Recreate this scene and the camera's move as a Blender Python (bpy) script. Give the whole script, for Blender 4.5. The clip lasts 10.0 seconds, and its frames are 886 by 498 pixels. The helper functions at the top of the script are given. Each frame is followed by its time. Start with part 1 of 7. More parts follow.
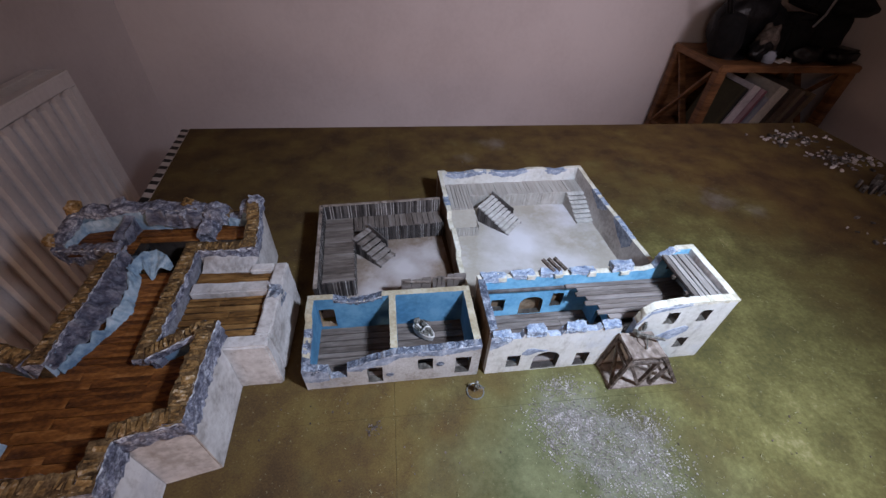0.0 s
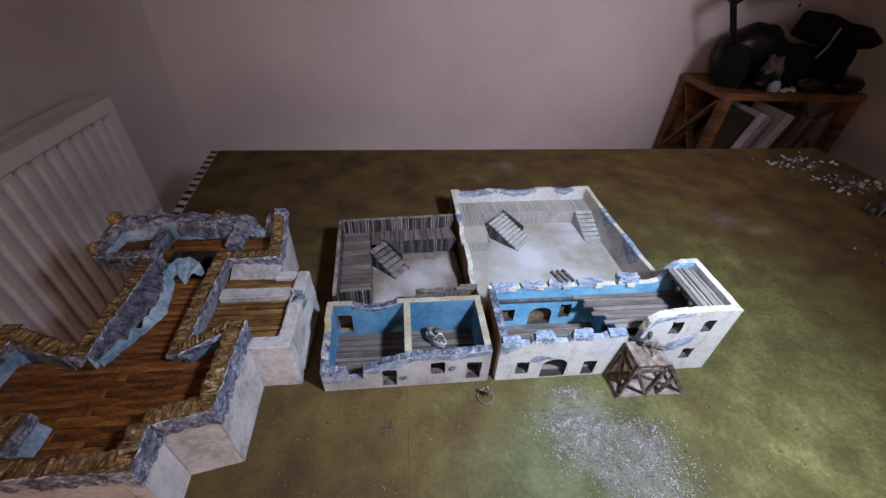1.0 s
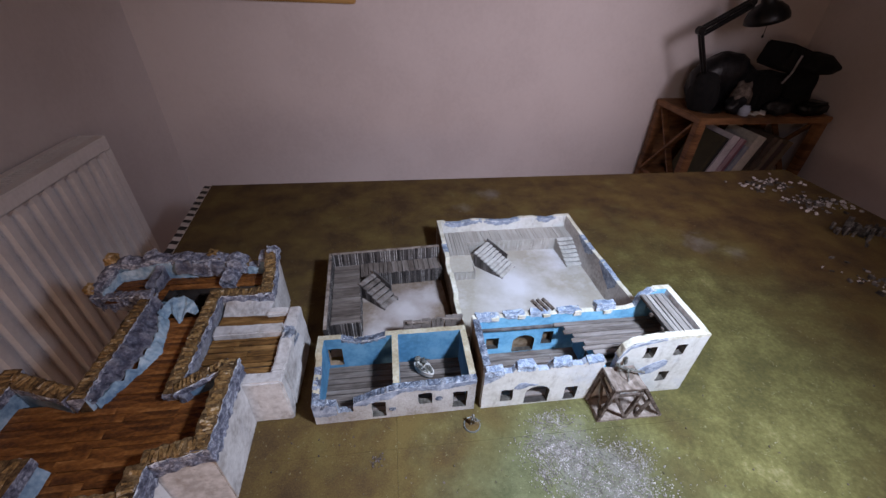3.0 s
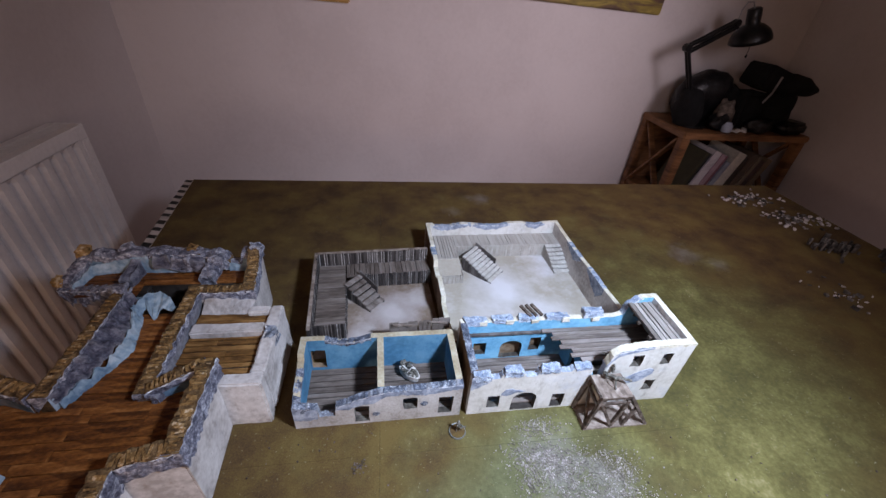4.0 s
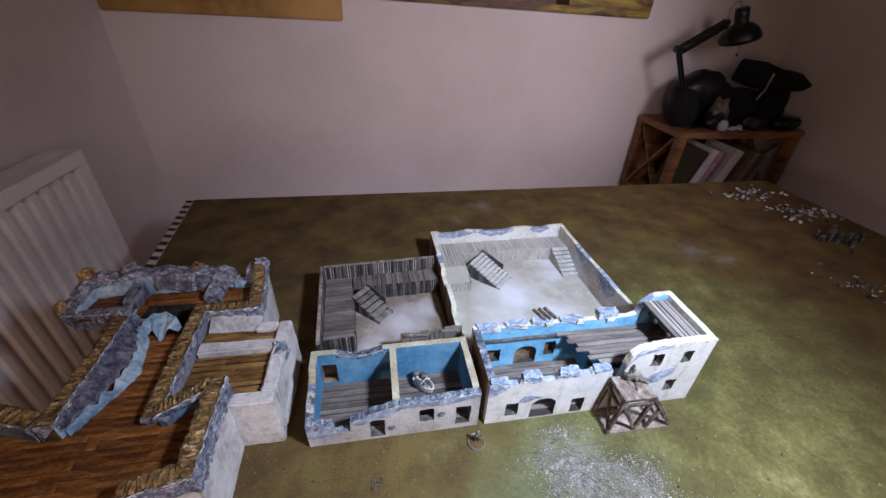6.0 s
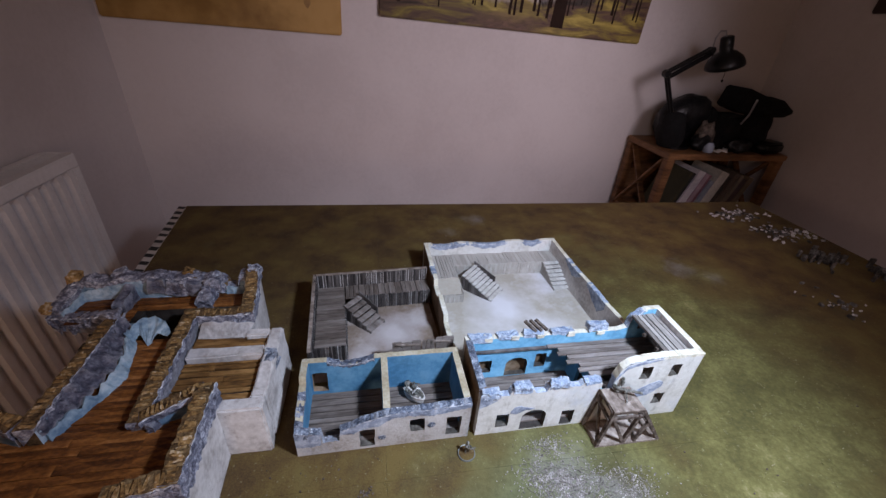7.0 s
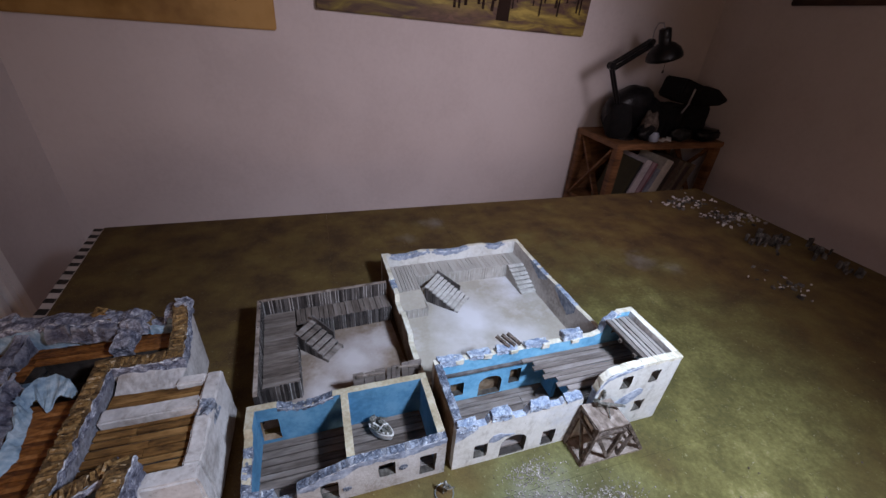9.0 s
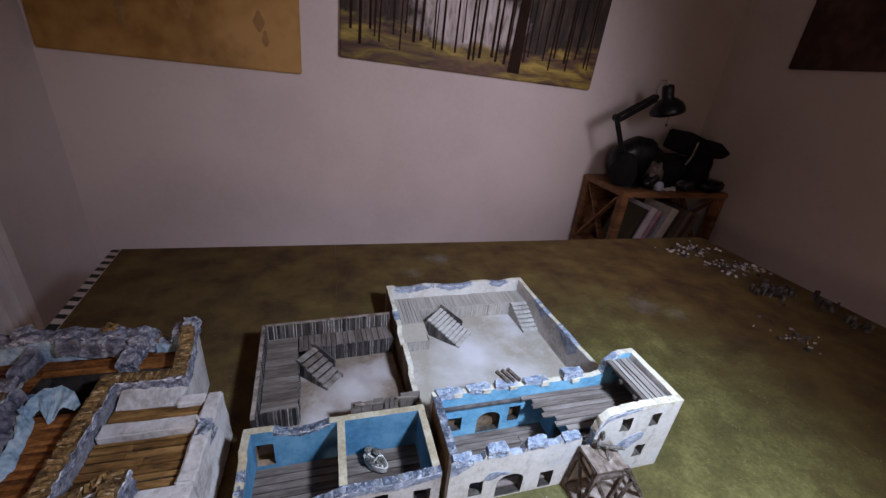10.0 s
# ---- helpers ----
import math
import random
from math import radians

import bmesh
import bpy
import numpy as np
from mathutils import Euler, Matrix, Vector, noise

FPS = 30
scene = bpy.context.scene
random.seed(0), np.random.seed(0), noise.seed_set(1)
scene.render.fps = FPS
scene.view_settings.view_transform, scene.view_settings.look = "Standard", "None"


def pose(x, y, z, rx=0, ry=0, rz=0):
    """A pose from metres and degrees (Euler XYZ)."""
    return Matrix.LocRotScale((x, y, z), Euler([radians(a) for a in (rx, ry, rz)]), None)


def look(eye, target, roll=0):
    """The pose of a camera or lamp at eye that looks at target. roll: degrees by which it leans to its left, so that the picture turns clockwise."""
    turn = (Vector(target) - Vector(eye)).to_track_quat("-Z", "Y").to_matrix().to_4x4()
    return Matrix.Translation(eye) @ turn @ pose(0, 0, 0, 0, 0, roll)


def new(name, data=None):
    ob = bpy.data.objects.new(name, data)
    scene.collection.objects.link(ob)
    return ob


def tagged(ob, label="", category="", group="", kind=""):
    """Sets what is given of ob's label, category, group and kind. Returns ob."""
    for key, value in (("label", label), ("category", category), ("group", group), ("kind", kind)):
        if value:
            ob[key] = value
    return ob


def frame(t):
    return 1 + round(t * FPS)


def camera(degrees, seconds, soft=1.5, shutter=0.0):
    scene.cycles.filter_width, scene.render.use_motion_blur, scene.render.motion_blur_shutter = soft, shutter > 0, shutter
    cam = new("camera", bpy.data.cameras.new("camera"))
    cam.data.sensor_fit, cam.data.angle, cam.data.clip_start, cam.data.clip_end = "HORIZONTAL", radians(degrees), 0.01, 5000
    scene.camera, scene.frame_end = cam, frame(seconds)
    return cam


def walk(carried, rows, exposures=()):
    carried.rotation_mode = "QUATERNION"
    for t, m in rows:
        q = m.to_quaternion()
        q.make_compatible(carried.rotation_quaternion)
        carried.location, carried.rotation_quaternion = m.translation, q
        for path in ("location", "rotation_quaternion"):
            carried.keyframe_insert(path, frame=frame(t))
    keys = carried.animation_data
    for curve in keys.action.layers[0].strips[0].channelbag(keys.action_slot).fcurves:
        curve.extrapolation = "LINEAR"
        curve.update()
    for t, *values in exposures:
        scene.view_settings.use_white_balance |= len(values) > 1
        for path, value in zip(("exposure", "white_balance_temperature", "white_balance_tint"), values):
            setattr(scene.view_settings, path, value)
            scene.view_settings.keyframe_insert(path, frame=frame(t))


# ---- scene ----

from mathutils import geometry

# ---------------- camera ----------------
cam = camera(97.27, 10.0, 1.5)
walk(cam, [
    (0, look((0.1367, -0.2958, 1.2770), (0.2505, 0.4393, 0.6088), 3.27)),
    (0.5, look((0.1366, -0.3216, 1.2781), (0.2802, 0.4322, 0.6369), 3.71)),
    (1, look((0.1282, -0.3364, 1.2814), (0.2176, 0.4435, 0.6619), 2.54)),
    (1.5, look((0.1214, -0.3511, 1.2866), (0.2051, 0.4436, 0.6853), 3.59)),
    (2, look((0.1190, -0.3519, 1.2863), (0.2182, 0.4426, 0.6871), 4.01)),
    (2.5, look((0.1320, -0.3453, 1.2961), (0.2292, 0.4465, 0.6930), 2.05)),
    (2.7, look((0.1410, -0.3509, 1.3217), (0.2413, 0.4517, 0.7337), 1.25)),
    (4, look((0.1338, -0.3430, 1.3099), (0.2803, 0.4677, 0.7430), 5.02)),
    (4.5, look((0.1061, -0.3442, 1.3053), (0.1905, 0.4886, 0.7582), 6.98)),
    (5, look((0.1122, -0.3506, 1.3047), (0.1723, 0.5013, 0.7844), 3.48)),
    (5.5, look((0.1203, -0.3500, 1.2980), (0.2226, 0.4955, 0.7739), 3.27)),
    (5.7, look((0.1187, -0.3429, 1.2962), (0.2405, 0.4920, 0.7595), 2.73)),
    (6.8, look((0.1261, -0.3351, 1.2929), (0.3161, 0.4855, 0.7540), 3.30)),
    (7, look((0.1138, -0.3466, 1.2926), (0.2867, 0.4972, 0.7846), 4.36)),
    (7.5, look((0.1134, -0.3476, 1.2927), (0.2868, 0.4969, 0.7860), 4.37)),
    (8, look((0.1302, -0.3139, 1.2851), (0.3499, 0.4994, 0.7463), 3.08)),
    (8.5, look((0.1166, -0.3074, 1.2837), (0.3473, 0.5274, 0.7837), 4.20)),
    (9, look((0.1256, -0.2799, 1.2855), (0.4004, 0.5356, 0.7762), 4.12)),
    (9.5, look((0.1132, -0.3108, 1.2852), (0.3928, 0.5348, 0.8306), 4.50)),
    (10, look((0.1229, -0.3021, 1.2849), (0.3879, 0.5654, 0.8640), 5.89)),
], exposures=[(0, -0.12), (1.5, -0.03), (2.5, 0.05), (2.7, 0.06), (4, 0.12), (4.5, 0.14), (5, 0.28), (5.5, 0.27), (7, -0.02), (7.5, -0.05), (9, -0.13), (10, -0.15)])

# ---------------- light ----------------
D = 0.1        # model unit: one decimetre
TOP = 0.75     # height of the table top


def world_point(x, y, z):
    return Vector((x * D, y * D, TOP + z * D))


world = bpy.data.worlds.new("room_air")
scene.world = world
world.use_nodes = True
world.node_tree.nodes["Background"].inputs[0].default_value = (0.9, 0.95, 1.0, 1)
world.node_tree.nodes["Background"].inputs[1].default_value = 0.0
scene.view_settings.exposure = 0.0

# a lamp over the models, and one at the side of the room turned towards the back wall
lamp_data = bpy.data.lights.new("overhead_lamp_light", "SPOT")
lamp_data.energy, lamp_data.color = 40.0, (0.705, 0.88, 1.15)
lamp_data.spot_size, lamp_data.spot_blend, lamp_data.shadow_soft_size = radians(90), 1.0, 0.045
lamp_ob = new("overhead_lamp_light", lamp_data)
lamp_ob.matrix_world = look(world_point(5.2, -3.4, 7.4), world_point(4.2, 0.0, 0.0))

# the same lamp's wide spill under its shade
spill_data = bpy.data.lights.new("overhead_lamp_spill", "SPOT")
spill_data.energy, spill_data.color = 14.8, (0.85, 0.86, 1.1)
spill_data.spot_size, spill_data.spot_blend, spill_data.shadow_soft_size = radians(162), 0.9, 0.045
spill_ob = new("overhead_lamp_spill", spill_data)
spill_ob.matrix_world = look(world_point(5.2, -3.4, 7.4), world_point(3.6, -0.8, 0.0))

side_data = bpy.data.lights.new("side_lamp_light", "SPOT")
side_data.energy, side_data.color = 92.0, (1.0, 0.865, 1.0)
side_data.spot_size, side_data.spot_blend, side_data.shadow_soft_size = radians(71), 1.0, 0.28
side_ob = new("side_lamp_light", side_data)
side_ob.matrix_world = look(world_point(13.6, -4.5, 9.3), world_point(5.8, 16.5, 2.4))

# unseen dim warm fill, low behind the camera, added for the brown tone in shadows
fill_data = bpy.data.lights.new("warm_fill_light", "POINT")
fill_data.energy, fill_data.color, fill_data.shadow_soft_size = 13.0, (1.0, 0.69, 0.54), 0.12
fill_ob = new("warm_fill_light", fill_data)
fill_ob.location = world_point(-1.0, -13.0, 3.0)

# ---------------- materials ----------------
def node_mat(name, cols, scale=30.0, fine=220.0, rough=0.8, bump=0.3, bump_scale=None, metal=0.0, spec=0.3,
             stretch=(1, 1, 1), per_object=0.0, depth=0.002, contrast=(0.35, 0.65), blotch=None, apart=True):
    """Noise mixed colours at two scales, with relief. cols: two to four colours from dark to light."""
    m = bpy.data.materials.new(name)
    m.use_nodes = True
    t = m.node_tree
    nd, lk = t.nodes, t.links
    b = nd["Principled BSDF"]
    b.inputs["Roughness"].default_value = rough
    b.inputs["Metallic"].default_value = metal
    b.inputs["Specular IOR Level"].default_value = spec
    co = nd.new("ShaderNodeTexCoord")
    mp = nd.new("ShaderNodeMapping")
    mp.inputs["Scale"].default_value = stretch
    lk.new(co.outputs["Object"], mp.inputs["Vector"])
    vec = mp.outputs["Vector"]
    info = nd.new("ShaderNodeObjectInfo")
    shift = nd.new("ShaderNodeVectorMath")
    shift.operation = "MULTIPLY_ADD"
    lk.new(info.outputs["Random"], shift.inputs[0])
    shift.inputs[1].default_value = (3.1, 1.7, 2.3) if apart else (0, 0, 0)
    lk.new(vec, shift.inputs[2])
    vec = shift.outputs[0]
    n1 = nd.new("ShaderNodeTexNoise")
    n1.inputs["Scale"].default_value = scale
    n1.inputs["Detail"].default_value = 6
    n1.inputs["Roughness"].default_value = 0.6
    n2 = nd.new("ShaderNodeTexNoise")
    n2.inputs["Scale"].default_value = fine
    n2.inputs["Detail"].default_value = 4
    lk.new(vec, n1.inputs["Vector"])
    lk.new(vec, n2.inputs["Vector"])
    mix = nd.new("ShaderNodeMath")
    mix.operation = "MULTIPLY_ADD"
    lk.new(n2.outputs["Fac"], mix.inputs[0])
    mix.inputs[1].default_value = 0.4
    half = nd.new("ShaderNodeMath")
    half.operation = "MULTIPLY_ADD"
    lk.new(n1.outputs["Fac"], half.inputs[0])
    half.inputs[1].default_value = 1.0
    half.inputs[2].default_value = -0.2
    lk.new(half.outputs[0], mix.inputs[2])
    fac = mix.outputs[0]
    if per_object:
        po = nd.new("ShaderNodeMath")
        po.operation = "MULTIPLY_ADD"
        lk.new(info.outputs["Random"], po.inputs[0])
        po.inputs[1].default_value = per_object
        sub = nd.new("ShaderNodeMath")
        sub.operation = "SUBTRACT"
        lk.new(fac, sub.inputs[0])
        sub.inputs[1].default_value = per_object / 2
        lk.new(sub.outputs[0], po.inputs[2])
        fac = po.outputs[0]
    ramp = nd.new("ShaderNodeValToRGB")
    el = ramp.color_ramp.elements
    lo, hi = contrast
    for i, c in enumerate(cols):
        p = lo + (hi - lo) * i / (len(cols) - 1)
        e = el[i] if i < 2 else el.new(p)
        e.position, e.color = p, (*c, 1)
    lk.new(fac, ramp.inputs["Fac"])
    colour = ramp.outputs["Color"]
    if blotch:
        bc, bs, b0, b1 = blotch
        n3 = nd.new("ShaderNodeTexNoise")
        n3.inputs["Scale"].default_value = bs
        n3.inputs["Detail"].default_value = 5
        n3.inputs["Roughness"].default_value = 0.65
        lk.new(vec, n3.inputs["Vector"])
        mr = nd.new("ShaderNodeMapRange")
        mr.inputs["From Min"].default_value, mr.inputs["From Max"].default_value = b0, b1
        lk.new(n3.outputs["Fac"], mr.inputs["Value"])
        mx = nd.new("ShaderNodeMix")
        mx.data_type = "RGBA"
        lk.new(mr.outputs["Result"], mx.inputs["Factor"])
        lk.new(colour, mx.inputs["A"])
        mx.inputs["B"].default_value = (*bc, 1)
        colour = mx.outputs["Result"]
    lk.new(colour, b.inputs["Base Color"])
    if bump:
        n4 = nd.new("ShaderNodeTexNoise")
        n4.inputs["Scale"].default_value = bump_scale or fine
        n4.inputs["Detail"].default_value = 5
        lk.new(vec, n4.inputs["Vector"])
        bp = nd.new("ShaderNodeBump")
        bp.inputs["Strength"].default_value = bump
        bp.inputs["Distance"].default_value = depth
        lk.new(n4.outputs["Fac"], bp.inputs["Height"])
        lk.new(bp.outputs["Normal"], b.inputs["Normal"])
    return m


def plain_mat(name, c, rough=0.5, metal=0.0, spec=0.5):
    return node_mat(name, [tuple(v * 0.8 for v in c), c, tuple(min(1, v * 1.15) for v in c)], 12, 90, rough, 0.08, metal=metal, spec=spec)


def stone_mat(name, cols, mortar, size=0.009, crack=0.5, fleck=(0.62, 0.7), fleck_colour=(0.7, 0.72, 0.76)):
    """Broken masonry: mottled stone with faint cracks between small blocks and pale drybrushed flecks."""
    m = node_mat(name, cols, 85, 360, 0.9, 1.0, 240, depth=0.003, contrast=(0.32, 0.66))
    t = m.node_tree
    nd, lk = t.nodes, t.links
    b = nd["Principled BSDF"]
    co = nd.new("ShaderNodeTexCoord")
    warp = nd.new("ShaderNodeTexNoise")
    warp.inputs["Scale"].default_value = 130
    lk.new(co.outputs["Object"], warp.inputs["Vector"])
    bend = nd.new("ShaderNodeVectorMath")
    bend.operation = "MULTIPLY_ADD"
    lk.new(warp.outputs["Color"], bend.inputs[0])
    bend.inputs[1].default_value = (0.008, 0.008, 0.008)
    lk.new(co.outputs["Object"], bend.inputs[2])
    mp = nd.new("ShaderNodeMapping")
    mp.inputs["Scale"].default_value = (1, 1, 2.2)
    lk.new(bend.outputs[0], mp.inputs["Vector"])
    vo = nd.new("ShaderNodeTexVoronoi")
    vo.feature = "DISTANCE_TO_EDGE"
    vo.inputs["Scale"].default_value = 0.6 / size
    lk.new(mp.outputs["Vector"], vo.inputs["Vector"])
    mr = nd.new("ShaderNodeMapRange")
    mr.inputs["From Min"].default_value, mr.inputs["From Max"].default_value = 0.0, 0.12
    mr.inputs["To Min"].default_value, mr.inputs["To Max"].default_value = 1.0 - crack, 1.0
    lk.new(vo.outputs["Distance"], mr.inputs["Value"])
    src = b.inputs["Base Color"].links[0].from_socket
    mx = nd.new("ShaderNodeMix")
    mx.data_type = "RGBA"
    lk.new(mr.outputs["Result"], mx.inputs["Factor"])
    mx.inputs["A"].default_value = (*mortar, 1)
    lk.new(src, mx.inputs["B"])
    fl = nd.new("ShaderNodeTexNoise")
    fl.inputs["Scale"].default_value, fl.inputs["Detail"].default_value, fl.inputs["Roughness"].default_value = 260, 9, 0.75
    streak = nd.new("ShaderNodeMapping")
    streak.inputs["Scale"].default_value = (0.7, 0.7, 2.4)
    lk.new(bend.outputs[0], streak.inputs["Vector"])
    lk.new(streak.outputs["Vector"], fl.inputs["Vector"])
    fr = nd.new("ShaderNodeMapRange")
    fr.inputs["From Min"].default_value, fr.inputs["From Max"].default_value = fleck
    lk.new(fl.outputs["Fac"], fr.inputs["Value"])
    mf = nd.new("ShaderNodeMix")
    mf.data_type = "RGBA"
    lk.new(fr.outputs["Result"], mf.inputs["Factor"])
    lk.new(mx.outputs["Result"], mf.inputs["A"])
    mf.inputs["B"].default_value = (*fleck_colour, 1)
    geo = nd.new("ShaderNodeNewGeometry")
    edge = nd.new("ShaderNodeMapRange")
    edge.inputs["From Min"].default_value, edge.inputs["From Max"].default_value, edge.inputs["To Max"].default_value = 0.51, 0.6, 0.45
    lk.new(geo.outputs["Pointiness"], edge.inputs["Value"])
    patchy = nd.new("ShaderNodeMath")
    patchy.operation = "MULTIPLY"
    lk.new(edge.outputs["Result"], patchy.inputs[0])
    lk.new(warp.outputs["Fac"], patchy.inputs[1])
    brushed = nd.new("ShaderNodeMix")
    brushed.data_type = "RGBA"
    lk.new(patchy.outputs[0], brushed.inputs["Factor"])
    lk.new(mf.outputs["Result"], brushed.inputs["A"])
    brushed.inputs["B"].default_value = (0.72, 0.73, 0.75, 1)
    lk.new(brushed.outputs["Result"], b.inputs["Base Color"])
    bp = nd.new("ShaderNodeBump")
    bp.inputs["Strength"].default_value, bp.inputs["Distance"].default_value = 0.45, 0.0015
    lk.new(mr.outputs["Result"], bp.inputs["Height"])
    lk.new(b.inputs["Normal"].links[0].from_socket, bp.inputs["Normal"])
    lk.new(bp.outputs["Normal"], b.inputs["Normal"])
    return m


def grimed(m, colour, much):
    """Thin dirty runs and smears that a wash of paint left on the plaster."""
    nd, lk = m.node_tree.nodes, m.node_tree.links
    b = nd["Principled BSDF"]
    co, mp = nd.new("ShaderNodeTexCoord"), nd.new("ShaderNodeMapping")
    mp.inputs["Scale"].default_value = (1, 1, 0.35)
    lk.new(co.outputs["Object"], mp.inputs["Vector"])
    n, k = nd.new("ShaderNodeTexNoise"), nd.new("ShaderNodeTexNoise")
    n.inputs["Scale"].default_value, n.inputs["Detail"].default_value, n.inputs["Roughness"].default_value = 75, 7, 0.7
    k.inputs["Scale"].default_value, k.inputs["Detail"].default_value = 240, 4
    lk.new(mp.outputs["Vector"], n.inputs["Vector"])
    lk.new(co.outputs["Object"], k.inputs["Vector"])
    run, spot = nd.new("ShaderNodeMapRange"), nd.new("ShaderNodeMapRange")
    run.inputs["From Min"].default_value, run.inputs["From Max"].default_value, run.inputs["To Max"].default_value = 0.54, 0.72, much
    spot.inputs["From Min"].default_value, spot.inputs["From Max"].default_value, spot.inputs["To Max"].default_value = 0.66, 0.72, much
    lk.new(n.outputs["Fac"], run.inputs["Value"])
    lk.new(k.outputs["Fac"], spot.inputs["Value"])
    top = nd.new("ShaderNodeMath")
    top.operation = "MAXIMUM"
    lk.new(run.outputs["Result"], top.inputs[0])
    lk.new(spot.outputs["Result"], top.inputs[1])
    mx = nd.new("ShaderNodeMix")
    mx.data_type = "RGBA"
    lk.new(top.outputs[0], mx.inputs["Factor"])
    lk.new(b.inputs["Base Color"].links[0].from_socket, mx.inputs["A"])
    mx.inputs["B"].default_value = (*colour, 1)
    lk.new(mx.outputs["Result"], b.inputs["Base Color"])


PLASTER = node_mat("weathered_cream_plaster", [(0.38, 0.365, 0.33), (0.54, 0.53, 0.5), (0.62, 0.615, 0.595)], 18, 150, 0.9, 0.3, contrast=(0.24, 0.7),
                   blotch=((0.46, 0.5, 0.58), 13, 0.58, 0.85))
PLASTER_WARM = node_mat("warm_white_plaster", [(0.36, 0.33, 0.31), (0.53, 0.495, 0.475), (0.64, 0.61, 0.59)], 18, 140, 0.9, 0.3,
                        blotch=((0.42, 0.4, 0.42), 14, 0.55, 0.85))
CREAM = node_mat("cream_wall_top", [(0.3, 0.25, 0.165), (0.38, 0.33, 0.23), (0.46, 0.42, 0.32)], 30, 240, 0.9, 0.4)
CREAM_PALE = node_mat("pale_cream_wall_top", [(0.45, 0.41, 0.31), (0.6, 0.57, 0.47), (0.69, 0.67, 0.6)], 40, 240, 0.9, 0.4)
BLUE = node_mat("blue_distemper", [(0.11, 0.29, 0.45), (0.16, 0.39, 0.57), (0.21, 0.46, 0.63)], 20, 150, 0.85, 0.2,
                blotch=((0.2, 0.38, 0.5), 16, 0.6, 0.85))
# Small house only: a greyer plaster, then the blue of BLUE set darker.
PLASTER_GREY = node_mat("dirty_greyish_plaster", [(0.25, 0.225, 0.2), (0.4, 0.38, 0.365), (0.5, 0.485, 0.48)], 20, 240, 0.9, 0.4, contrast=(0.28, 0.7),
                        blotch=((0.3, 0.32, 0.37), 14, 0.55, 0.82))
BLUE_DULL = node_mat("darker_blue_distemper", [(0.054, 0.157, 0.26), (0.078, 0.21, 0.335), (0.11, 0.257, 0.39)], 20, 150, 0.85, 0.25,
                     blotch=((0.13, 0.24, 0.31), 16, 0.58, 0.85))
for m in (PLASTER, PLASTER_GREY):
    grimed(m, (0.2, 0.175, 0.15), 0.6)
grimed(PLASTER_WARM, (0.22, 0.17, 0.13), 0.5)
BLUE_PALE = node_mat("chalky_pale_blue_plaster", [(0.12, 0.2, 0.29), (0.26, 0.37, 0.46), (0.44, 0.54, 0.61)], 20, 150, 0.9, 0.3)
BROWN_WASH = node_mat("brown_washed_plaster", [(0.1, 0.065, 0.04), (0.17, 0.115, 0.07), (0.26, 0.19, 0.13)], 25, 150, 0.9, 0.3)
STONE = stone_mat("blue_grey_broken_masonry", [(0.03, 0.036, 0.055), (0.11, 0.13, 0.175), (0.32, 0.355, 0.42)], (0.03, 0.036, 0.055), 0.004, 0.45, (0.57, 0.63), (0.62, 0.66, 0.72))
STONE_DARK = stone_mat("slate_grey_broken_masonry", [(0.04, 0.04, 0.06), (0.088, 0.088, 0.122), (0.2, 0.205, 0.25)], (0.11, 0.12, 0.16), 0.012, 0.3, (0.62, 0.74), (0.6, 0.61, 0.66))
STONE_PITTED = stone_mat("pitted_slate_grey_masonry", [(0.055, 0.056, 0.08), (0.19, 0.195, 0.25), (0.52, 0.53, 0.59)], (0.03, 0.03, 0.045), 0.006, 0.5, (0.585, 0.64), (0.025, 0.022, 0.028))
STONE_PALE = stone_mat("pale_blue_grey_masonry", [(0.12, 0.16, 0.25), (0.25, 0.31, 0.41), (0.43, 0.49, 0.58)], (0.12, 0.15, 0.22), 0.0045, 0.3, (0.56, 0.64), (0.58, 0.62, 0.68))
STONE_WASH = node_mat("exposed_blue_grey_stone", [(0.14, 0.165, 0.22), (0.25, 0.285, 0.36), (0.4, 0.44, 0.52)], 60, 260, 0.9, 0.5)
OCHRE = node_mat("ochre_brick_wall_top", [(0.055, 0.03, 0.01), (0.22, 0.125, 0.043), (0.37, 0.228, 0.088), (0.64, 0.53, 0.37)], 90, 420, 0.9, 0.6, contrast=(0.3, 0.72), per_object=0.16)
OCHRE_BED = node_mat("dark_ochre_mortar_bed", [(0.03, 0.016, 0.006), (0.125, 0.075, 0.032), (0.27, 0.18, 0.085)], 90, 420, 0.95, 0.6, contrast=(0.32, 0.68))
CHALK = node_mat("chalky_brushed_edges", [(0.1, 0.11, 0.14), (0.3, 0.32, 0.36), (0.7, 0.71, 0.73)], 120, 420, 0.9, 0.5, contrast=(0.36, 0.6))
PLANK_GREY = node_mat("grey_brown_planks", [(0.07, 0.054, 0.046), (0.185, 0.155, 0.138), (0.32, 0.285, 0.268)], 30, 150, 0.85, 0.5,
                      stretch=(0.4, 2.6, 1), per_object=0.2, contrast=(0.2, 0.8))
PLANK_DIM = node_mat("dim_grey_planks", [(0.05, 0.037, 0.03), (0.145, 0.117, 0.101), (0.26, 0.226, 0.208)], 30, 150, 0.85, 0.5,
                     stretch=(0.4, 2.6, 1), per_object=0.2, contrast=(0.2, 0.8))
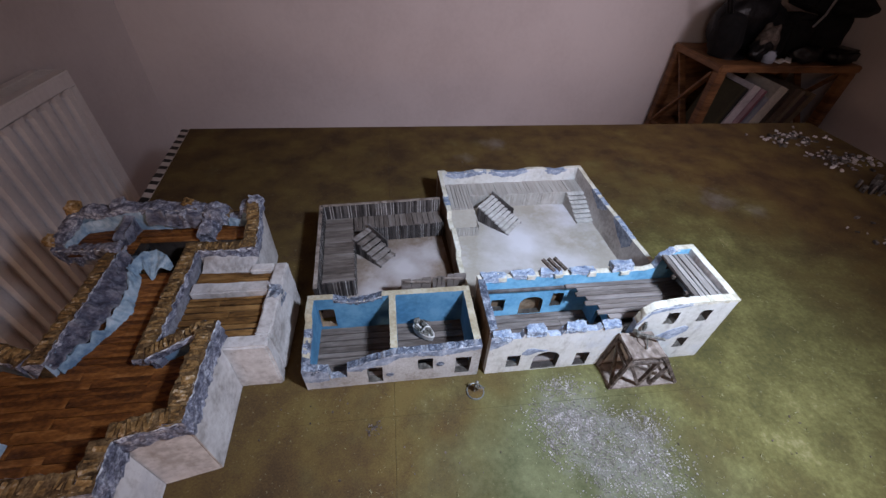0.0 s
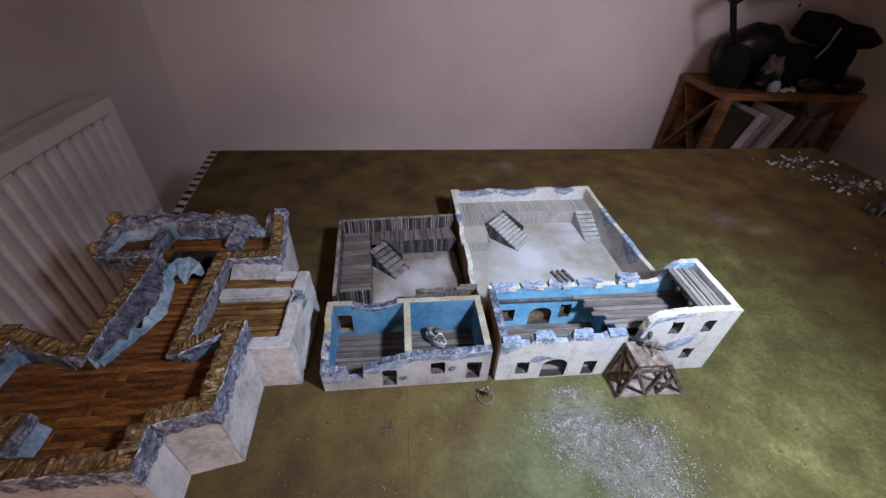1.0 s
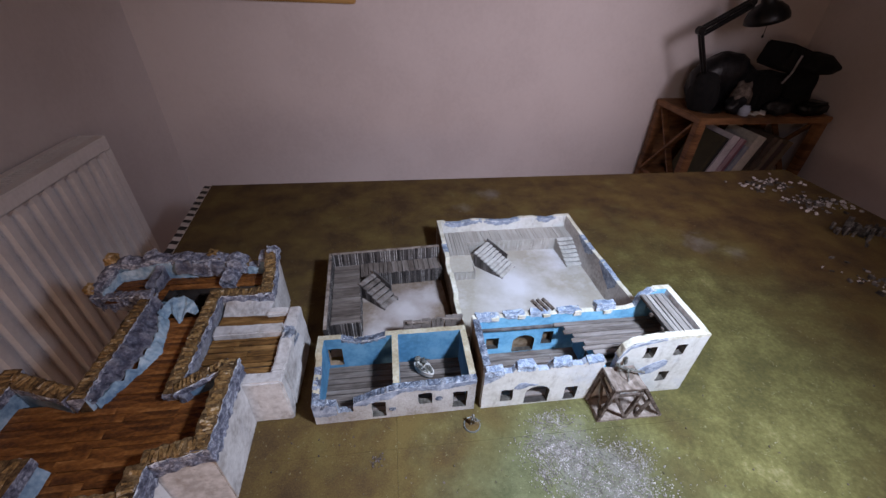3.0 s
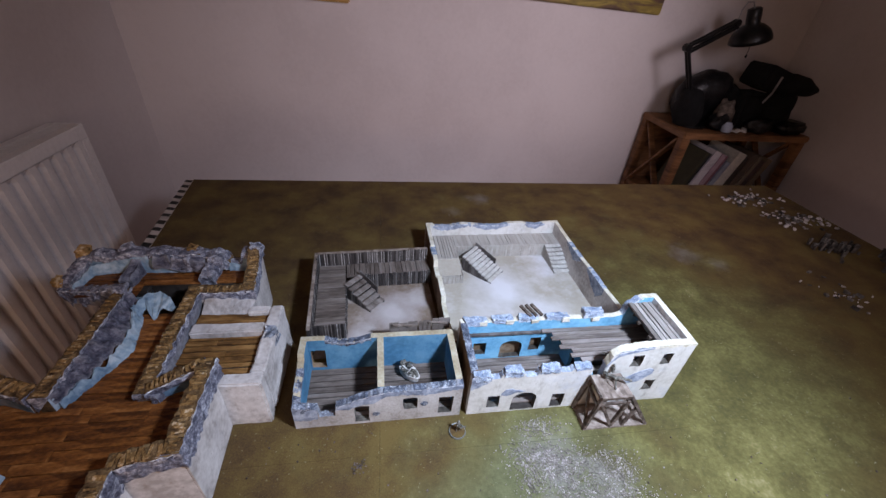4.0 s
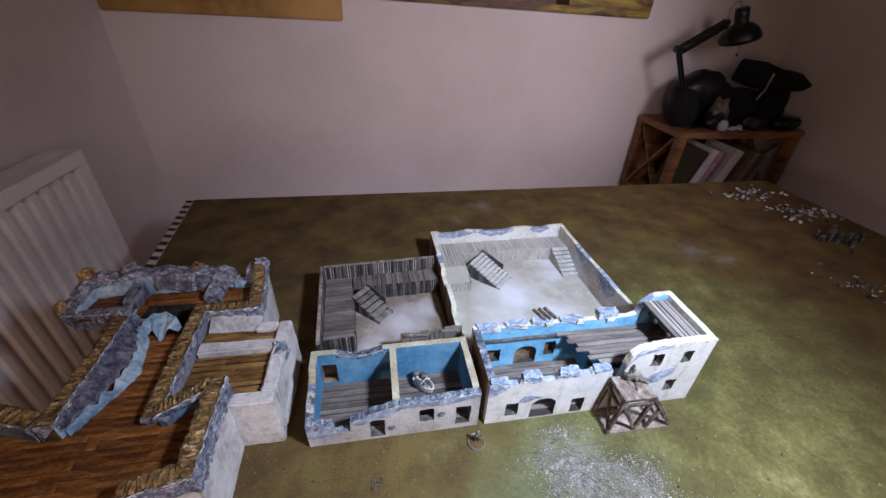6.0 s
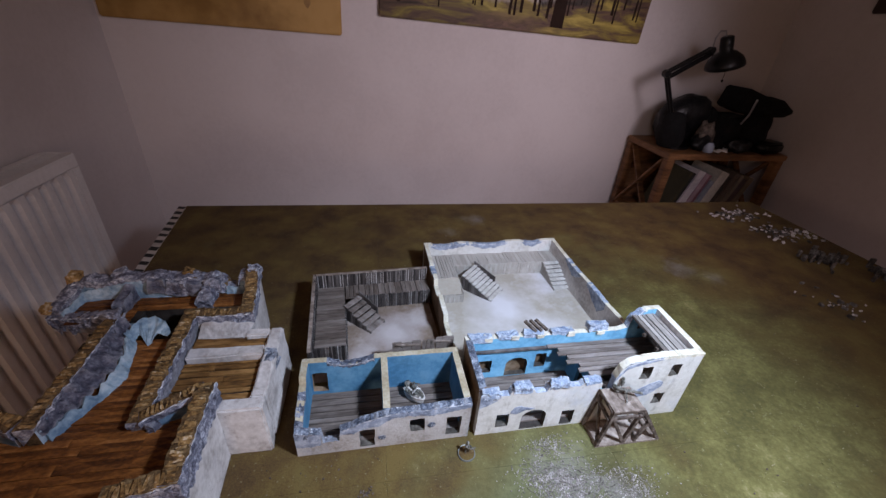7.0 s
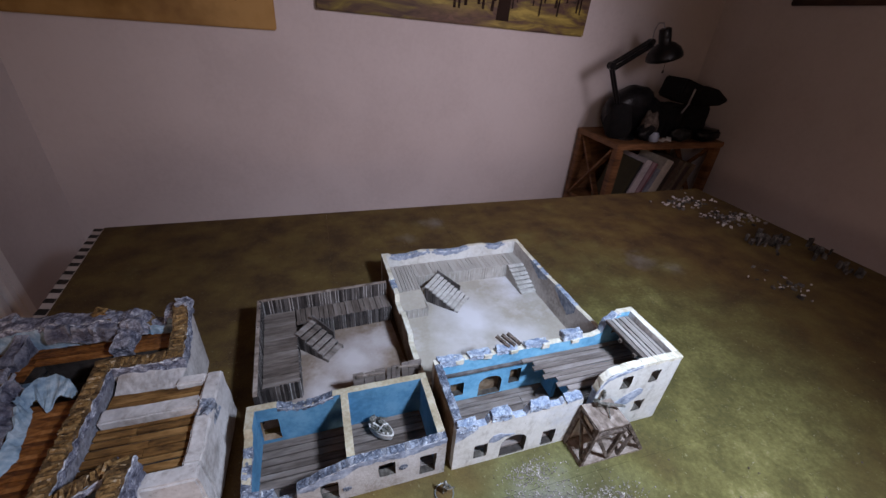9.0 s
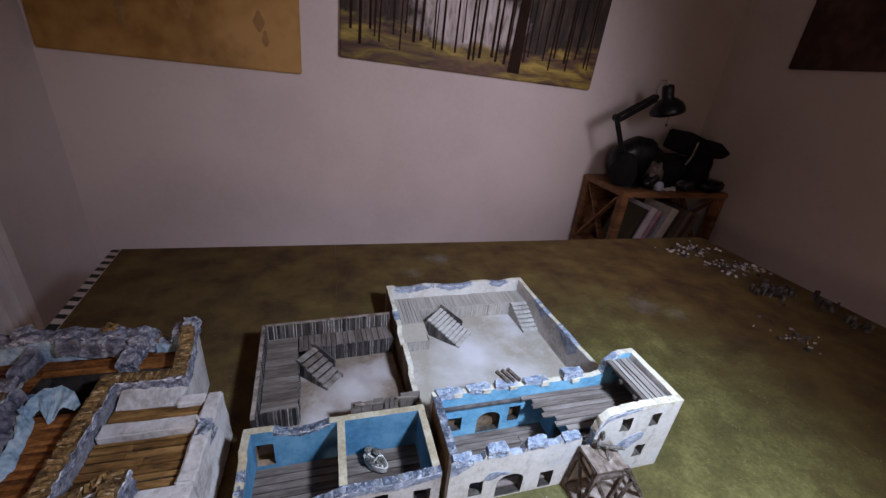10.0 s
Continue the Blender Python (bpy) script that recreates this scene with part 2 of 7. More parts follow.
PLANK_PALE = node_mat("pale_weathered_planks", [(0.3, 0.275, 0.245), (0.39, 0.365, 0.33), (0.47, 0.445, 0.41)], 24, 90, 0.85, 0.4,
                      stretch=(0.25, 2, 1), per_object=0.05, contrast=(0.25, 0.75))
ROOF_BOARD = node_mat("greyish_roof_boards", [(0.13, 0.112, 0.1), (0.26, 0.235, 0.215), (0.39, 0.365, 0.345)], 26, 120, 0.85, 0.4, stretch=(0.3, 2.4, 1), per_object=0.22, contrast=(0.25, 0.75))
STEP_PALE = node_mat("bleached_step_boards", [(0.4, 0.375, 0.345), (0.52, 0.5, 0.47), (0.6, 0.585, 0.56)], 24, 90, 0.85, 0.4, stretch=(0.25, 2, 1), per_object=0.05)
PLANK_DARK = node_mat("dark_grey_planks", [(0.036, 0.03, 0.028), (0.085, 0.074, 0.07), (0.16, 0.143, 0.137)], 26, 90, 0.85, 0.4,
                      stretch=(1, 1, 0.3), per_object=0.12)
FENCE = node_mat("dark_grey_upright_boards", [(0.02, 0.016, 0.015), (0.058, 0.049, 0.046), (0.12, 0.106, 0.1)], 26, 90, 0.85, 0.4,
                 stretch=(1, 1, 0.3), per_object=0.16)
PLANK_WARM = node_mat("orange_brown_stained_planks", [(0.03, 0.01, 0.0035), (0.12, 0.041, 0.01), (0.26, 0.097, 0.022), (0.45, 0.2, 0.065)], 26, 170, 0.55, 0.6,
                      stretch=(0.8, 1.9, 1), per_object=0.2, contrast=(0.26, 0.76), blotch=((0.36, 0.15, 0.035), 11, 0.6, 0.8), apart=False)
PLANK_GOLD = node_mat("golden_brown_planks", [(0.045, 0.02, 0.006), (0.19, 0.092, 0.026), (0.36, 0.195, 0.068)], 26, 140, 0.7, 0.6,
                      stretch=(0.6, 2.6, 1), per_object=0.12, contrast=(0.3, 0.72))
SAND = node_mat("dusty_pale_sand", [(0.33, 0.295, 0.24), (0.39, 0.355, 0.3), (0.46, 0.43, 0.38)], 9, 150, 0.95, 0.3, 420, contrast=(0.2, 0.8),
                blotch=((0.62, 0.6, 0.62), 7, 0.5, 0.72))
SAND_WARM = node_mat("dusty_warm_sand", [(0.13, 0.085, 0.058), (0.2, 0.15, 0.115), (0.31, 0.255, 0.22)], 9, 150, 0.95, 0.3, 420, contrast=(0.22, 0.78),
                     blotch=((0.52, 0.48, 0.46), 8, 0.48, 0.72))


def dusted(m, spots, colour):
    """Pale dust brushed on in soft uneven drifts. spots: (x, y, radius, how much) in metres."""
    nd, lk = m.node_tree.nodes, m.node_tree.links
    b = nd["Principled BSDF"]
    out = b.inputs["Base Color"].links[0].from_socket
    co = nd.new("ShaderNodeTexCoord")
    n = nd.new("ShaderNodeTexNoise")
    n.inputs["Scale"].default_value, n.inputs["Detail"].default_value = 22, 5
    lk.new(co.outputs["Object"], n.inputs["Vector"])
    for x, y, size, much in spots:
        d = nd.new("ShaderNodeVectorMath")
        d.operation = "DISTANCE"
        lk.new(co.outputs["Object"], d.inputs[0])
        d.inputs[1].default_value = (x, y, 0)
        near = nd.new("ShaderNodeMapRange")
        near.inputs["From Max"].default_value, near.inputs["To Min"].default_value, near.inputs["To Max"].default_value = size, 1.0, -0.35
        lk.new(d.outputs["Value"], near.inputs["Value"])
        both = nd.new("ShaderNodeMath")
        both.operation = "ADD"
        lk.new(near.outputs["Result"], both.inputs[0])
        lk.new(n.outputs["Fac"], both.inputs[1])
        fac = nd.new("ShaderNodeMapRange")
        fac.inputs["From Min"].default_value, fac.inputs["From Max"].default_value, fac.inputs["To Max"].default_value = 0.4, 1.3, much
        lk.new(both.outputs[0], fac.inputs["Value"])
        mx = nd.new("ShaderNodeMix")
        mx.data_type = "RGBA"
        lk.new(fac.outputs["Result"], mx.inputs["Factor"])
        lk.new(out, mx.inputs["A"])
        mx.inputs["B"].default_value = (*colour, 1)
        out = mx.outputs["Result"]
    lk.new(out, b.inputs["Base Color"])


def edge_brushed(m, at, colour, share):
    """Pale paint caught on one long edge of some of the boards."""
    nd, lk = m.node_tree.nodes, m.node_tree.links
    b = nd["Principled BSDF"]
    co, sep, info = nd.new("ShaderNodeTexCoord"), nd.new("ShaderNodeSeparateXYZ"), nd.new("ShaderNodeObjectInfo")
    lk.new(co.outputs["Object"], sep.inputs[0])
    edge = nd.new("ShaderNodeMapRange")
    edge.inputs["From Min"].default_value, edge.inputs["From Max"].default_value = at, at + 0.0004
    lk.new(sep.outputs["X"], edge.inputs["Value"])
    pick = nd.new("ShaderNodeMapRange")
    pick.inputs["From Min"].default_value, pick.inputs["From Max"].default_value = 1.0 - share, 1.0
    lk.new(info.outputs["Random"], pick.inputs["Value"])
    worn = nd.new("ShaderNodeTexNoise")
    worn.inputs["Scale"].default_value = 90
    lk.new(co.outputs["Object"], worn.inputs["Vector"])
    both = nd.new("ShaderNodeMath")
    both.operation = "MULTIPLY"
    lk.new(edge.outputs["Result"], both.inputs[0])
    lk.new(pick.outputs["Result"], both.inputs[1])
    fac = nd.new("ShaderNodeMath")
    fac.operation, fac.use_clamp = "MULTIPLY", True
    lk.new(both.outputs[0], fac.inputs[0])
    more = nd.new("ShaderNodeMapRange")
    more.inputs["From Min"].default_value, more.inputs["From Max"].default_value, more.inputs["To Max"].default_value = 0.3, 0.6, 1.4
    lk.new(worn.outputs["Fac"], more.inputs["Value"])
    lk.new(more.outputs["Result"], fac.inputs[1])
    mx = nd.new("ShaderNodeMix")
    mx.data_type = "RGBA"
    lk.new(fac.outputs[0], mx.inputs["Factor"])
    lk.new(b.inputs["Base Color"].links[0].from_socket, mx.inputs["A"])
    mx.inputs["B"].default_value = (*colour, 1)
    lk.new(mx.outputs["Result"], b.inputs["Base Color"])


edge_brushed(FENCE, 0.0011, (0.5, 0.47, 0.45), 0.7)
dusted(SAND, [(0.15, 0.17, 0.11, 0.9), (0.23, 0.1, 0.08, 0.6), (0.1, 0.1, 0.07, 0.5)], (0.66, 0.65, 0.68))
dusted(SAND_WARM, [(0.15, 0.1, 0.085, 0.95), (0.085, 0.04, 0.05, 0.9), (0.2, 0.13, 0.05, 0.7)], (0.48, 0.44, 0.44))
# Opening edges painted near-black, so the unlit interior's darkness is in the colour.
REVEAL = node_mat("darkened_opening_edges", [(0.03, 0.026, 0.022), (0.065, 0.057, 0.048), (0.13, 0.118, 0.1)], 40, 200, 0.9, 0.3)
# Near-black paint that puts the shade of board gaps and the passage hole into colour.
GAP = node_mat("dark_hollow_backing", [(0.016, 0.013, 0.011), (0.03, 0.025, 0.022), (0.045, 0.038, 0.034)], 30, 120, 0.9, 0.3)
TIMBER_PALE = node_mat("pale_dry_timber", [(0.12, 0.092, 0.074), (0.22, 0.175, 0.147), (0.34, 0.29, 0.255)], 50, 120, 0.85, 0.4)
TIMBER = node_mat("dry_brown_timber", [(0.04, 0.028, 0.022), (0.085, 0.064, 0.052), (0.17, 0.135, 0.115)], 140, 120, 0.85, 0.4)
GROUND = node_mat("olive_flocked_board", [(0.055, 0.031, 0.012), (0.078, 0.046, 0.016), (0.098, 0.062, 0.018), (0.125, 0.086, 0.025)], 11, 460, 0.85, 0.35, 400,
                  depth=0.0012, contrast=(0.34, 0.64), apart=False)


def green_wash(m):
    """Brown board, washed green for grass in uneven drifts, with dry pale flecks; its outward thinning also paints the
    lamp's falloff.
    """
    nd, lk = m.node_tree.nodes, m.node_tree.links
    b = nd["Principled BSDF"]
    src = b.inputs["Base Color"].links[0].from_socket
    co = nd.new("ShaderNodeTexCoord")

    def cloud(scale, detail, rough=0.6):
        n = nd.new("ShaderNodeTexNoise")
        n.inputs["Scale"].default_value, n.inputs["Detail"].default_value, n.inputs["Roughness"].default_value = scale, detail, rough
        lk.new(co.outputs["Object"], n.inputs["Vector"])
        return n.outputs["Fac"]

    def span(value, a, z, c, d):
        r = nd.new("ShaderNodeMapRange")
        r.inputs["From Min"].default_value, r.inputs["From Max"].default_value = a, z
        r.inputs["To Min"].default_value, r.inputs["To Max"].default_value = c, d
        lk.new(value, r.inputs["Value"])
        return r.outputs["Result"]

    def total(a, c):
        n = nd.new("ShaderNodeMath")
        n.operation = "ADD"
        lk.new(a, n.inputs[0])
        lk.new(c, n.inputs[1])
        return n.outputs[0]

    # Green thins with distance: the board's own brown, plus lamp falloff put into colour.
    far = nd.new("ShaderNodeVectorMath")
    far.operation = "DISTANCE"
    lk.new(co.outputs["Object"], far.inputs[0])
    far.inputs[1].default_value = (0.66, 0.06, 0)
    big, mid, fine = cloud(4.2, 3), cloud(17, 6, 0.65), cloud(120, 8, 0.7)
    amount = total(span(far.outputs["Value"], 0.1, 0.62, 0.64, -0.12), total(span(big, 0, 1, -0.1, 0.75), span(mid, 0, 1, -0.15, 0.35)))
    fac = span(amount, 0.4, 0.95, 0, 1)
    tone = total(total(span(mid, 0, 1, 0.06, 0.62), span(big, 0.3, 0.7, -0.1, 0.07)), span(fine, 0, 1, -0.11, 0.4))
    green = nd.new("ShaderNodeValToRGB")
    e = green.color_ramp.elements
    e[0].position, e[0].color = 0.3, (0.058, 0.052, 0.017, 1)
    e[1].position, e[1].color = 0.46, (0.096, 0.084, 0.025, 1)
    for p, c in ((0.6, (0.152, 0.136, 0.044, 1)), (0.78, (0.29, 0.25, 0.12, 1))):
        x = e.new(p)
        x.color = c
    lk.new(tone, green.inputs["Fac"])
    mx = nd.new("ShaderNodeMix")
    mx.data_type = "RGBA"
    lk.new(fac, mx.inputs["Factor"])
    lk.new(src, mx.inputs["A"])
    lk.new(green.outputs["Color"], mx.inputs["B"])
    near_front = nd.new("ShaderNodeVectorMath")
    near_front.operation = "DISTANCE"
    lk.new(co.outputs["Object"], near_front.inputs[0])
    near_front.inputs[1].default_value = (0.36, -0.2, 0)
    cool = nd.new("ShaderNodeValToRGB")
    cool.color_ramp.elements[0].position, cool.color_ramp.elements[0].color = 0.32, (0.052, 0.058, 0.021, 1)
    cool.color_ramp.elements[1].position, cool.color_ramp.elements[1].color = 0.74, (0.165, 0.168, 0.085, 1)
    lk.new(tone, cool.inputs["Fac"])
    drift = nd.new("ShaderNodeMix")
    drift.data_type = "RGBA"
    lk.new(span(total(span(near_front.outputs["Value"], 0.05, 0.3, 0.7, -0.25), span(big, 0, 1, -0.3, 0.5)), 0.15, 0.6, 0, 0.9), drift.inputs["Factor"])
    lk.new(mx.outputs["Result"], drift.inputs["A"])
    lk.new(cool.outputs["Color"], drift.inputs["B"])
    mx = drift
    fleck = nd.new("ShaderNodeMix")
    fleck.data_type = "RGBA"
    lk.new(span(cloud(210, 3, 0.5), 0.66, 0.74, 0, 0.4), fleck.inputs["Factor"])
    lk.new(mx.outputs["Result"], fleck.inputs["A"])
    fleck.inputs["B"].default_value = (0.33, 0.31, 0.19, 1)
    out = fleck.outputs["Result"]
    # grey dust, brushed on in a few places
    grit = nd.new("ShaderNodeTexNoise")
    grit.inputs["Scale"].default_value, grit.inputs["Detail"].default_value, grit.inputs["Roughness"].default_value = 26, 8, 0.75
    lk.new(co.outputs["Object"], grit.inputs["Vector"])
    for x, y, size, much in ((0.43, 0.73, 0.07, 0.5), (0.33, 0.65, 0.05, 0.4), (0.93, 0.42, 0.09, 0.5), (1.0, 0.37, 0.06, 0.35), (0.37, -0.08, 0.09, 0.75), (0.41, -0.14, 0.1, 0.7), (0.45, -0.11, 0.06, 0.5)):
        near = nd.new("ShaderNodeVectorMath")
        near.operation = "DISTANCE"
        lk.new(co.outputs["Object"], near.inputs[0])
        near.inputs[1].default_value = (x, y, 0)
        fall = nd.new("ShaderNodeMapRange")
        fall.inputs["From Min"].default_value, fall.inputs["From Max"].default_value = 0.0, size
        fall.inputs["To Min"].default_value, fall.inputs["To Max"].default_value = 0.32, -0.2
        lk.new(near.outputs["Value"], fall.inputs["Value"])
        both = nd.new("ShaderNodeMath")
        both.operation = "ADD"
        lk.new(fall.outputs["Result"], both.inputs[0])
        lk.new(grit.outputs["Fac"], both.inputs[1])
        amount = nd.new("ShaderNodeMapRange")
        amount.inputs["From Min"].default_value, amount.inputs["From Max"].default_value, amount.inputs["To Max"].default_value = 0.5, 0.9, much
        lk.new(both.outputs[0], amount.inputs["Value"])
        dust = nd.new("ShaderNodeMix")
        dust.data_type = "RGBA"
        lk.new(amount.outputs["Result"], dust.inputs["Factor"])
        lk.new(out, dust.inputs["A"])
        dust.inputs["B"].default_value = (0.22, 0.205, 0.19, 1)
        out = dust.outputs["Result"]
    lk.new(out, b.inputs["Base Color"])


green_wash(GROUND)
WALL = node_mat("matt_off_white_wall_paint", [(0.53, 0.485, 0.475), (0.56, 0.515, 0.505), (0.58, 0.535, 0.525)], 3, 60, 0.7, 0.1)
CEIL = plain_mat("white_ceiling_paint", (0.75, 0.73, 0.7), 0.9)
FLOORWOOD = node_mat("warm_floor_boards", [(0.26, 0.13, 0.05), (0.38, 0.2, 0.085), (0.46, 0.27, 0.13)], 6, 40, 0.45, 0.2, stretch=(0.2, 2, 1))
ENAMEL = node_mat("white_radiator_enamel", [(0.66, 0.64, 0.63), (0.72, 0.7, 0.69), (0.75, 0.73, 0.72)], 5, 80, 0.35, 0.05, spec=0.5)
SHELFWOOD = node_mat("reddish_brown_wood", [(0.085, 0.039, 0.018), (0.17, 0.08, 0.034), (0.25, 0.125, 0.055)], 9, 60, 0.5, 0.2, stretch=(0.4, 0.4, 3))
BLACK = node_mat("black_plastic", [(0.002, 0.002, 0.0025), (0.004, 0.004, 0.0045), (0.008, 0.008, 0.009)], 15, 120, 0.4, 0.1)
BLACK_CLOTH = node_mat("black_fabric", [(0.002, 0.002, 0.0025), (0.004, 0.004, 0.0045), (0.008, 0.0075, 0.008)], 40, 300, 0.95, 0.4)
GREY_METAL = plain_mat("worn_grey_metal", (0.3, 0.3, 0.31), 0.4, 0.8)
PAPER = plain_mat("white_paper", (0.62, 0.6, 0.58), 0.8)
RUBBLE = node_mat("pale_grey_rubble", [(0.16, 0.145, 0.13), (0.3, 0.28, 0.265), (0.5, 0.48, 0.465)], 90, 900, 0.9, 0.3, per_object=0.0)


def by_island(m, dark, pale):
    """Each loose piece of a joined mesh takes a shade of its own."""
    nd, lk = m.node_tree.nodes, m.node_tree.links
    b = nd["Principled BSDF"]
    geo = nd.new("ShaderNodeNewGeometry")
    ramp = nd.new("ShaderNodeValToRGB")
    ramp.color_ramp.elements[0].color, ramp.color_ramp.elements[1].color = (*dark, 1), (*pale, 1)
    lk.new(geo.outputs["Random Per Island"], ramp.inputs["Fac"])
    mx = nd.new("ShaderNodeMix")
    mx.data_type, mx.blend_type = "RGBA", "MULTIPLY"
    mx.inputs["Factor"].default_value = 1.0
    lk.new(b.inputs["Base Color"].links[0].from_socket, mx.inputs["A"])
    lk.new(ramp.outputs["Color"], mx.inputs["B"])
    lk.new(mx.outputs["Result"], b.inputs["Base Color"])


by_island(RUBBLE, (0.5, 0.47, 0.44), (1.12, 1.06, 1.06))
BONE = node_mat("off_white_model_paint", [(0.38, 0.36, 0.34), (0.62, 0.6, 0.57), (0.74, 0.72, 0.7)], 90, 400, 0.6, 0.2)
DRAB = node_mat("drab_painted_pewter", [(0.03, 0.028, 0.022), (0.1, 0.095, 0.08), (0.24, 0.23, 0.21)], 220, 700, 0.6, 0.3)
CLEAR_RIM = plain_mat("grey_painted_base", (0.14, 0.15, 0.145), 0.4)
INK = plain_mat("black_ink", (0.012, 0.011, 0.01), 0.7)
STRIPE_WHITE = plain_mat("pinkish_white_tape", (0.5, 0.44, 0.4), 0.6)


# ---------------- building helpers ----------------
def thing(name, x, y, z=0.0, turn=0.0, label="", category="", group="", kind=""):
    e = new(name)
    e.empty_display_size = 0.02
    e.matrix_world = pose(x * D, y * D, TOP + z * D, 0, 0, turn)
    return tagged(e, label, category, group, kind)


def mesh_of(name, bm, mats, smooth=False):
    bm.normal_update()
    me = bpy.data.meshes.new(name)
    for v in bm.verts:
        v.co *= D
    bm.to_mesh(me)
    bm.free()
    for m in mats if isinstance(mats, (list, tuple)) else [mats]:
        me.materials.append(m)
    if smooth:
        for p in me.polygons:
            p.use_smooth = True
    return me


def part(name, bm, mats, parent, label="", at=None, smooth=False, kind=""):
    """One mesh under a thing, in model units from the thing's base."""
    ob = new(name, mesh_of(name, bm, mats, smooth))
    ob.parent = parent
    if at is not None:
        ob.matrix_basis = at
    return tagged(ob, label, kind=kind)


def solo(name, bm, mats, label, category, at=(0, 0, 0), turn=0.0, smooth=False, group="", kind=""):
    ob = new(name, mesh_of(name, bm, mats, smooth))
    ob.matrix_world = pose(at[0] * D, at[1] * D, TOP + at[2] * D, 0, 0, turn)
    return tagged(ob, label, category, group, kind)


def box(bm, x0, x1, y0, y1, z0, z1, mat=0, jit=0.0, rnd=None):
    vs = []
    for x, y, z in ((x0, y0, z0), (x1, y0, z0), (x1, y1, z0), (x0, y1, z0), (x0, y0, z1), (x1, y0, z1), (x1, y1, z1), (x0, y1, z1)):
        if jit:
            x, y, z = x + rnd.uniform(-jit, jit), y + rnd.uniform(-jit, jit), z + rnd.uniform(-jit, jit)
        vs.append(bm.verts.new((x, y, z)))
    for f in ((3, 2, 1, 0), (4, 5, 6, 7), (0, 1, 5, 4), (1, 2, 6, 5), (2, 3, 7, 6), (3, 0, 4, 7)):
        bm.faces.new([vs[i] for i in f]).material_index = mat
    return vs


def beam(bm, p, q, w, h, mat=0, up=(0, 0, 1)):
    """A bar from p to q, w wide and h high."""
    p, q = Vector(p), Vector(q)
    a = (q - p).normalized()
    s = a.cross(Vector(up))
    s = s.normalized() if s.length > 1e-4 else Vector((1, 0, 0))
    u = s.cross(a).normalized()
    vs = [bm.verts.new(c + s * (i * w / 2) + u * (j * h / 2)) for c in (p, q) for i, j in ((-1, -1), (1, -1), (1, 1), (-1, 1))]
    for f in ((0, 1, 2, 3), (7, 6, 5, 4), (0, 4, 5, 1), (1, 5, 6, 2), (2, 6, 7, 3), (3, 7, 4, 0)):
        bm.faces.new([vs[i] for i in f]).material_index = mat


def lathe(bm, prof, n=20, at=(0, 0, 0), mat=0, m=None):
    """A turned body from (radius, height) pairs."""
    rings = []
    for r, z in prof:
        ring = []
        for i in range(n):
            v = Vector((r * math.cos(2 * math.pi * i / n), r * math.sin(2 * math.pi * i / n), z))
            v = m @ v if m is not None else v
            ring.append(bm.verts.new(v + Vector(at)))
        rings.append(ring)
    for a, b in zip(rings, rings[1:]):
        for i in range(n):
            bm.faces.new((a[i], a[(i + 1) % n], b[(i + 1) % n], b[i])).material_index = mat
    bm.faces.new(rings[0][::-1]).material_index = mat
    bm.faces.new(rings[-1]).material_index = mat


def blob(bm, c, r, seed=0, rough=0.2, mat=0, sub=2):
    got = bmesh.ops.create_icosphere(bm, subdivisions=sub, radius=1.0)
    for v in got["verts"]:
        k = 1 + rough * noise.noise(v.co * 1.6 + Vector((seed * 3.7, seed, -seed)))
        v.co = Vector((c[0] + v.co.x * r[0] * k, c[1] + v.co.y * r[1] * k, c[2] + v.co.z * r[2] * k))
        for f in v.link_faces:
            f.material_index = mat


def tube(bm, pts, r, n=6, mat=0):
    """A round bar along a line of points."""
    pts = [Vector(p) for p in pts]
    rings = []
    for i, p in enumerate(pts):
        a = (pts[min(i + 1, len(pts) - 1)] - pts[max(i - 1, 0)]).normalized()
        s = a.cross(Vector((0.13, 0.21, 0.97))).normalized()
        u = a.cross(s)
        rings.append([bm.verts.new(p + (s * math.cos(k * 2 * math.pi / n) + u * math.sin(k * 2 * math.pi / n)) * r) for k in range(n)])
    for a, b in zip(rings, rings[1:]):
        for i in range(n):
            bm.faces.new((a[i], a[(i + 1) % n], b[(i + 1) % n], b[i])).material_index = mat
    bm.faces.new(rings[0][::-1]).material_index = mat
    bm.faces.new(rings[-1]).material_index = mat


def ragged(prof, step=0.035, amp=0.02, seed=1.0):
    """A broken line (s, z) with uneven points between."""
    out = []
    for (s0, z0), (s1, z1) in zip(prof, prof[1:]):
        n = max(1, int(math.hypot(s1 - s0, z1 - z0) / step))
        for i in range(n):
            f = i / n
            k = amp if i else amp * 0.3
            out.append((s0 + (s1 - s0) * f, z0 + (z1 - z0) * f + k * noise.noise(Vector((seed * 7.3, (s0 + (s1 - s0) * f) * 17, 0)))))
    out.append(prof[-1])
    return out


def rect(s0, s1, z0, z1):
    return [(s0, z0), (s1, z0), (s1, z1), (s0, z1)]


def rough_hole(s0, s1, z0, z1, seed=1, amp=0.012):
    r = random.Random(seed)
    pts = []
    for (a, b), (c, d) in zip(rect(s0, s1, z0, z1), rect(s0, s1, z0, z1)[1:] + rect(s0, s1, z0, z1)[:1]):
        for f in (0, 0.35, 0.7):
            pts.append((a + (c - a) * f + r.uniform(-amp, amp), b + (d - b) * f + r.uniform(-amp, amp)))
    return pts


def arch(s0, s1, z0, z1):
    c, r = (s0 + s1) / 2, (s1 - s0) / 2
    spring = z1 - r * 0.75
    return [(s0, z0), (s1, z0)] + [(c + r * math.cos(a), spring + r * 0.75 * math.sin(a)) for a in [math.pi * i / 8 for i in range(9)]]


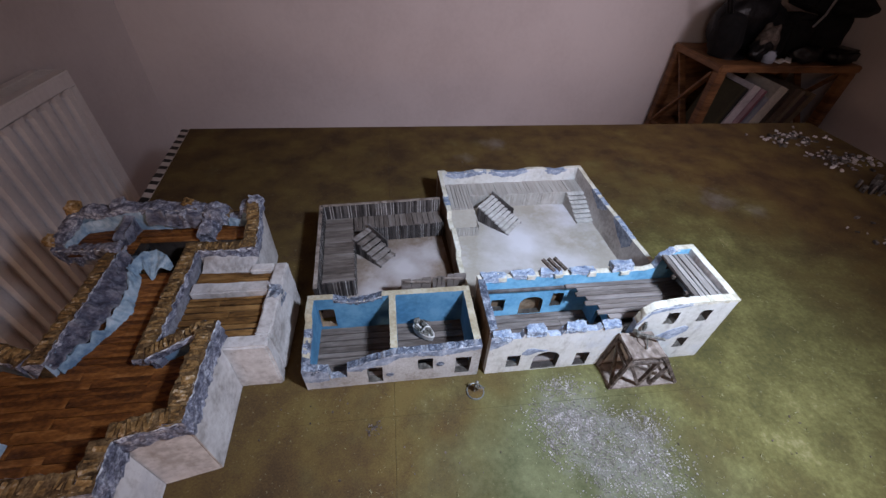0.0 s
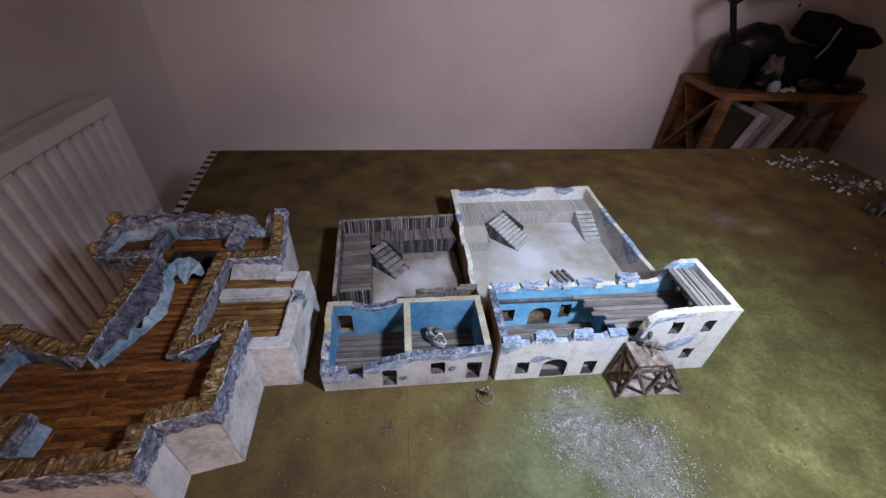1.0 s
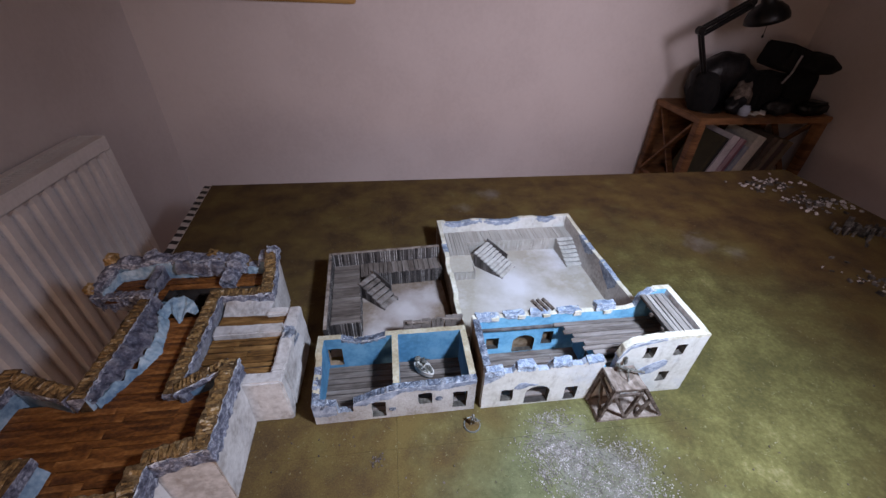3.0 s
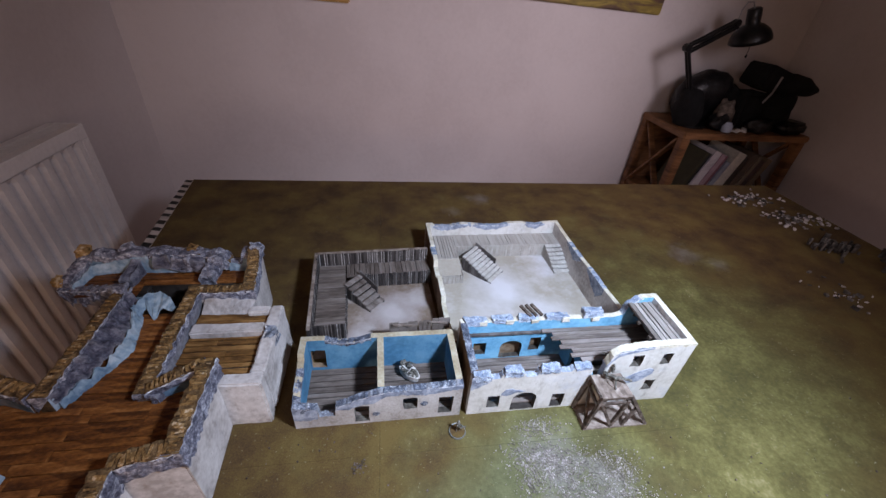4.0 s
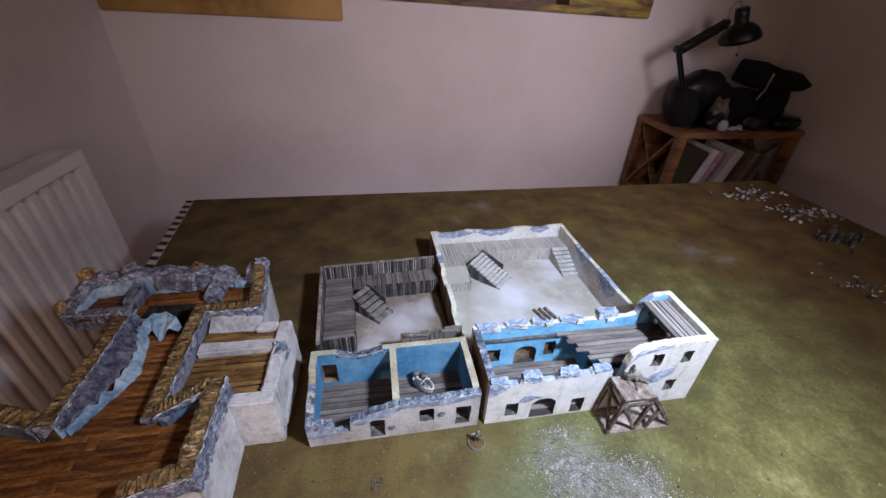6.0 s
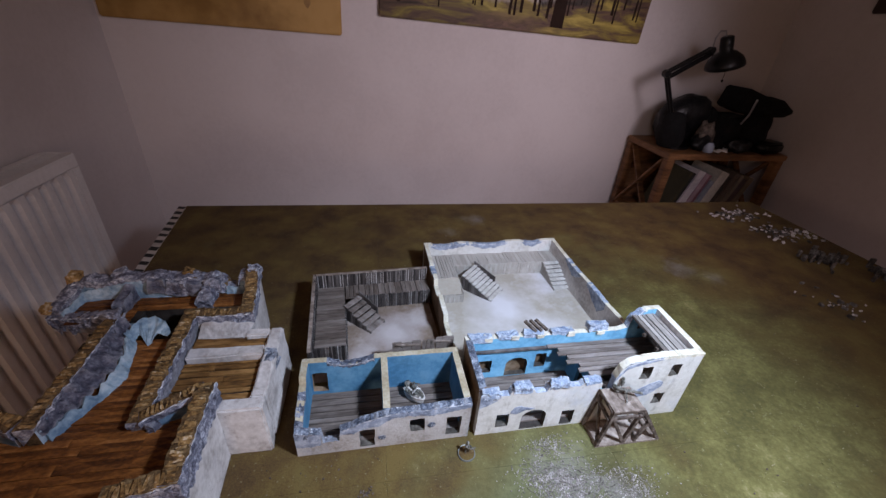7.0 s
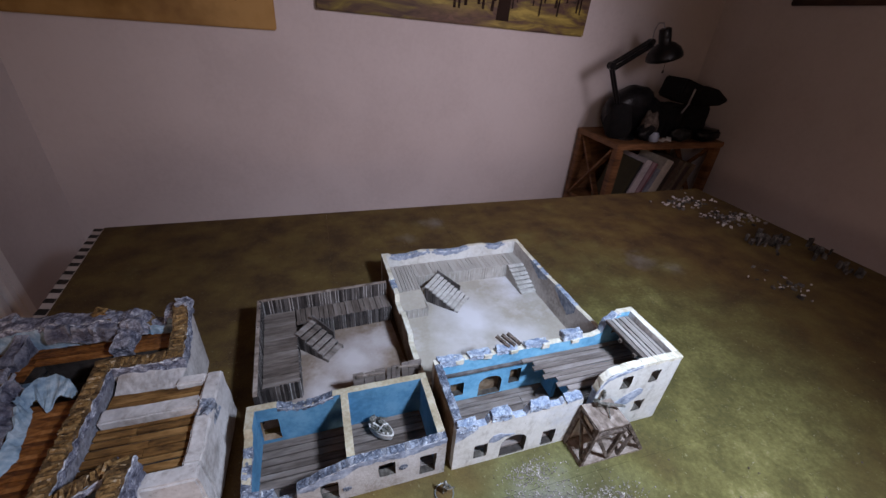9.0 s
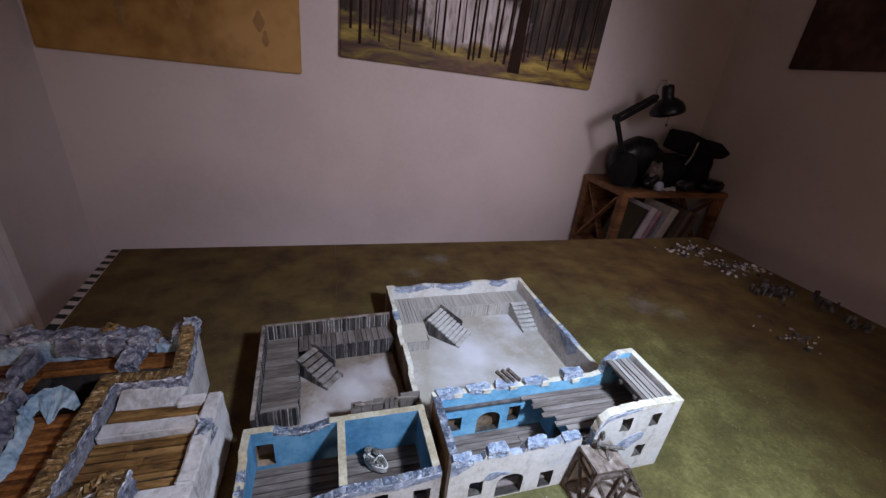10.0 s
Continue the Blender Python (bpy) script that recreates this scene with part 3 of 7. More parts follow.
def wall(bm, p, q, thick, prof, holes=(), base=0.0, mats=(0, 1, 2, 0)):
    """An upright wall from p to q. Its outer face lies on the line, its body to the left of it. prof: its top from p to q; holes: outlines in (s, z)."""
    p, q = Vector((p[0], p[1], 0)), Vector((q[0], q[1], 0))
    a = (q - p).normalized()
    s = Vector((-a.y, a.x, 0))
    length = (q - p).length
    outer = [(0, base), (length, base)] + [(min(max(u, 0), length), v) for u, v in reversed(prof)]
    clean = []
    for pt in outer:
        if not clean or (abs(pt[0] - clean[-1][0]) + abs(pt[1] - clean[-1][1])) > 1e-5:
            clean.append(pt)
    if abs(clean[0][0] - clean[-1][0]) + abs(clean[0][1] - clean[-1][1]) < 1e-5:
        clean.pop()
    loops = [clean] + [list(h) for h in holes]
    tris = geometry.tessellate_polygon([[Vector((u, v, 0)) for u, v in lp] for lp in loops])
    flat = [pt for lp in loops for pt in lp]
    front = [bm.verts.new(p + a * u + Vector((0, 0, v))) for u, v in flat]
    back = [bm.verts.new(p + a * u + s * thick + Vector((0, 0, v))) for u, v in flat]
    for i, j, k in tris:
        (x0, y0), (x1, y1), (x2, y2) = flat[i], flat[j], flat[k]
        if (x1 - x0) * (y2 - y0) - (x2 - x0) * (y1 - y0) < 0:
            j, k = k, j
        bm.faces.new((front[i], front[j], front[k])).material_index = mats[0]
        bm.faces.new((back[k], back[j], back[i])).material_index = mats[1]
    o = 0
    for n, lp in enumerate(loops):
        area = sum(lp[i][0] * lp[(i + 1) % len(lp)][1] - lp[(i + 1) % len(lp)][0] * lp[i][1] for i in range(len(lp)))
        for i in range(len(lp)):
            j = (i + 1) % len(lp)
            f = [front[o + i], front[o + j], back[o + j], back[o + i]]
            if (area > 0) == (n == 0):
                f.reverse()
            end = n == 0 and abs(lp[i][0] - lp[j][0]) < 1e-4 and (lp[i][0] < 1e-4 or lp[i][0] > length - 1e-4)
            bm.faces.new(f).material_index = mats[0] if end else mats[2] if n == 0 else mats[3]
        o += len(lp)


def cap(bm, p, q, thick, prof, deep=0.07, seed=1.0, proud=0.012, mat=0, deep_in=None, crown=0.018, wavy=1.0, top=0, edge=0):
    """Broken masonry on a wall's top: a rough crust that hangs down both faces by an uneven depth."""
    p, q = Vector((p[0], p[1], 0)), Vector((q[0], q[1], 0))
    a = (q - p).normalized()
    s = Vector((-a.y, a.x, 0))
    rows = []
    r = random.Random(int(seed * 100))
    deep_in = deep if deep_in is None else deep_in
    n0, n1 = max(2, int(deep / 0.05)), max(2, int(deep_in / 0.05))
    for u, z in ragged(prof, 0.03, 0.014, seed):
        d0 = deep * (1 - 0.35 * wavy + wavy * (0.9 * abs(noise.noise(Vector((u * 6, seed * 3, 0)))) + 0.5 * noise.noise(Vector((u * 19, seed, 4)))))
        d1 = deep_in * (1 - 0.35 * wavy + wavy * (0.8 * abs(noise.noise(Vector((u * 5, seed * 3, 9)))) + 0.4 * noise.noise(Vector((u * 21, seed, 7)))))
        lip = 0.2 if wavy > 0.9 else 0.8
        c = p + a * u
        cross = [(-1, z - d0 * (n0 - k) / n0, lip if k == 0 else 1.0) for k in range(n0)] + [(-1, z - 0.014, 1.0), (-1, z + 0.004, 0.9)]
        cross += [(0, z + crown, 0)] + [(1, z + 0.004, 0.9), (1, z - 0.014, 1.0)] + [(1, z - d1 * (k + 1) / n1, lip if k == n1 - 1 else 1.0) for k in range(n1)]
        row = []
        for side, h, out in cross:
            rock = 0.5 + 0.9 * noise.noise(Vector((u * 11 + seed, h * 13, side * 5)))
            o = thick / 2 + side * (thick / 2 + proud * out * max(0.15, rock * 1.6))
            k = 0.005
            row.append(bm.verts.new(c + a * r.uniform(-k, k) + s * (o + r.uniform(-k, k) * 0.5) + Vector((0, 0, h + r.uniform(-k, k)))))
        rows.append(row)
    for x, y in zip(rows, rows[1:]):
        for i in range(len(x) - 1):
            bm.faces.new((x[i], x[i + 1], y[i + 1], y[i])).material_index = top if i in (n0 + 1, n0 + 2) else edge if i in (n0, n0 + 3) else mat
    bm.faces.new(rows[0]).material_index = mat
    bm.faces.new(rows[-1][::-1]).material_index = mat


def crust(parent, p, q, thick, prof, deep=0.07, seed=1.0, proud=0.007, deep_in=None, mat=None, crown=0.006, wavy=1.0, top=None):
    """One piece of broken masonry as a part of its own."""
    rough = bmesh.new()
    cap(rough, p, q, thick, prof, deep, seed, proud, 0, deep_in, crown, wavy, 1 if top else 0, 2)
    part("broken_masonry", rough, [mat or STONE, top or mat or STONE, CHALK], parent)


def bared(parent, p, q, pts, thick=0.0, mat=None, seed=1.0):
    """Stone laid bare where the plaster has come off: a thin uneven skin on a wall's face. pts: (s, upper z, lower z); thick: set for the inner face."""
    p, q = Vector((*p, 0)), Vector((*q, 0))
    a = (q - p).normalized()
    n = Vector((a.y, -a.x, 0)) * (1 if not thick else -1)
    base = p - Vector((a.y, -a.x, 0)) * thick
    bm = bmesh.new()
    rows = []
    for (s0, h0, l0), (s1, h1, l1) in zip(pts, pts[1:]):
        k = max(1, int((s1 - s0) / 0.03))
        for i in range(k + (1 if (s1, h1, l1) == pts[-1] else 0)):
            f = i / k
            u, hi, lo = s0 + (s1 - s0) * f, h0 + (h1 - h0) * f, l0 + (l1 - l0) * f
            lo += 0.03 * noise.noise(Vector((u * 12, seed, 0))) + 0.018 * noise.noise(Vector((u * 35, seed, 5)))
            lo = min(lo, hi - 0.004)
            c = base + a * u
            rows.append([bm.verts.new(c + n * o + Vector((0, 0, z))) for o, z in ((0.001, hi), (0.007, hi - 0.002), (0.009, (hi + lo) / 2), (0.008, lo + 0.011), (0.002, lo))])
    for x, y in zip(rows, rows[1:]):
        for i in range(4):
            bm.faces.new((x[i], x[i + 1], y[i + 1], y[i])).material_index = 1 if i == 3 else 0
    bmesh.ops.recalc_face_normals(bm, faces=bm.faces[:])
    part("bare_stone", bm, [mat or STONE_WASH, CHALK], parent)


def planks(parent, x0, x1, y0, y1, z, n, mat, along="x", thick=0.025, seed=0, gap=0.013, cut=0.0, ends=None):
    """A boarded floor: each board is a mesh of its own. ends: a function of the board's middle that gives its two ends."""
    r = random.Random(seed)
    lo, hi = (y0, y1) if along == "x" else (x0, x1)
    wide = [1.0 if ends else r.uniform(0.65, 1.35) for i in range(n)]
    cuts = [lo + (hi - lo) * sum(wide[:i]) / sum(wide) for i in range(n + 1)]
    for i in range(n):
        a, b = cuts[i] + gap / 2, cuts[i + 1] - gap / 2
        e0, e1 = (x0, x1) if along == "x" else (y0, y1)
        if ends:
            e0, e1 = ends((a + b) / 2)
        spans = [(e0, e1)]
        if cut and e1 - e0 > 0.5:
            c = e0 + (e1 - e0) * r.uniform(0.3, 0.7)
            spans = [(e0, c - 0.004), (c + 0.004, e1)]
        for s0, s1 in spans:
            bm = bmesh.new()
            dz, tw = r.uniform(-0.006, 0.006), r.uniform(-0.004, 0.004)
            length = s1 - s0
            mid = Vector(((s0 + s1) / 2, (a + b) / 2, z + dz)) if along == "x" else Vector(((a + b) / 2, (s0 + s1) / 2, z + dz))
            box(bm, -length / 2, length / 2, -(b - a) / 2, (b - a) / 2, -thick, 0, 0, 0.003, r)
            for v in bm.verts:
                v.co.z += tw * v.co.x
            part("plank", bm, mat, parent, at=Matrix.Translation(mid * D) @ (Matrix() if along == "x" else Matrix.Rotation(math.pi / 2, 4, "Z")))


def palisade(parent, p, q, z0, z1, seed=0, pitch=0.05, thick=0.02, mat=None, over=0.02):
    """A row of thin upright boards, each a part of its own."""
    r = random.Random(seed)
    p, q = Vector((*p, 0)), Vector((*q, 0))
    a = (q - p).normalized()
    s = Vector((-a.y, a.x, 0))
    n = int((q - p).length / pitch)
    turn = Matrix.Rotation(math.atan2(a.y, a.x), 4, "Z")
    shapes = []
    for k in range(6):
        bm = bmesh.new()
        w = pitch * r.uniform(0.4, 0.49)
        box(bm, -w, w, -thick / 2, thick / 2, 0, z1 - z0 + r.uniform(-over, over), 0, 0.003, r)
        shapes.append(mesh_of("upright_board", bm, mat))
    for i in range(n):
        c = p + a * ((i + 0.5) * (q - p).length / n) + s * r.uniform(-0.006, 0.006) + Vector((0, 0, z0))
        ob = new("upright_board", shapes[r.randrange(6)])
        ob.parent = parent
        ob.matrix_basis = Matrix.Translation(c * D) @ turn


# ---------------- room ----------------
XW, XE, YN, YS, ZF, ZC = -9.4, 22.6, 16.5, -22.0, -7.5, 16.5


def slab(name, x0, x1, y0, y1, z0, z1, mat, label, category):
    bm = bmesh.new()
    box(bm, x0, x1, y0, y1, z0, z1)
    return solo(name, bm, mat, label, category, kind="structure")


slab("floor", XW - 1, XE + 1, YS - 1, YN + 1, ZF - 0.5, ZF, FLOORWOOD, "warm brown wooden floor of the room", "floor")
slab("ceiling", XW - 1, XE + 1, YS - 1, YN + 1, ZC, ZC + 0.5, CEIL, "plain white painted ceiling above the table", "ceiling")
slab("wall_north", XW - 1, XE + 1, YN, YN + 1, ZF, ZC, WALL, "off-white painted wall behind the table", "wall")
slab("wall_south", XW - 1, XE + 1, YS - 1, YS, ZF, ZC, WALL, "off-white painted wall behind the camera", "wall")
slab("wall_west", XW - 1, XW, YS, YN, ZF, ZC, WALL, "off-white painted wall with the radiator", "wall")
slab("wall_east", XE, XE + 1, YS, YN, ZF, ZC, WALL, "off-white painted wall beside the bookcase", "wall")


def build_radiator():
    """A double panel radiator with a fluted front and a grille on top."""
    rad = thing("radiator", -8.3, 10.6, 0, 0, "white enamelled panel radiator with fluted front and top grille", "radiator")
    length, top, low = 12.0, 0.95, -5.2
    pitch = 0.52
    bm = bmesh.new()
    outline = []
    n = int(length / pitch)
    for i in range(n):
        y = -0.35 - i * pitch
        outline += [(0.0, y), (0.0, y - 0.2), (-0.15, y - 0.28), (-0.15, y - 0.44)]
    cols = [[bm.verts.new((x, y, z)) for z in (low + 0.3, low + 0.55, top - 0.6, top - 0.42)] for x, y in outline]
    for c in cols:
        for k in (0, 3):
            c[k].co.x = 0.02
    for a, b in zip(cols, cols[1:]):
        for k in range(3):
            bm.faces.new((a[k], a[k + 1], b[k + 1], b[k]))
    part("fluted_panel", bm, ENAMEL, rad)
    bm = bmesh.new()
    box(bm, -0.05, 0.02, -length, 0.0, top - 0.42, top - 0.02)
    box(bm, -0.05, 0.02, -length, 0.0, low, low + 0.3)
    box(bm, -0.05, 0.02, -0.36, 0.0, low + 0.3, top - 0.42)
    bmesh.ops.bevel(bm, geom=bm.edges[:], offset=0.03, segments=2, affect="EDGES")
    part("front_rim", bm, ENAMEL, rad)
    bm = bmesh.new()
    box(bm, -0.95, 0.0, -0.06, 0.03, low, top)
    bmesh.ops.bevel(bm, geom=bm.edges[:], offset=0.03, segments=2, affect="EDGES")
    part("end_cover", bm, ENAMEL, rad)
    bm = bmesh.new()
    box(bm, -0.95, -0.85, -length, -0.06, low, top - 0.1)
    part("back_panel", bm, ENAMEL, rad)
    bm = bmesh.new()
    box(bm, -0.95, -0.72, -length, -0.06, top - 0.06, top)
    box(bm, -0.28, 0.0, -length, -0.06, top - 0.06, top)
    for i in range(96):
        y = -0.1 - i * 0.124
        box(bm, -0.72, -0.28, y - 0.05, y, top - 0.05, top - 0.01)
    part("top_grille", bm, ENAMEL, rad)
    bm = bmesh.new()
    tube(bm, [(-0.5, -0.5, low), (-0.5, -0.5, ZF)], 0.08, 8)
    part("pipe", bm, ENAMEL, rad)


build_radiator()


def build_picture(name, x0, x1, z0, z1, mat, label, deep=0.18, tilt=0.0):
    pic = thing(name, x0, YN, z0, 0, label, "picture")
    pic.matrix_world = pose(x0 * D, YN * D, TOP + z0 * D, 0, tilt, 0)
    bm = bmesh.new()
    box(bm, 0, x1 - x0, -deep, -0.01, 0, z1 - z0)
    bmesh.ops.bevel(bm, geom=bm.edges[:], offset=0.05, segments=2, affect="EDGES")
    part("canvas", bm, mat, pic)
    return pic, x1 - x0, z1 - z0, -deep


PARCHMENT = node_mat("tan_printed_canvas", [(0.22, 0.12, 0.03), (0.34, 0.2, 0.06), (0.42, 0.26, 0.09)], 1.5, 14, 0.7, 0.1,
                     blotch=((0.2, 0.11, 0.035), 2.2, 0.56, 0.75))
FOREST = node_mat("forest_print_on_canvas", [(0.012, 0.008, 0.006), (0.032, 0.022, 0.015), (0.075, 0.053, 0.036)], 14, 60, 0.6, 0.1, stretch=(2.2, 1, 0.35), contrast=(0.34, 0.68))


def forest_print(m):
    """Dark woods, a pale misty gap between the trunks and a mossy, streaked ground, softly run together."""
    nd, lk = m.node_tree.nodes, m.node_tree.links
    b = nd["Principled BSDF"]
    co, sep = nd.new("ShaderNodeTexCoord"), nd.new("ShaderNodeSeparateXYZ")
    lk.new(co.outputs["Object"], sep.inputs[0])

    def cloud(scale, stretch, turn=0.0, detail=5):
        mp, n = nd.new("ShaderNodeMapping"), nd.new("ShaderNodeTexNoise")
        mp.inputs["Rotation"].default_value, mp.inputs["Scale"].default_value = (0, turn, 0), stretch
        n.inputs["Scale"].default_value, n.inputs["Detail"].default_value, n.inputs["Roughness"].default_value = scale, detail, 0.6
        n.inputs["Distortion"].default_value = 0.6
        lk.new(co.outputs["Object"], mp.inputs["Vector"])
        lk.new(mp.outputs["Vector"], n.inputs["Vector"])
        return n.outputs["Fac"]

    def calc(op, a, c):
        n = nd.new("ShaderNodeMath")
        n.operation = op
        for k, v in enumerate((a, c)):
            if isinstance(v, float):
                n.inputs[k].default_value = v
            else:
                lk.new(v, n.inputs[k])
        return n.outputs[0]

    def span(v, a, z, c=0.0, d=1.0):
        n = nd.new("ShaderNodeMapRange")
        n.inputs["From Min"].default_value, n.inputs["From Max"].default_value, n.inputs["To Min"].default_value, n.inputs["To Max"].default_value = a, z, c, d
        lk.new(v, n.inputs["Value"])
        return n.outputs["Result"]

    def ramp(v, *stops):
        n = nd.new("ShaderNodeValToRGB")
        e = n.color_ramp.elements
        for k, (p, c) in enumerate(stops):
            x = e[k] if k < 2 else e.new(p)
            x.position, x.color = p, (*c, 1)
        lk.new(v, n.inputs["Fac"])
        return n.outputs["Color"]

    def blend(f, a, c):
        n = nd.new("ShaderNodeMix")
        n.data_type = "RGBA"
        lk.new(f, n.inputs["Factor"])
        lk.new(a, n.inputs["A"])
        lk.new(c, n.inputs["B"])
        return n.outputs["Result"]

    x, z = sep.outputs["X"], sep.outputs["Z"]
    wob = cloud(9, (1, 1, 1))
    # how far from the middle of the gap, along and up
    u = calc("DIVIDE", calc("SUBTRACT", x, 0.58), 0.25)
    w = calc("DIVIDE", calc("SUBTRACT", z, 0.215), 0.125)
    away = calc("ADD", calc("ADD", calc("MULTIPLY", u, u), calc("MULTIPLY", w, w)), span(wob, 0.3, 0.7, -0.5, 0.5))
    gaps = cloud(34, (1.5, 1, 0.3))
    mist = ramp(gaps, (0.3, (0.2, 0.17, 0.155)), (0.5, (0.42, 0.39, 0.39)), (0.66, (0.55, 0.53, 0.55)))
    woods = b.inputs["Base Color"].links[0].from_socket
    out = blend(calc("MULTIPLY", span(away, 1.35, 0.75), span(gaps, 0.3, 0.42, 0.35, 1.0)), woods, mist)
    # ground rises towards both sides
    streaks = blend(span(x, 0.4, 0.75), ramp(cloud(6, (0.8, 1, 3.2), -0.5, 4), (0.3, (0.02, 0.013, 0.007)), (0.45, (0.085, 0.05, 0.03)), (0.55, (0.16, 0.125, 0.028)), (0.68, (0.36, 0.29, 0.065))),
                    ramp(cloud(7, (0.8, 1, 3.2), 0.35, 4), (0.3, (0.024, 0.015, 0.009)), (0.43, (0.1, 0.055, 0.034)), (0.53, (0.19, 0.14, 0.03)), (0.68, (0.4, 0.31, 0.065))))
    earth = span(calc("ADD", calc("ADD", calc("MULTIPLY", u, u), calc("MULTIPLY", calc("DIVIDE", z, 0.08), calc("DIVIDE", z, 0.08))), wob), 1.5, 0.6, 0.0, 0.75)
    brown = ramp(cloud(26, (0.8, 1, 2.0)), (0.3, (0.04, 0.02, 0.013)), (0.65, (0.16, 0.088, 0.06)))
    ground = blend(earth, streaks, brown)
    edge = calc("ADD", calc("SUBTRACT", z, calc("MULTIPLY", calc("ABSOLUTE", u, 0.0), 0.028)), span(wob, 0.3, 0.7, -0.03, 0.03))
    out = blend(span(edge, 0.122, 0.09), out, ground)
    lk.new(out, b.inputs["Base Color"])


forest_print(FOREST)
DUSK = node_mat("dark_brown_canvas", [(0.025, 0.013, 0.01), (0.055, 0.03, 0.023), (0.09, 0.052, 0.04)], 3, 20, 0.6, 0.1)
TRUNK = plain_mat("dark_trunk_paint", (0.024, 0.014, 0.01), 0.8, spec=0.1)
SMUDGE = plain_mat("faded_brown_ink", (0.26, 0.15, 0.05), 0.7)
pic, pw, ph, face = build_picture("canvas_picture", -9.25, 0.0, 4.62, 11.5, PARCHMENT, "tan parchment-like canvas print hanging on the wall", tilt=0.8)
for k, (x, z, w, t) in enumerate(((2.95, 1.5, 0.16, 0.5), (5.15, 2.1, 0.24, 0.55), (7.7, 1.8, 0.18, 0.4), (7.9, 1.2, 0.12, 0.3))):
    bm = bmesh.new()
    lathe(bm, [(1.0, 0), (0.5, 0.003), (0.02, 0.004)], 14)
    for v in bm.verts:
        v.co = Vector((v.co.x * w * (1 + 0.3 * math.sin(v.co.y * 4 + k)), -0.001 - v.co.z, v.co.y * t))
    part("painted_mark", bm, SMUDGE, pic, at=Matrix.Translation(Vector((x, face, z)) * D))
pic, pw, ph, face = build_picture("canvas_picture", 1.58, 14.22, 5.33, 12.2, FOREST, "canvas picture of sunlit forest trunks over mossy ground", tilt=1.7)
r = random.Random(5)
for i in range(34):
    x = 0.4 + i * 0.355 + r.uniform(-0.17, 0.17)
    w = r.uniform(0.03, 0.09) if i != 22 else 0.42
    z = 0.9 + r.uniform(-0.3, 0.4) if w < 0.2 else 0.3
    bm = bmesh.new()
    box(bm, -w / 2, w / 2, -0.012, -0.003, 0, ph - z - 0.1)
    lean = r.uniform(-0.02, 0.02)
    for v in bm.verts:
        v.co.x = v.co.x * (1.5 if v.co.z < 0.1 else 0.75) + lean * v.co.z
    part("painted_trunk", bm, TRUNK, pic, at=Matrix.Translation(Vector((x, face - 0.012, z)) * D))

pic3 = thing("canvas_picture", XE, 12.9, 6.8, 0, "dark brown canvas picture hanging on the side wall", "picture")
bm = bmesh.new()
box(bm, -0.18, -0.01, -8.5, 0, 0, 6.0)
bmesh.ops.bevel(bm, geom=bm.edges[:], offset=0.05, segments=2, affect="EDGES")
part("canvas", bm, DUSK, pic3)


RED = node_mat("deep_red_print", [(0.1, 0.008, 0.008), (0.24, 0.016, 0.018), (0.32, 0.03, 0.028)], 4, 30, 0.6, 0.1)
pic4 = thing("framed_picture", XW, 8.74, 4.5, 0, "red print in a dark frame on the wall above the radiator", "picture")
bm = bmesh.new()
box(bm, 0.02, 0.1, -3.4, -0.4, 0.4, 4.6)
part("print", bm, RED, pic4)
for k, (y0, y1, z0, z1) in enumerate(((-3.8, 0, 0, 0.4), (-3.8, 0, 4.6, 5.0), (-0.4, 0, 0.4, 4.6), (-3.8, -3.4, 0.4, 4.6))):
    bm = bmesh.new()
    box(bm, 0.01, 0.2, y0, y1, z0, z1)
    bmesh.ops.bevel(bm, geom=bm.edges[:], offset=0.03, segments=2, affect="EDGES")
    part("frame_bar", bm, BLACK, pic4)


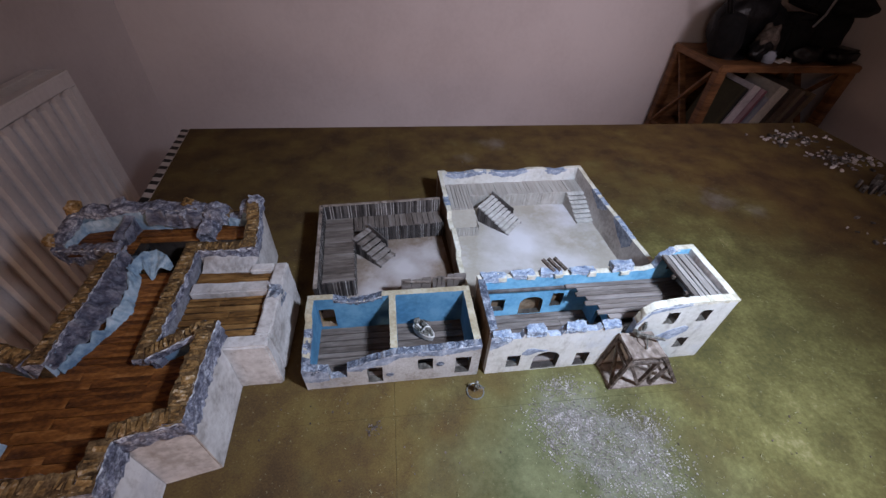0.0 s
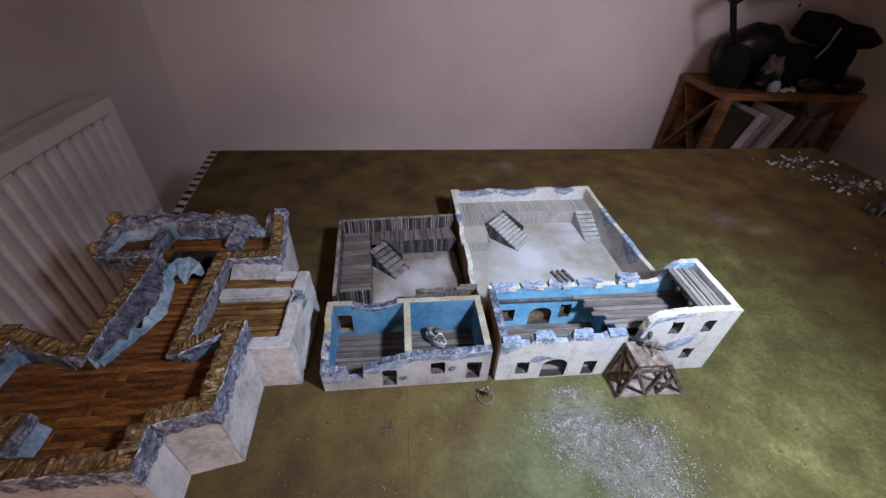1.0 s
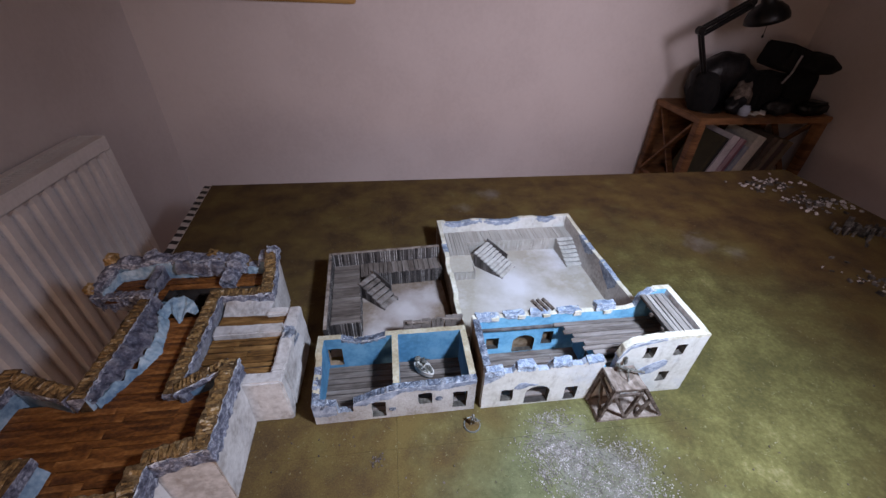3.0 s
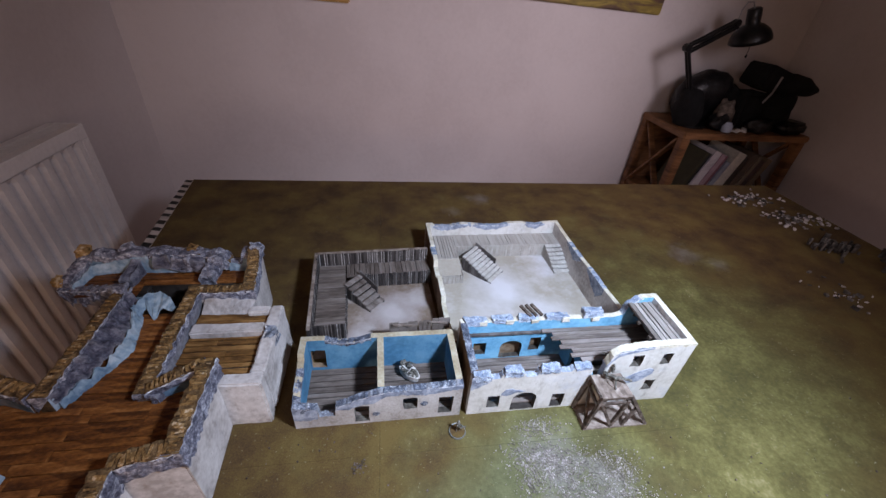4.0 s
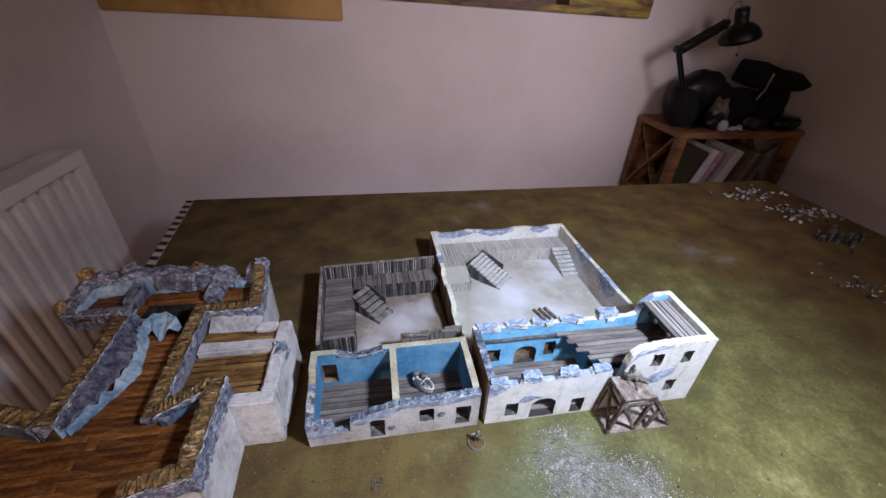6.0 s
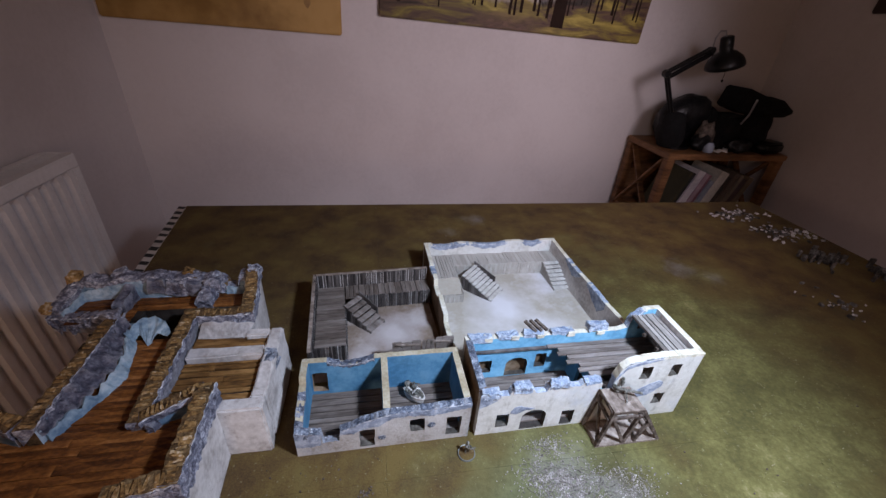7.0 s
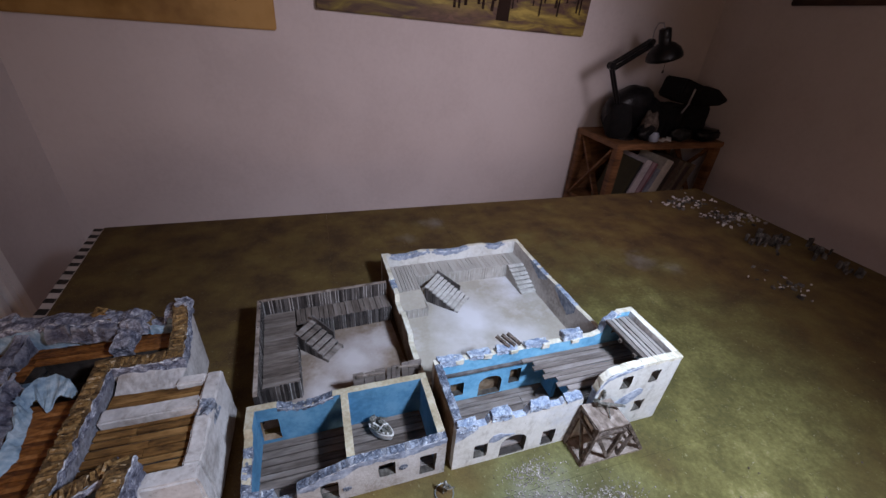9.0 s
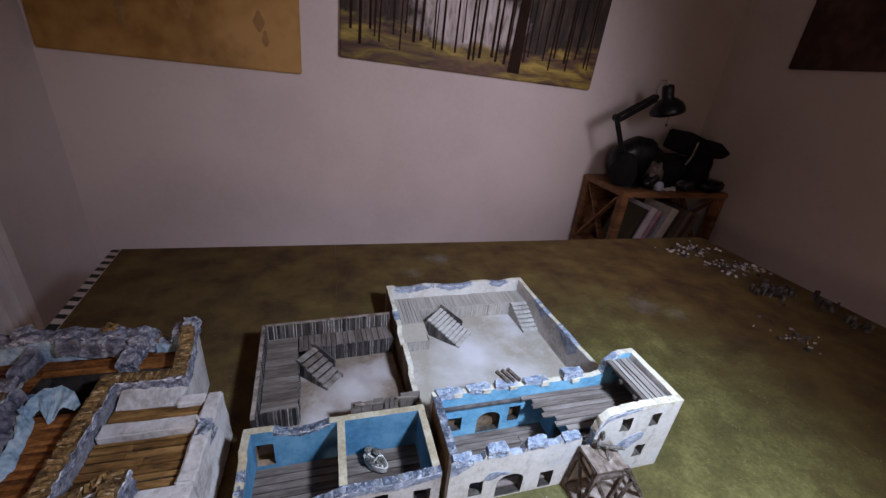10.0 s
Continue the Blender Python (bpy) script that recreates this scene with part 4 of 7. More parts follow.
def build_bookcase():
    x0, x1, y0, y1, zt = 15.25, 22.0, 12.9, 16.4, 0.55
    bc = thing("bookcase", x0, y0, ZF, 0, "reddish brown wooden bookcase with crossed side slats", "bookcase")
    w, d, h = x1 - x0, y1 - y0, zt - ZF
    t = 0.42
    for x, y in ((0, 0), (0, d - t), (w - t, 0), (w - t, d - t)):
        bm = bmesh.new()
        box(bm, x, x + t, y, y + t, 0, h - 0.3)
        bmesh.ops.bevel(bm, geom=bm.edges[:], offset=0.04, segments=2, affect="EDGES")
        part("post", bm, SHELFWOOD, bc)
    for z, th in ((h - 0.3, 0.3), (h - 3.9, 0.25), (0.4, 0.25)):
        bm = bmesh.new()
        if z > h - 1:
            box(bm, -0.05, w + 0.05, -0.05, d, z, z + th)
        else:
            box(bm, 0.05, w - 0.05, 0.03, d - 0.05, z, z + th)
        bmesh.ops.bevel(bm, geom=bm.edges[:], offset=0.05, segments=2, affect="EDGES")
        part("top_board" if z > h - 1 else "shelf", bm, SHELFWOOD, bc)
    for side in (0.12, w - 0.3):
        for a, b in (((t, h - 0.4), (d - t, h - 3.7)), ((d - t, h - 0.4), (t, h - 3.7)), ((t, h - 3.8), (d - t, 0.6)), ((d - t, h - 3.8), (t, 0.6))):
            bm = bmesh.new()
            off = 0.0 if a[0] < b[0] else 0.1
            beam(bm, (side + off, a[0], a[1]), (side + off, b[0], b[1]), 0.1, 0.3, up=(1, 0, 0))
            part("cross_slat", bm, SHELFWOOD, bc)
    bm = bmesh.new()
    box(bm, 0.4, w - 0.4, d - 0.12, d - 0.06, 0.4, h - 0.3)
    part("back_board", bm, SHELFWOOD, bc)
    # books on the upper shelf, leaning to the side
    r = random.Random(11)
    covers = [(0.05, 0.045, 0.02), (0.02, 0.02, 0.02), (0.6, 0.57, 0.6), (0.5, 0.36, 0.42), (0.26, 0.12, 0.15), (0.3, 0.34, 0.42), (0.62, 0.6, 0.54),
              (0.55, 0.53, 0.48), (0.05, 0.04, 0.035), (0.12, 0.09, 0.07), (0.2, 0.16, 0.12), (0.07, 0.05, 0.05), (0.16, 0.12, 0.08)]
    widths = [0.14, 0.22, 0.42, 0.24, 0.2, 0.26, 0.4, 0.2, 0.3, 0.3, 0.2, 0.34, 0.3]
    heights = [2.75, 2.7, 2.85, 2.7, 2.6, 2.3, 2.85, 2.7, 2.5, 2.7, 2.6, 2.4, 2.5]
    x = 1.05
    for c, bw, bh in zip(covers, widths, heights):
        bk = thing("book", x0 + x, y0 + 0.32 + r.uniform(-0.06, 0.1), zt - 3.9 + 0.26, 0, "upright book with a %s spine" % ("pale" if sum(c) > 1.2 else "dark" if sum(c) < 0.3 else "coloured"), "book", "books in the bookcase")
        tilt = Matrix.Rotation(math.radians(18), 4, "Y")
        bm = bmesh.new()
        box(bm, 0, bw, 0, 0.03, 0, bh)
        box(bm, 0, 0.03, 0.03, 2.0, 0, bh)
        box(bm, bw - 0.03, bw, 0.03, 2.0, 0, bh)
        part("cover", bm, plain_mat("book_cover_cloth", c, 0.6), bk, at=tilt)
        bm = bmesh.new()
        box(bm, 0.035, bw - 0.035, 0.035, 1.95, 0.04, bh - 0.05)
        part("pages", bm, PAPER, bk, at=tilt)
        x += bw + 0.03 + r.uniform(0, 0.02)
    return x0, x1, y0, y1, zt


bx0, bx1, by0, by1, bzt = build_bookcase()


def build_desk_lamp():
    y = 14.3
    lamp = thing("desk_lamp", 16.35, y, bzt, 0, "black sprung-arm desk lamp, switched off, on the bookcase", "lamp")
    bm = bmesh.new()
    lathe(bm, [(0.75, 0.0), (0.75, 0.12), (0.2, 0.2), (0.12, 0.4)], 20)
    part("base", bm, BLACK, lamp)
    elbow, tip = Vector((-1.63, 0.0, 3.35)), Vector((0.25, 0.0, 4.42))
    bm = bmesh.new()
    for o in (-0.09, 0.09):
        tube(bm, [(0, o, 0.3), elbow + Vector((0, o, 0))], 0.075, 8)
    part("lower_arm", bm, BLACK, lamp)
    bm = bmesh.new()
    for o in (-0.1, 0.1):
        tube(bm, [elbow + Vector((0, o, 0.06)), tip + Vector((0, o, 0.08))], 0.065, 8)
        tube(bm, [elbow + Vector((0.14, o, -0.16)), tip + Vector((0.08, o, -0.14))], 0.065, 8)
    part("upper_arm", bm, BLACK, lamp)
    for c, r in ((elbow, 0.17), (tip, 0.15)):
        bm = bmesh.new()
        lathe(bm, [(r * 0.8, -0.16), (r, -0.13), (r, 0.13), (r * 0.8, 0.16)], 14, c, 0, Matrix.Rotation(math.pi / 2, 3, "X"))
        part("joint", bm, BLACK, lamp)
    bm = bmesh.new()
    tube(bm, [elbow * 0.9 + tip * 0.1 + Vector((0, 0, 0.0)), elbow * 0.45 + tip * 0.55 + Vector((0, 0, -0.02))], 0.06, 8)
    part("spring", bm, BLACK, lamp)
    bm = bmesh.new()
    m = Matrix.Rotation(math.radians(-20), 3, "Y")
    lathe(bm, [(0.2, 0.64), (0.27, 0.6), (0.28, 0.3), (0.27, 0.02), (0.46, -0.08), (0.7, -0.3), (0.8, -0.52), (0.82, -0.68), (0.79, -0.68), (0.74, -0.5), (0.4, -0.12), (0.1, -0.1)], 28,
          tip + Vector((0.79, 0, 0.0)), 0, m)
    part("shade", bm, BLACK, lamp, "black bell-shaped metal shade", smooth=True)
    bm = bmesh.new()
    tube(bm, [tip + Vector((0.56, 0, 0.55)), tip + Vector((0.4, 0, 0.8)), tip + Vector((0.12, 0, 0.78)), tip + Vector((0.0, 0, 0.5)), tip + Vector((0.03, 0, 0.05))], 0.035, 6)
    part("cable", bm, GREY_METAL, lamp)
    bm = bmesh.new()
    tube(bm, [tip + Vector((0.7, -0.5, -0.5)), tip + Vector((0.72, -0.5, -1.15))], 0.012, 5)
    blob(bm, tip + Vector((0.72, -0.5, -1.2)), (0.05, 0.05, 0.07))
    part("pull_cord", bm, BLACK, lamp)


build_desk_lamp()

# dark clutter on the bookcase
GLOSS_BLACK = node_mat("shiny_dark_fabric", [(0.002, 0.002, 0.003), (0.006, 0.006, 0.007), (0.016, 0.016, 0.018)], 30, 160, 0.35, 0.5, 90, depth=0.004)
BEIGE_CLOTH = node_mat("dull_beige_cloth", [(0.05, 0.04, 0.034), (0.12, 0.097, 0.083), (0.2, 0.168, 0.148)], 40, 200, 0.9, 0.4)
def lump(name, c, r, seed, mat, label, category, rough=0.25):
    """A sagging soft heap that stands flat on the bookcase."""
    b = bmesh.new()
    blob(b, (0, 0, r[2] * 0.8), r, seed, rough, sub=3)
    for v in b.verts:
        v.co.z = max(v.co.z, 0.0)
    return solo(name, b, mat, label, category, c, smooth=True)


lump("cloth_bag", (17.1, 15.0, bzt + 0.02), (1.5, 0.95, 1.36), 3, GLOSS_BLACK, "rounded dark fabric bag lying on the bookcase", "bag", 0.3)
lump("cloth_bag", (15.85, 14.15, bzt + 0.02), (0.62, 0.75, 0.95), 8, BLACK_CLOTH, "crumpled black fabric bag on the bookcase", "bag")
lump("cloth_bag", (18.2, 15.0, bzt + 0.02), (0.9, 0.9, 1.0), 12, BLACK_CLOTH, "sagging black fabric bag on the bookcase", "bag")
lump("cloth_pouch", (17.6, 13.85, bzt + 0.02), (0.5, 0.34, 0.8), 21, BEIGE_CLOTH, "crumpled beige cloth among the dark bags", "cloth", 0.5)
lump("cloth_pouch", (17.25, 13.65, bzt + 0.02), (0.4, 0.35, 0.42), 25, GLOSS_BLACK, "small crumpled dark pouch on the bookcase", "pouch", 0.6)
lump("cloth_pouch", (19.4, 13.4, bzt + 0.02), (0.7, 0.35, 0.35), 27, GLOSS_BLACK, "flat crumpled dark pouch on the bookcase", "pouch", 0.6)
bag = thing("camera_bag", 18.9, 14.3, bzt, 6, "black camera bag standing on the bookcase", "bag")
bm = bmesh.new()
box(bm, -0.55, 0.75, -0.6, 0.6, 0.02, 1.7)
bmesh.ops.bevel(bm, geom=bm.edges[:], offset=0.2, segments=3, affect="EDGES")
part("bag_body", bm, BLACK_CLOTH, bag, smooth=True)
bm = bmesh.new()
box(bm, -0.8, 0.7, -0.7, 0.7, 1.75, 2.75)
bmesh.ops.bevel(bm, geom=bm.edges[:], offset=0.08, segments=2, affect="EDGES")
part("bag_flap", bm, BLACK_CLOTH, bag, at=Matrix.Translation((0.0, 0, 0.012)) @ Matrix.Rotation(math.radians(15), 4, "Y"))
bm = bmesh.new()
tube(bm, [(0.5, -0.78, 2.5), (0.28, -0.86, 1.8), (0.1, -0.78, 1.35)], 0.05, 6)
part("strap", bm, GREY_METAL, bag, "pale grey strap")
hat = thing("brimmed_hat", 20.6, 14.0, bzt, 0, "black brimmed hat resting on a dark bundle", "hat")
bm = bmesh.new()
lathe(bm, [(0.1, 2.6), (0.62, 2.5), (0.9, 2.28), (1.1, 2.14), (1.12, 2.02), (0.9, 1.8), (0.1, 1.65)], 28)
for v in bm.verts:
    v.co.z += -0.1 * v.co.x + 0.06 * math.sin(v.co.x * 2)
part("felt", bm, BLACK_CLOTH, hat, smooth=True)
bm = bmesh.new()
blob(bm, (-0.2, 0, 1.0), (0.75, 0.7, 1.15), 5, 0.2, sub=3)
for v in bm.verts:
    v.co.z = max(v.co.z, 0.02)
part("scarf", bm, BLACK_CLOTH, hat, smooth=True)
bm = bmesh.new()
box(bm, -0.75, 0.75, -0.5, 0.5, 0.0, 0.55)
bmesh.ops.bevel(bm, geom=bm.edges[:], offset=0.12, segments=3, affect="EDGES")
solo("camera_case", bm, BLACK, "small black case on the bookcase top", "case", (21.1, 13.5, bzt + 0.01), 12, smooth=True)
for i, (x, y, z, s, m, lab) in enumerate(((17.6, 13.3, 0, 0.26, "g", "small glass jar with blue tint on the bookcase"), (18.2, 13.25, 0, 0.2, "p", "crumpled pale paper scrap"),
                                          (18.7, 13.4, 0, 0.22, "p", "folded pale card lying among dark bags"), (18.0, 13.75, 0.35, 0.42, "p", "pale cream card propped on bags"))):
    bm = bmesh.new()
    if m == "g":
        lathe(bm, [(0.2, 0.0), (0.24, 0.04), (0.24, 0.34), (0.16, 0.4), (0.17, 0.46)], 18)
        solo("glass_jar", bm, plain_mat("blue_grey_glaze", (0.32, 0.36, 0.45), 0.15), lab, "jar", (x, y, bzt + z), smooth=True)
    else:
        box(bm, -s, s, -s * 0.5, s * 0.5, 0.0, 0.05)
        for v in bm.verts:
            v.co.z += 0.35 * max(0, v.co.x) + 0.12 * v.co.y + (0.08 if i == 3 else 0)
        zz = min(v.co.z for v in bm.verts)
        for v in bm.verts:
            v.co.z -= zz
        solo("paper_card", bm, PAPER, lab, "paper", (x, y, bzt + 0.01), 25 * i)

# ---------------- table and board ----------------
TX0, TX1, TY0, TY1 = -4.46, 15.8, -7.5, 8.52
table = thing("gaming_table", 5.5, 0.5, ZF, 0, "large table carrying the painted terrain boards", "table")
bm = bmesh.new()
box(bm, -9.6, 10.2, -7.9, 7.9, 7.0, 7.36)
part("tabletop", bm, SHELFWOOD, table)
for x in (-8.6, 9.4):
    for y in (-7.2, 7.2):
        bm = bmesh.new()
        box(bm, x - 0.3, x + 0.3, y - 0.3, y + 0.3, 0, 7.0)
        bmesh.ops.bevel(bm, geom=bm.edges[:], offset=0.04, segments=2, affect="EDGES")
        part("leg", bm, SHELFWOOD, table)

board = thing("terrain_board", 0, 0, 0, 0, "olive and brown flocked terrain boards covering the table", "game board", kind="structure")
xs = [-4.46, 1.22, 4.57, 7.92, 11.27, 15.8]
ys = [-7.5, -3.85, -0.5, 2.85, 6.2, 8.52]


def left_edge(y):
    return -4.46 + 0.105 * (8.52 - y)


for i in range(5):
    for j in range(5):
        bm = bmesh.new()
        a, b, c, d = xs[i] + 0.0015, xs[i + 1] - 0.0015, ys[j] + 0.0015, ys[j + 1] - 0.0015
        n = 12
        grid = []
        for u in range(n + 1):
            row = []
            for v in range(n + 1):
                y = c + (d - c) * v / n
                lo = left_edge(y) if i == 0 else a
                x = lo + (b - lo) * u / n
                edge = u in (0, n) or v in (0, n)
                z = -0.006 if edge else -0.004 + 0.006 * noise.noise(Vector((x * 1.4, y * 1.4, 3)))
                row.append(bm.verts.new((x, y, min(z, -0.001))))
            grid.append(row)
        for u in range(n):
            for v in range(n):
                bm.faces.new((grid[u][v], grid[u + 1][v], grid[u + 1][v + 1], grid[u][v + 1]))
        rim = [grid[u][0] for u in range(n)] + [grid[n][v] for v in range(n)] + [grid[u][n] for u in range(n, 0, -1)] + [grid[0][v] for v in range(n, 0, -1)]
        low = [bm.verts.new((v.co.x, v.co.y, -0.14)) for v in rim]
        for k in range(len(rim)):
            bm.faces.new((rim[k], low[k], low[(k + 1) % len(rim)], rim[(k + 1) % len(rim)]))
        part("board_tile", bm, GROUND, board)

tape = thing("striped_tape", TX0, TY1, 0, 0, "black and white striped tape along the board edge", "tape")
bm = bmesh.new()
vs = [bm.verts.new(p) for p in ((-0.22, 0, -0.012), (-0.004, 0, -0.012), (1.05, -10, -0.012), (0.83, -10, -0.012))]
low = [bm.verts.new(v.co - Vector((0, 0, 0.02))) for v in vs]
bm.faces.new(vs[::-1])
for k in range(4):
    bm.faces.new((vs[k], low[k], low[(k + 1) % 4], vs[(k + 1) % 4]))
bmesh.ops.recalc_face_normals(bm, faces=bm.faces[:])
part("tape_strip", bm, STRIPE_WHITE, tape)
r = random.Random(3)
for i in range(28):
    y = -0.05 - i * 0.345
    bm = bmesh.new()
    o = 0.105 * -y
    w = r.uniform(0.14, 0.19)
    vs = [bm.verts.new(p) for p in ((-0.22 + o, y + 0.03, 0), (-0.006 + o, y - 0.02, 0), (-0.006 + o, y - 0.02 - w, 0), (-0.22 + o, y + 0.03 - w, 0))]
    bm.faces.new(vs[::-1])
    part("black_stripe", bm, INK, tape, at=Matrix.Translation((0, 0, -0.008 * D)))


def broken_block(parent, x0, x1, y0, y1, z0, z1, mat, seed):
    """A chipped angular lump of masonry on a wall's top."""
    b = bmesh.new()
    r = random.Random(seed)
    vs = box(b, x0, x1, y0, y1, z0, z1, 0, 0.006, r)
    for v in vs[4:]:
        v.co.x += r.uniform(-0.02, 0.02)
        v.co.z += r.uniform(-0.02, 0.012)
    bmesh.ops.subdivide_edges(b, edges=b.edges[:], cuts=8, use_grid_fill=True)
    for v in b.verts:
        v.co += 0.018 * noise.noise_vector(v.co * 9 + Vector((seed, 0, 0))) + 0.014 * noise.noise_vector(v.co * 30 + Vector((0, seed, 0)))
    return part("broken_masonry", b, mat, parent)


# ---------------- small roofless house ----------------
def build_small_house():
    h = thing("ruined_house", 0, 0, 0, 0.6, "roofless cream model house with blue rooms and plank floors", "model house", "ruined model houses")
    W, L, T = 2.45, 1.1, 0.1
    # front
    prof = ragged([(0, 0.5), (0.12, 0.47), (0.34, 0.43), (0.36, 0.24), (0.58, 0.24), (0.6, 0.45), (0.75, 0.5), (0.9, 0.58), (1.15, 0.66), (1.3, 0.7), (1.8, 0.71), (2.2, 0.73), (W, 0.76)], 0.04, 0.025, 2)
    bm = bmesh.new()
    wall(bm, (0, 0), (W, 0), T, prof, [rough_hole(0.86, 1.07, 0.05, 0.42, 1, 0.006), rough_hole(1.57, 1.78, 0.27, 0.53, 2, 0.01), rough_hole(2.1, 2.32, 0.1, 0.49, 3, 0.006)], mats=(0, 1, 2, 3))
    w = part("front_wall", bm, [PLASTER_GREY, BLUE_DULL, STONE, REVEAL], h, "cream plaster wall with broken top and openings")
    crust(w, (0, 0), (W, 0), T, [(0.0, 0.5), (0.12, 0.47), (0.34, 0.43)], 0.2, 2)
    crust(w, (0, 0), (W, 0), T, [(0.6, 0.45), (0.75, 0.5), (0.9, 0.58), (1.15, 0.66), (1.3, 0.7), (1.8, 0.71), (2.2, 0.73), (W, 0.76)], 0.05, 3)
    bared(w, (0, 0), (W, 0), [(0.6, 0.44, 0.38), (0.75, 0.49, 0.36), (0.95, 0.59, 0.44), (1.15, 0.65, 0.47), (1.3, 0.69, 0.6), (1.6, 0.7, 0.61), (1.9, 0.7, 0.57), (2.2, 0.72, 0.62), (2.45, 0.75, 0.66)], seed=1)
    bared(w, (0, 0), (W, 0), [(0.0, 0.48, 0.2), (0.12, 0.45, 0.17), (0.34, 0.41, 0.2)], seed=2)
    # stone patches beside the openings
    for s, z, wide, k in ((1.17, 0.22, 0.07, 1), (1.88, 0.38, 0.08, 2)):
        bm = bmesh.new()
        pts = [bm.verts.new((s + wide * math.cos(a) * (0.8 + 0.4 * noise.noise(Vector((a, k, 0)))), -0.008, z + wide * 0.75 * math.sin(a))) for a in [i * math.pi / 5 for i in range(10)]]
        c = bm.verts.new((s, -0.014, z))
        for i in range(10):
            bm.faces.new((pts[i], pts[(i + 1) % 10], c))
        part("stone_patch", bm, STONE, w)
    # back
    bp = [(0, 0.76), (1.35, 0.76), (1.38, 0.74), (1.6, 0.68), (1.85, 0.66), (2.0, 0.72), (2.1, 0.76), (W, 0.76)]
    bm = bmesh.new()
    wall(bm, (W, L), (0, L), T, ragged(bp, 0.08, 0.01, 5), [rough_hole(W - 0.36, W - 0.13, 0.12, 0.53, 4, 0.006)], mats=(0, 1, 2, 3))
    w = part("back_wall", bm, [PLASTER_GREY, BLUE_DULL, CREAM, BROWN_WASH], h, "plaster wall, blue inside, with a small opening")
    crust(w, (W, L), (0, L), T, [(1.35, 0.75), (1.6, 0.68), (1.85, 0.66), (2.0, 0.72), (2.08, 0.75)], 0.07, 6)
    # sides
    bm = bmesh.new()
    wall(bm, (0, L - T), (0, T), T, ragged([(0, 0.76), (0.25, 0.76), (0.3, 0.66), (0.55, 0.6), (0.75, 0.56), (L - 2 * T, 0.5)], 0.05, 0.015, 7))
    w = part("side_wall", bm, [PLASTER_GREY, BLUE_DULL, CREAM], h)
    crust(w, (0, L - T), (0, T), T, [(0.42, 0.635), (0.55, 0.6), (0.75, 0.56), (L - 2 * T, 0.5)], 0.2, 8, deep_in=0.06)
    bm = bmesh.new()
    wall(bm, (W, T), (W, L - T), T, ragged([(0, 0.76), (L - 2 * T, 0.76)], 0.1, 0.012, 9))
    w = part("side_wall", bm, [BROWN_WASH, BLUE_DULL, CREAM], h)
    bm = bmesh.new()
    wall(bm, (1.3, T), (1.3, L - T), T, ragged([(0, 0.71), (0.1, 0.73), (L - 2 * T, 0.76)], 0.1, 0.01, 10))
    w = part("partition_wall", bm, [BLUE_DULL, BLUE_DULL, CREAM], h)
    planks(h, T, 1.2, T, L - T, 0.06, 8, PLANK_DIM, seed=1, cut=0.0, gap=0.02)
    planks(h, 1.3, W - T, T, L - T, 0.06, 8, PLANK_DIM, seed=2, cut=0.0, gap=0.02)
    bm = bmesh.new()
    box(bm, 0.02, W - 0.02, 0.02, L - 0.02, 0.0, 0.03)
    part("base_slab", bm, GAP, h)


build_small_house()


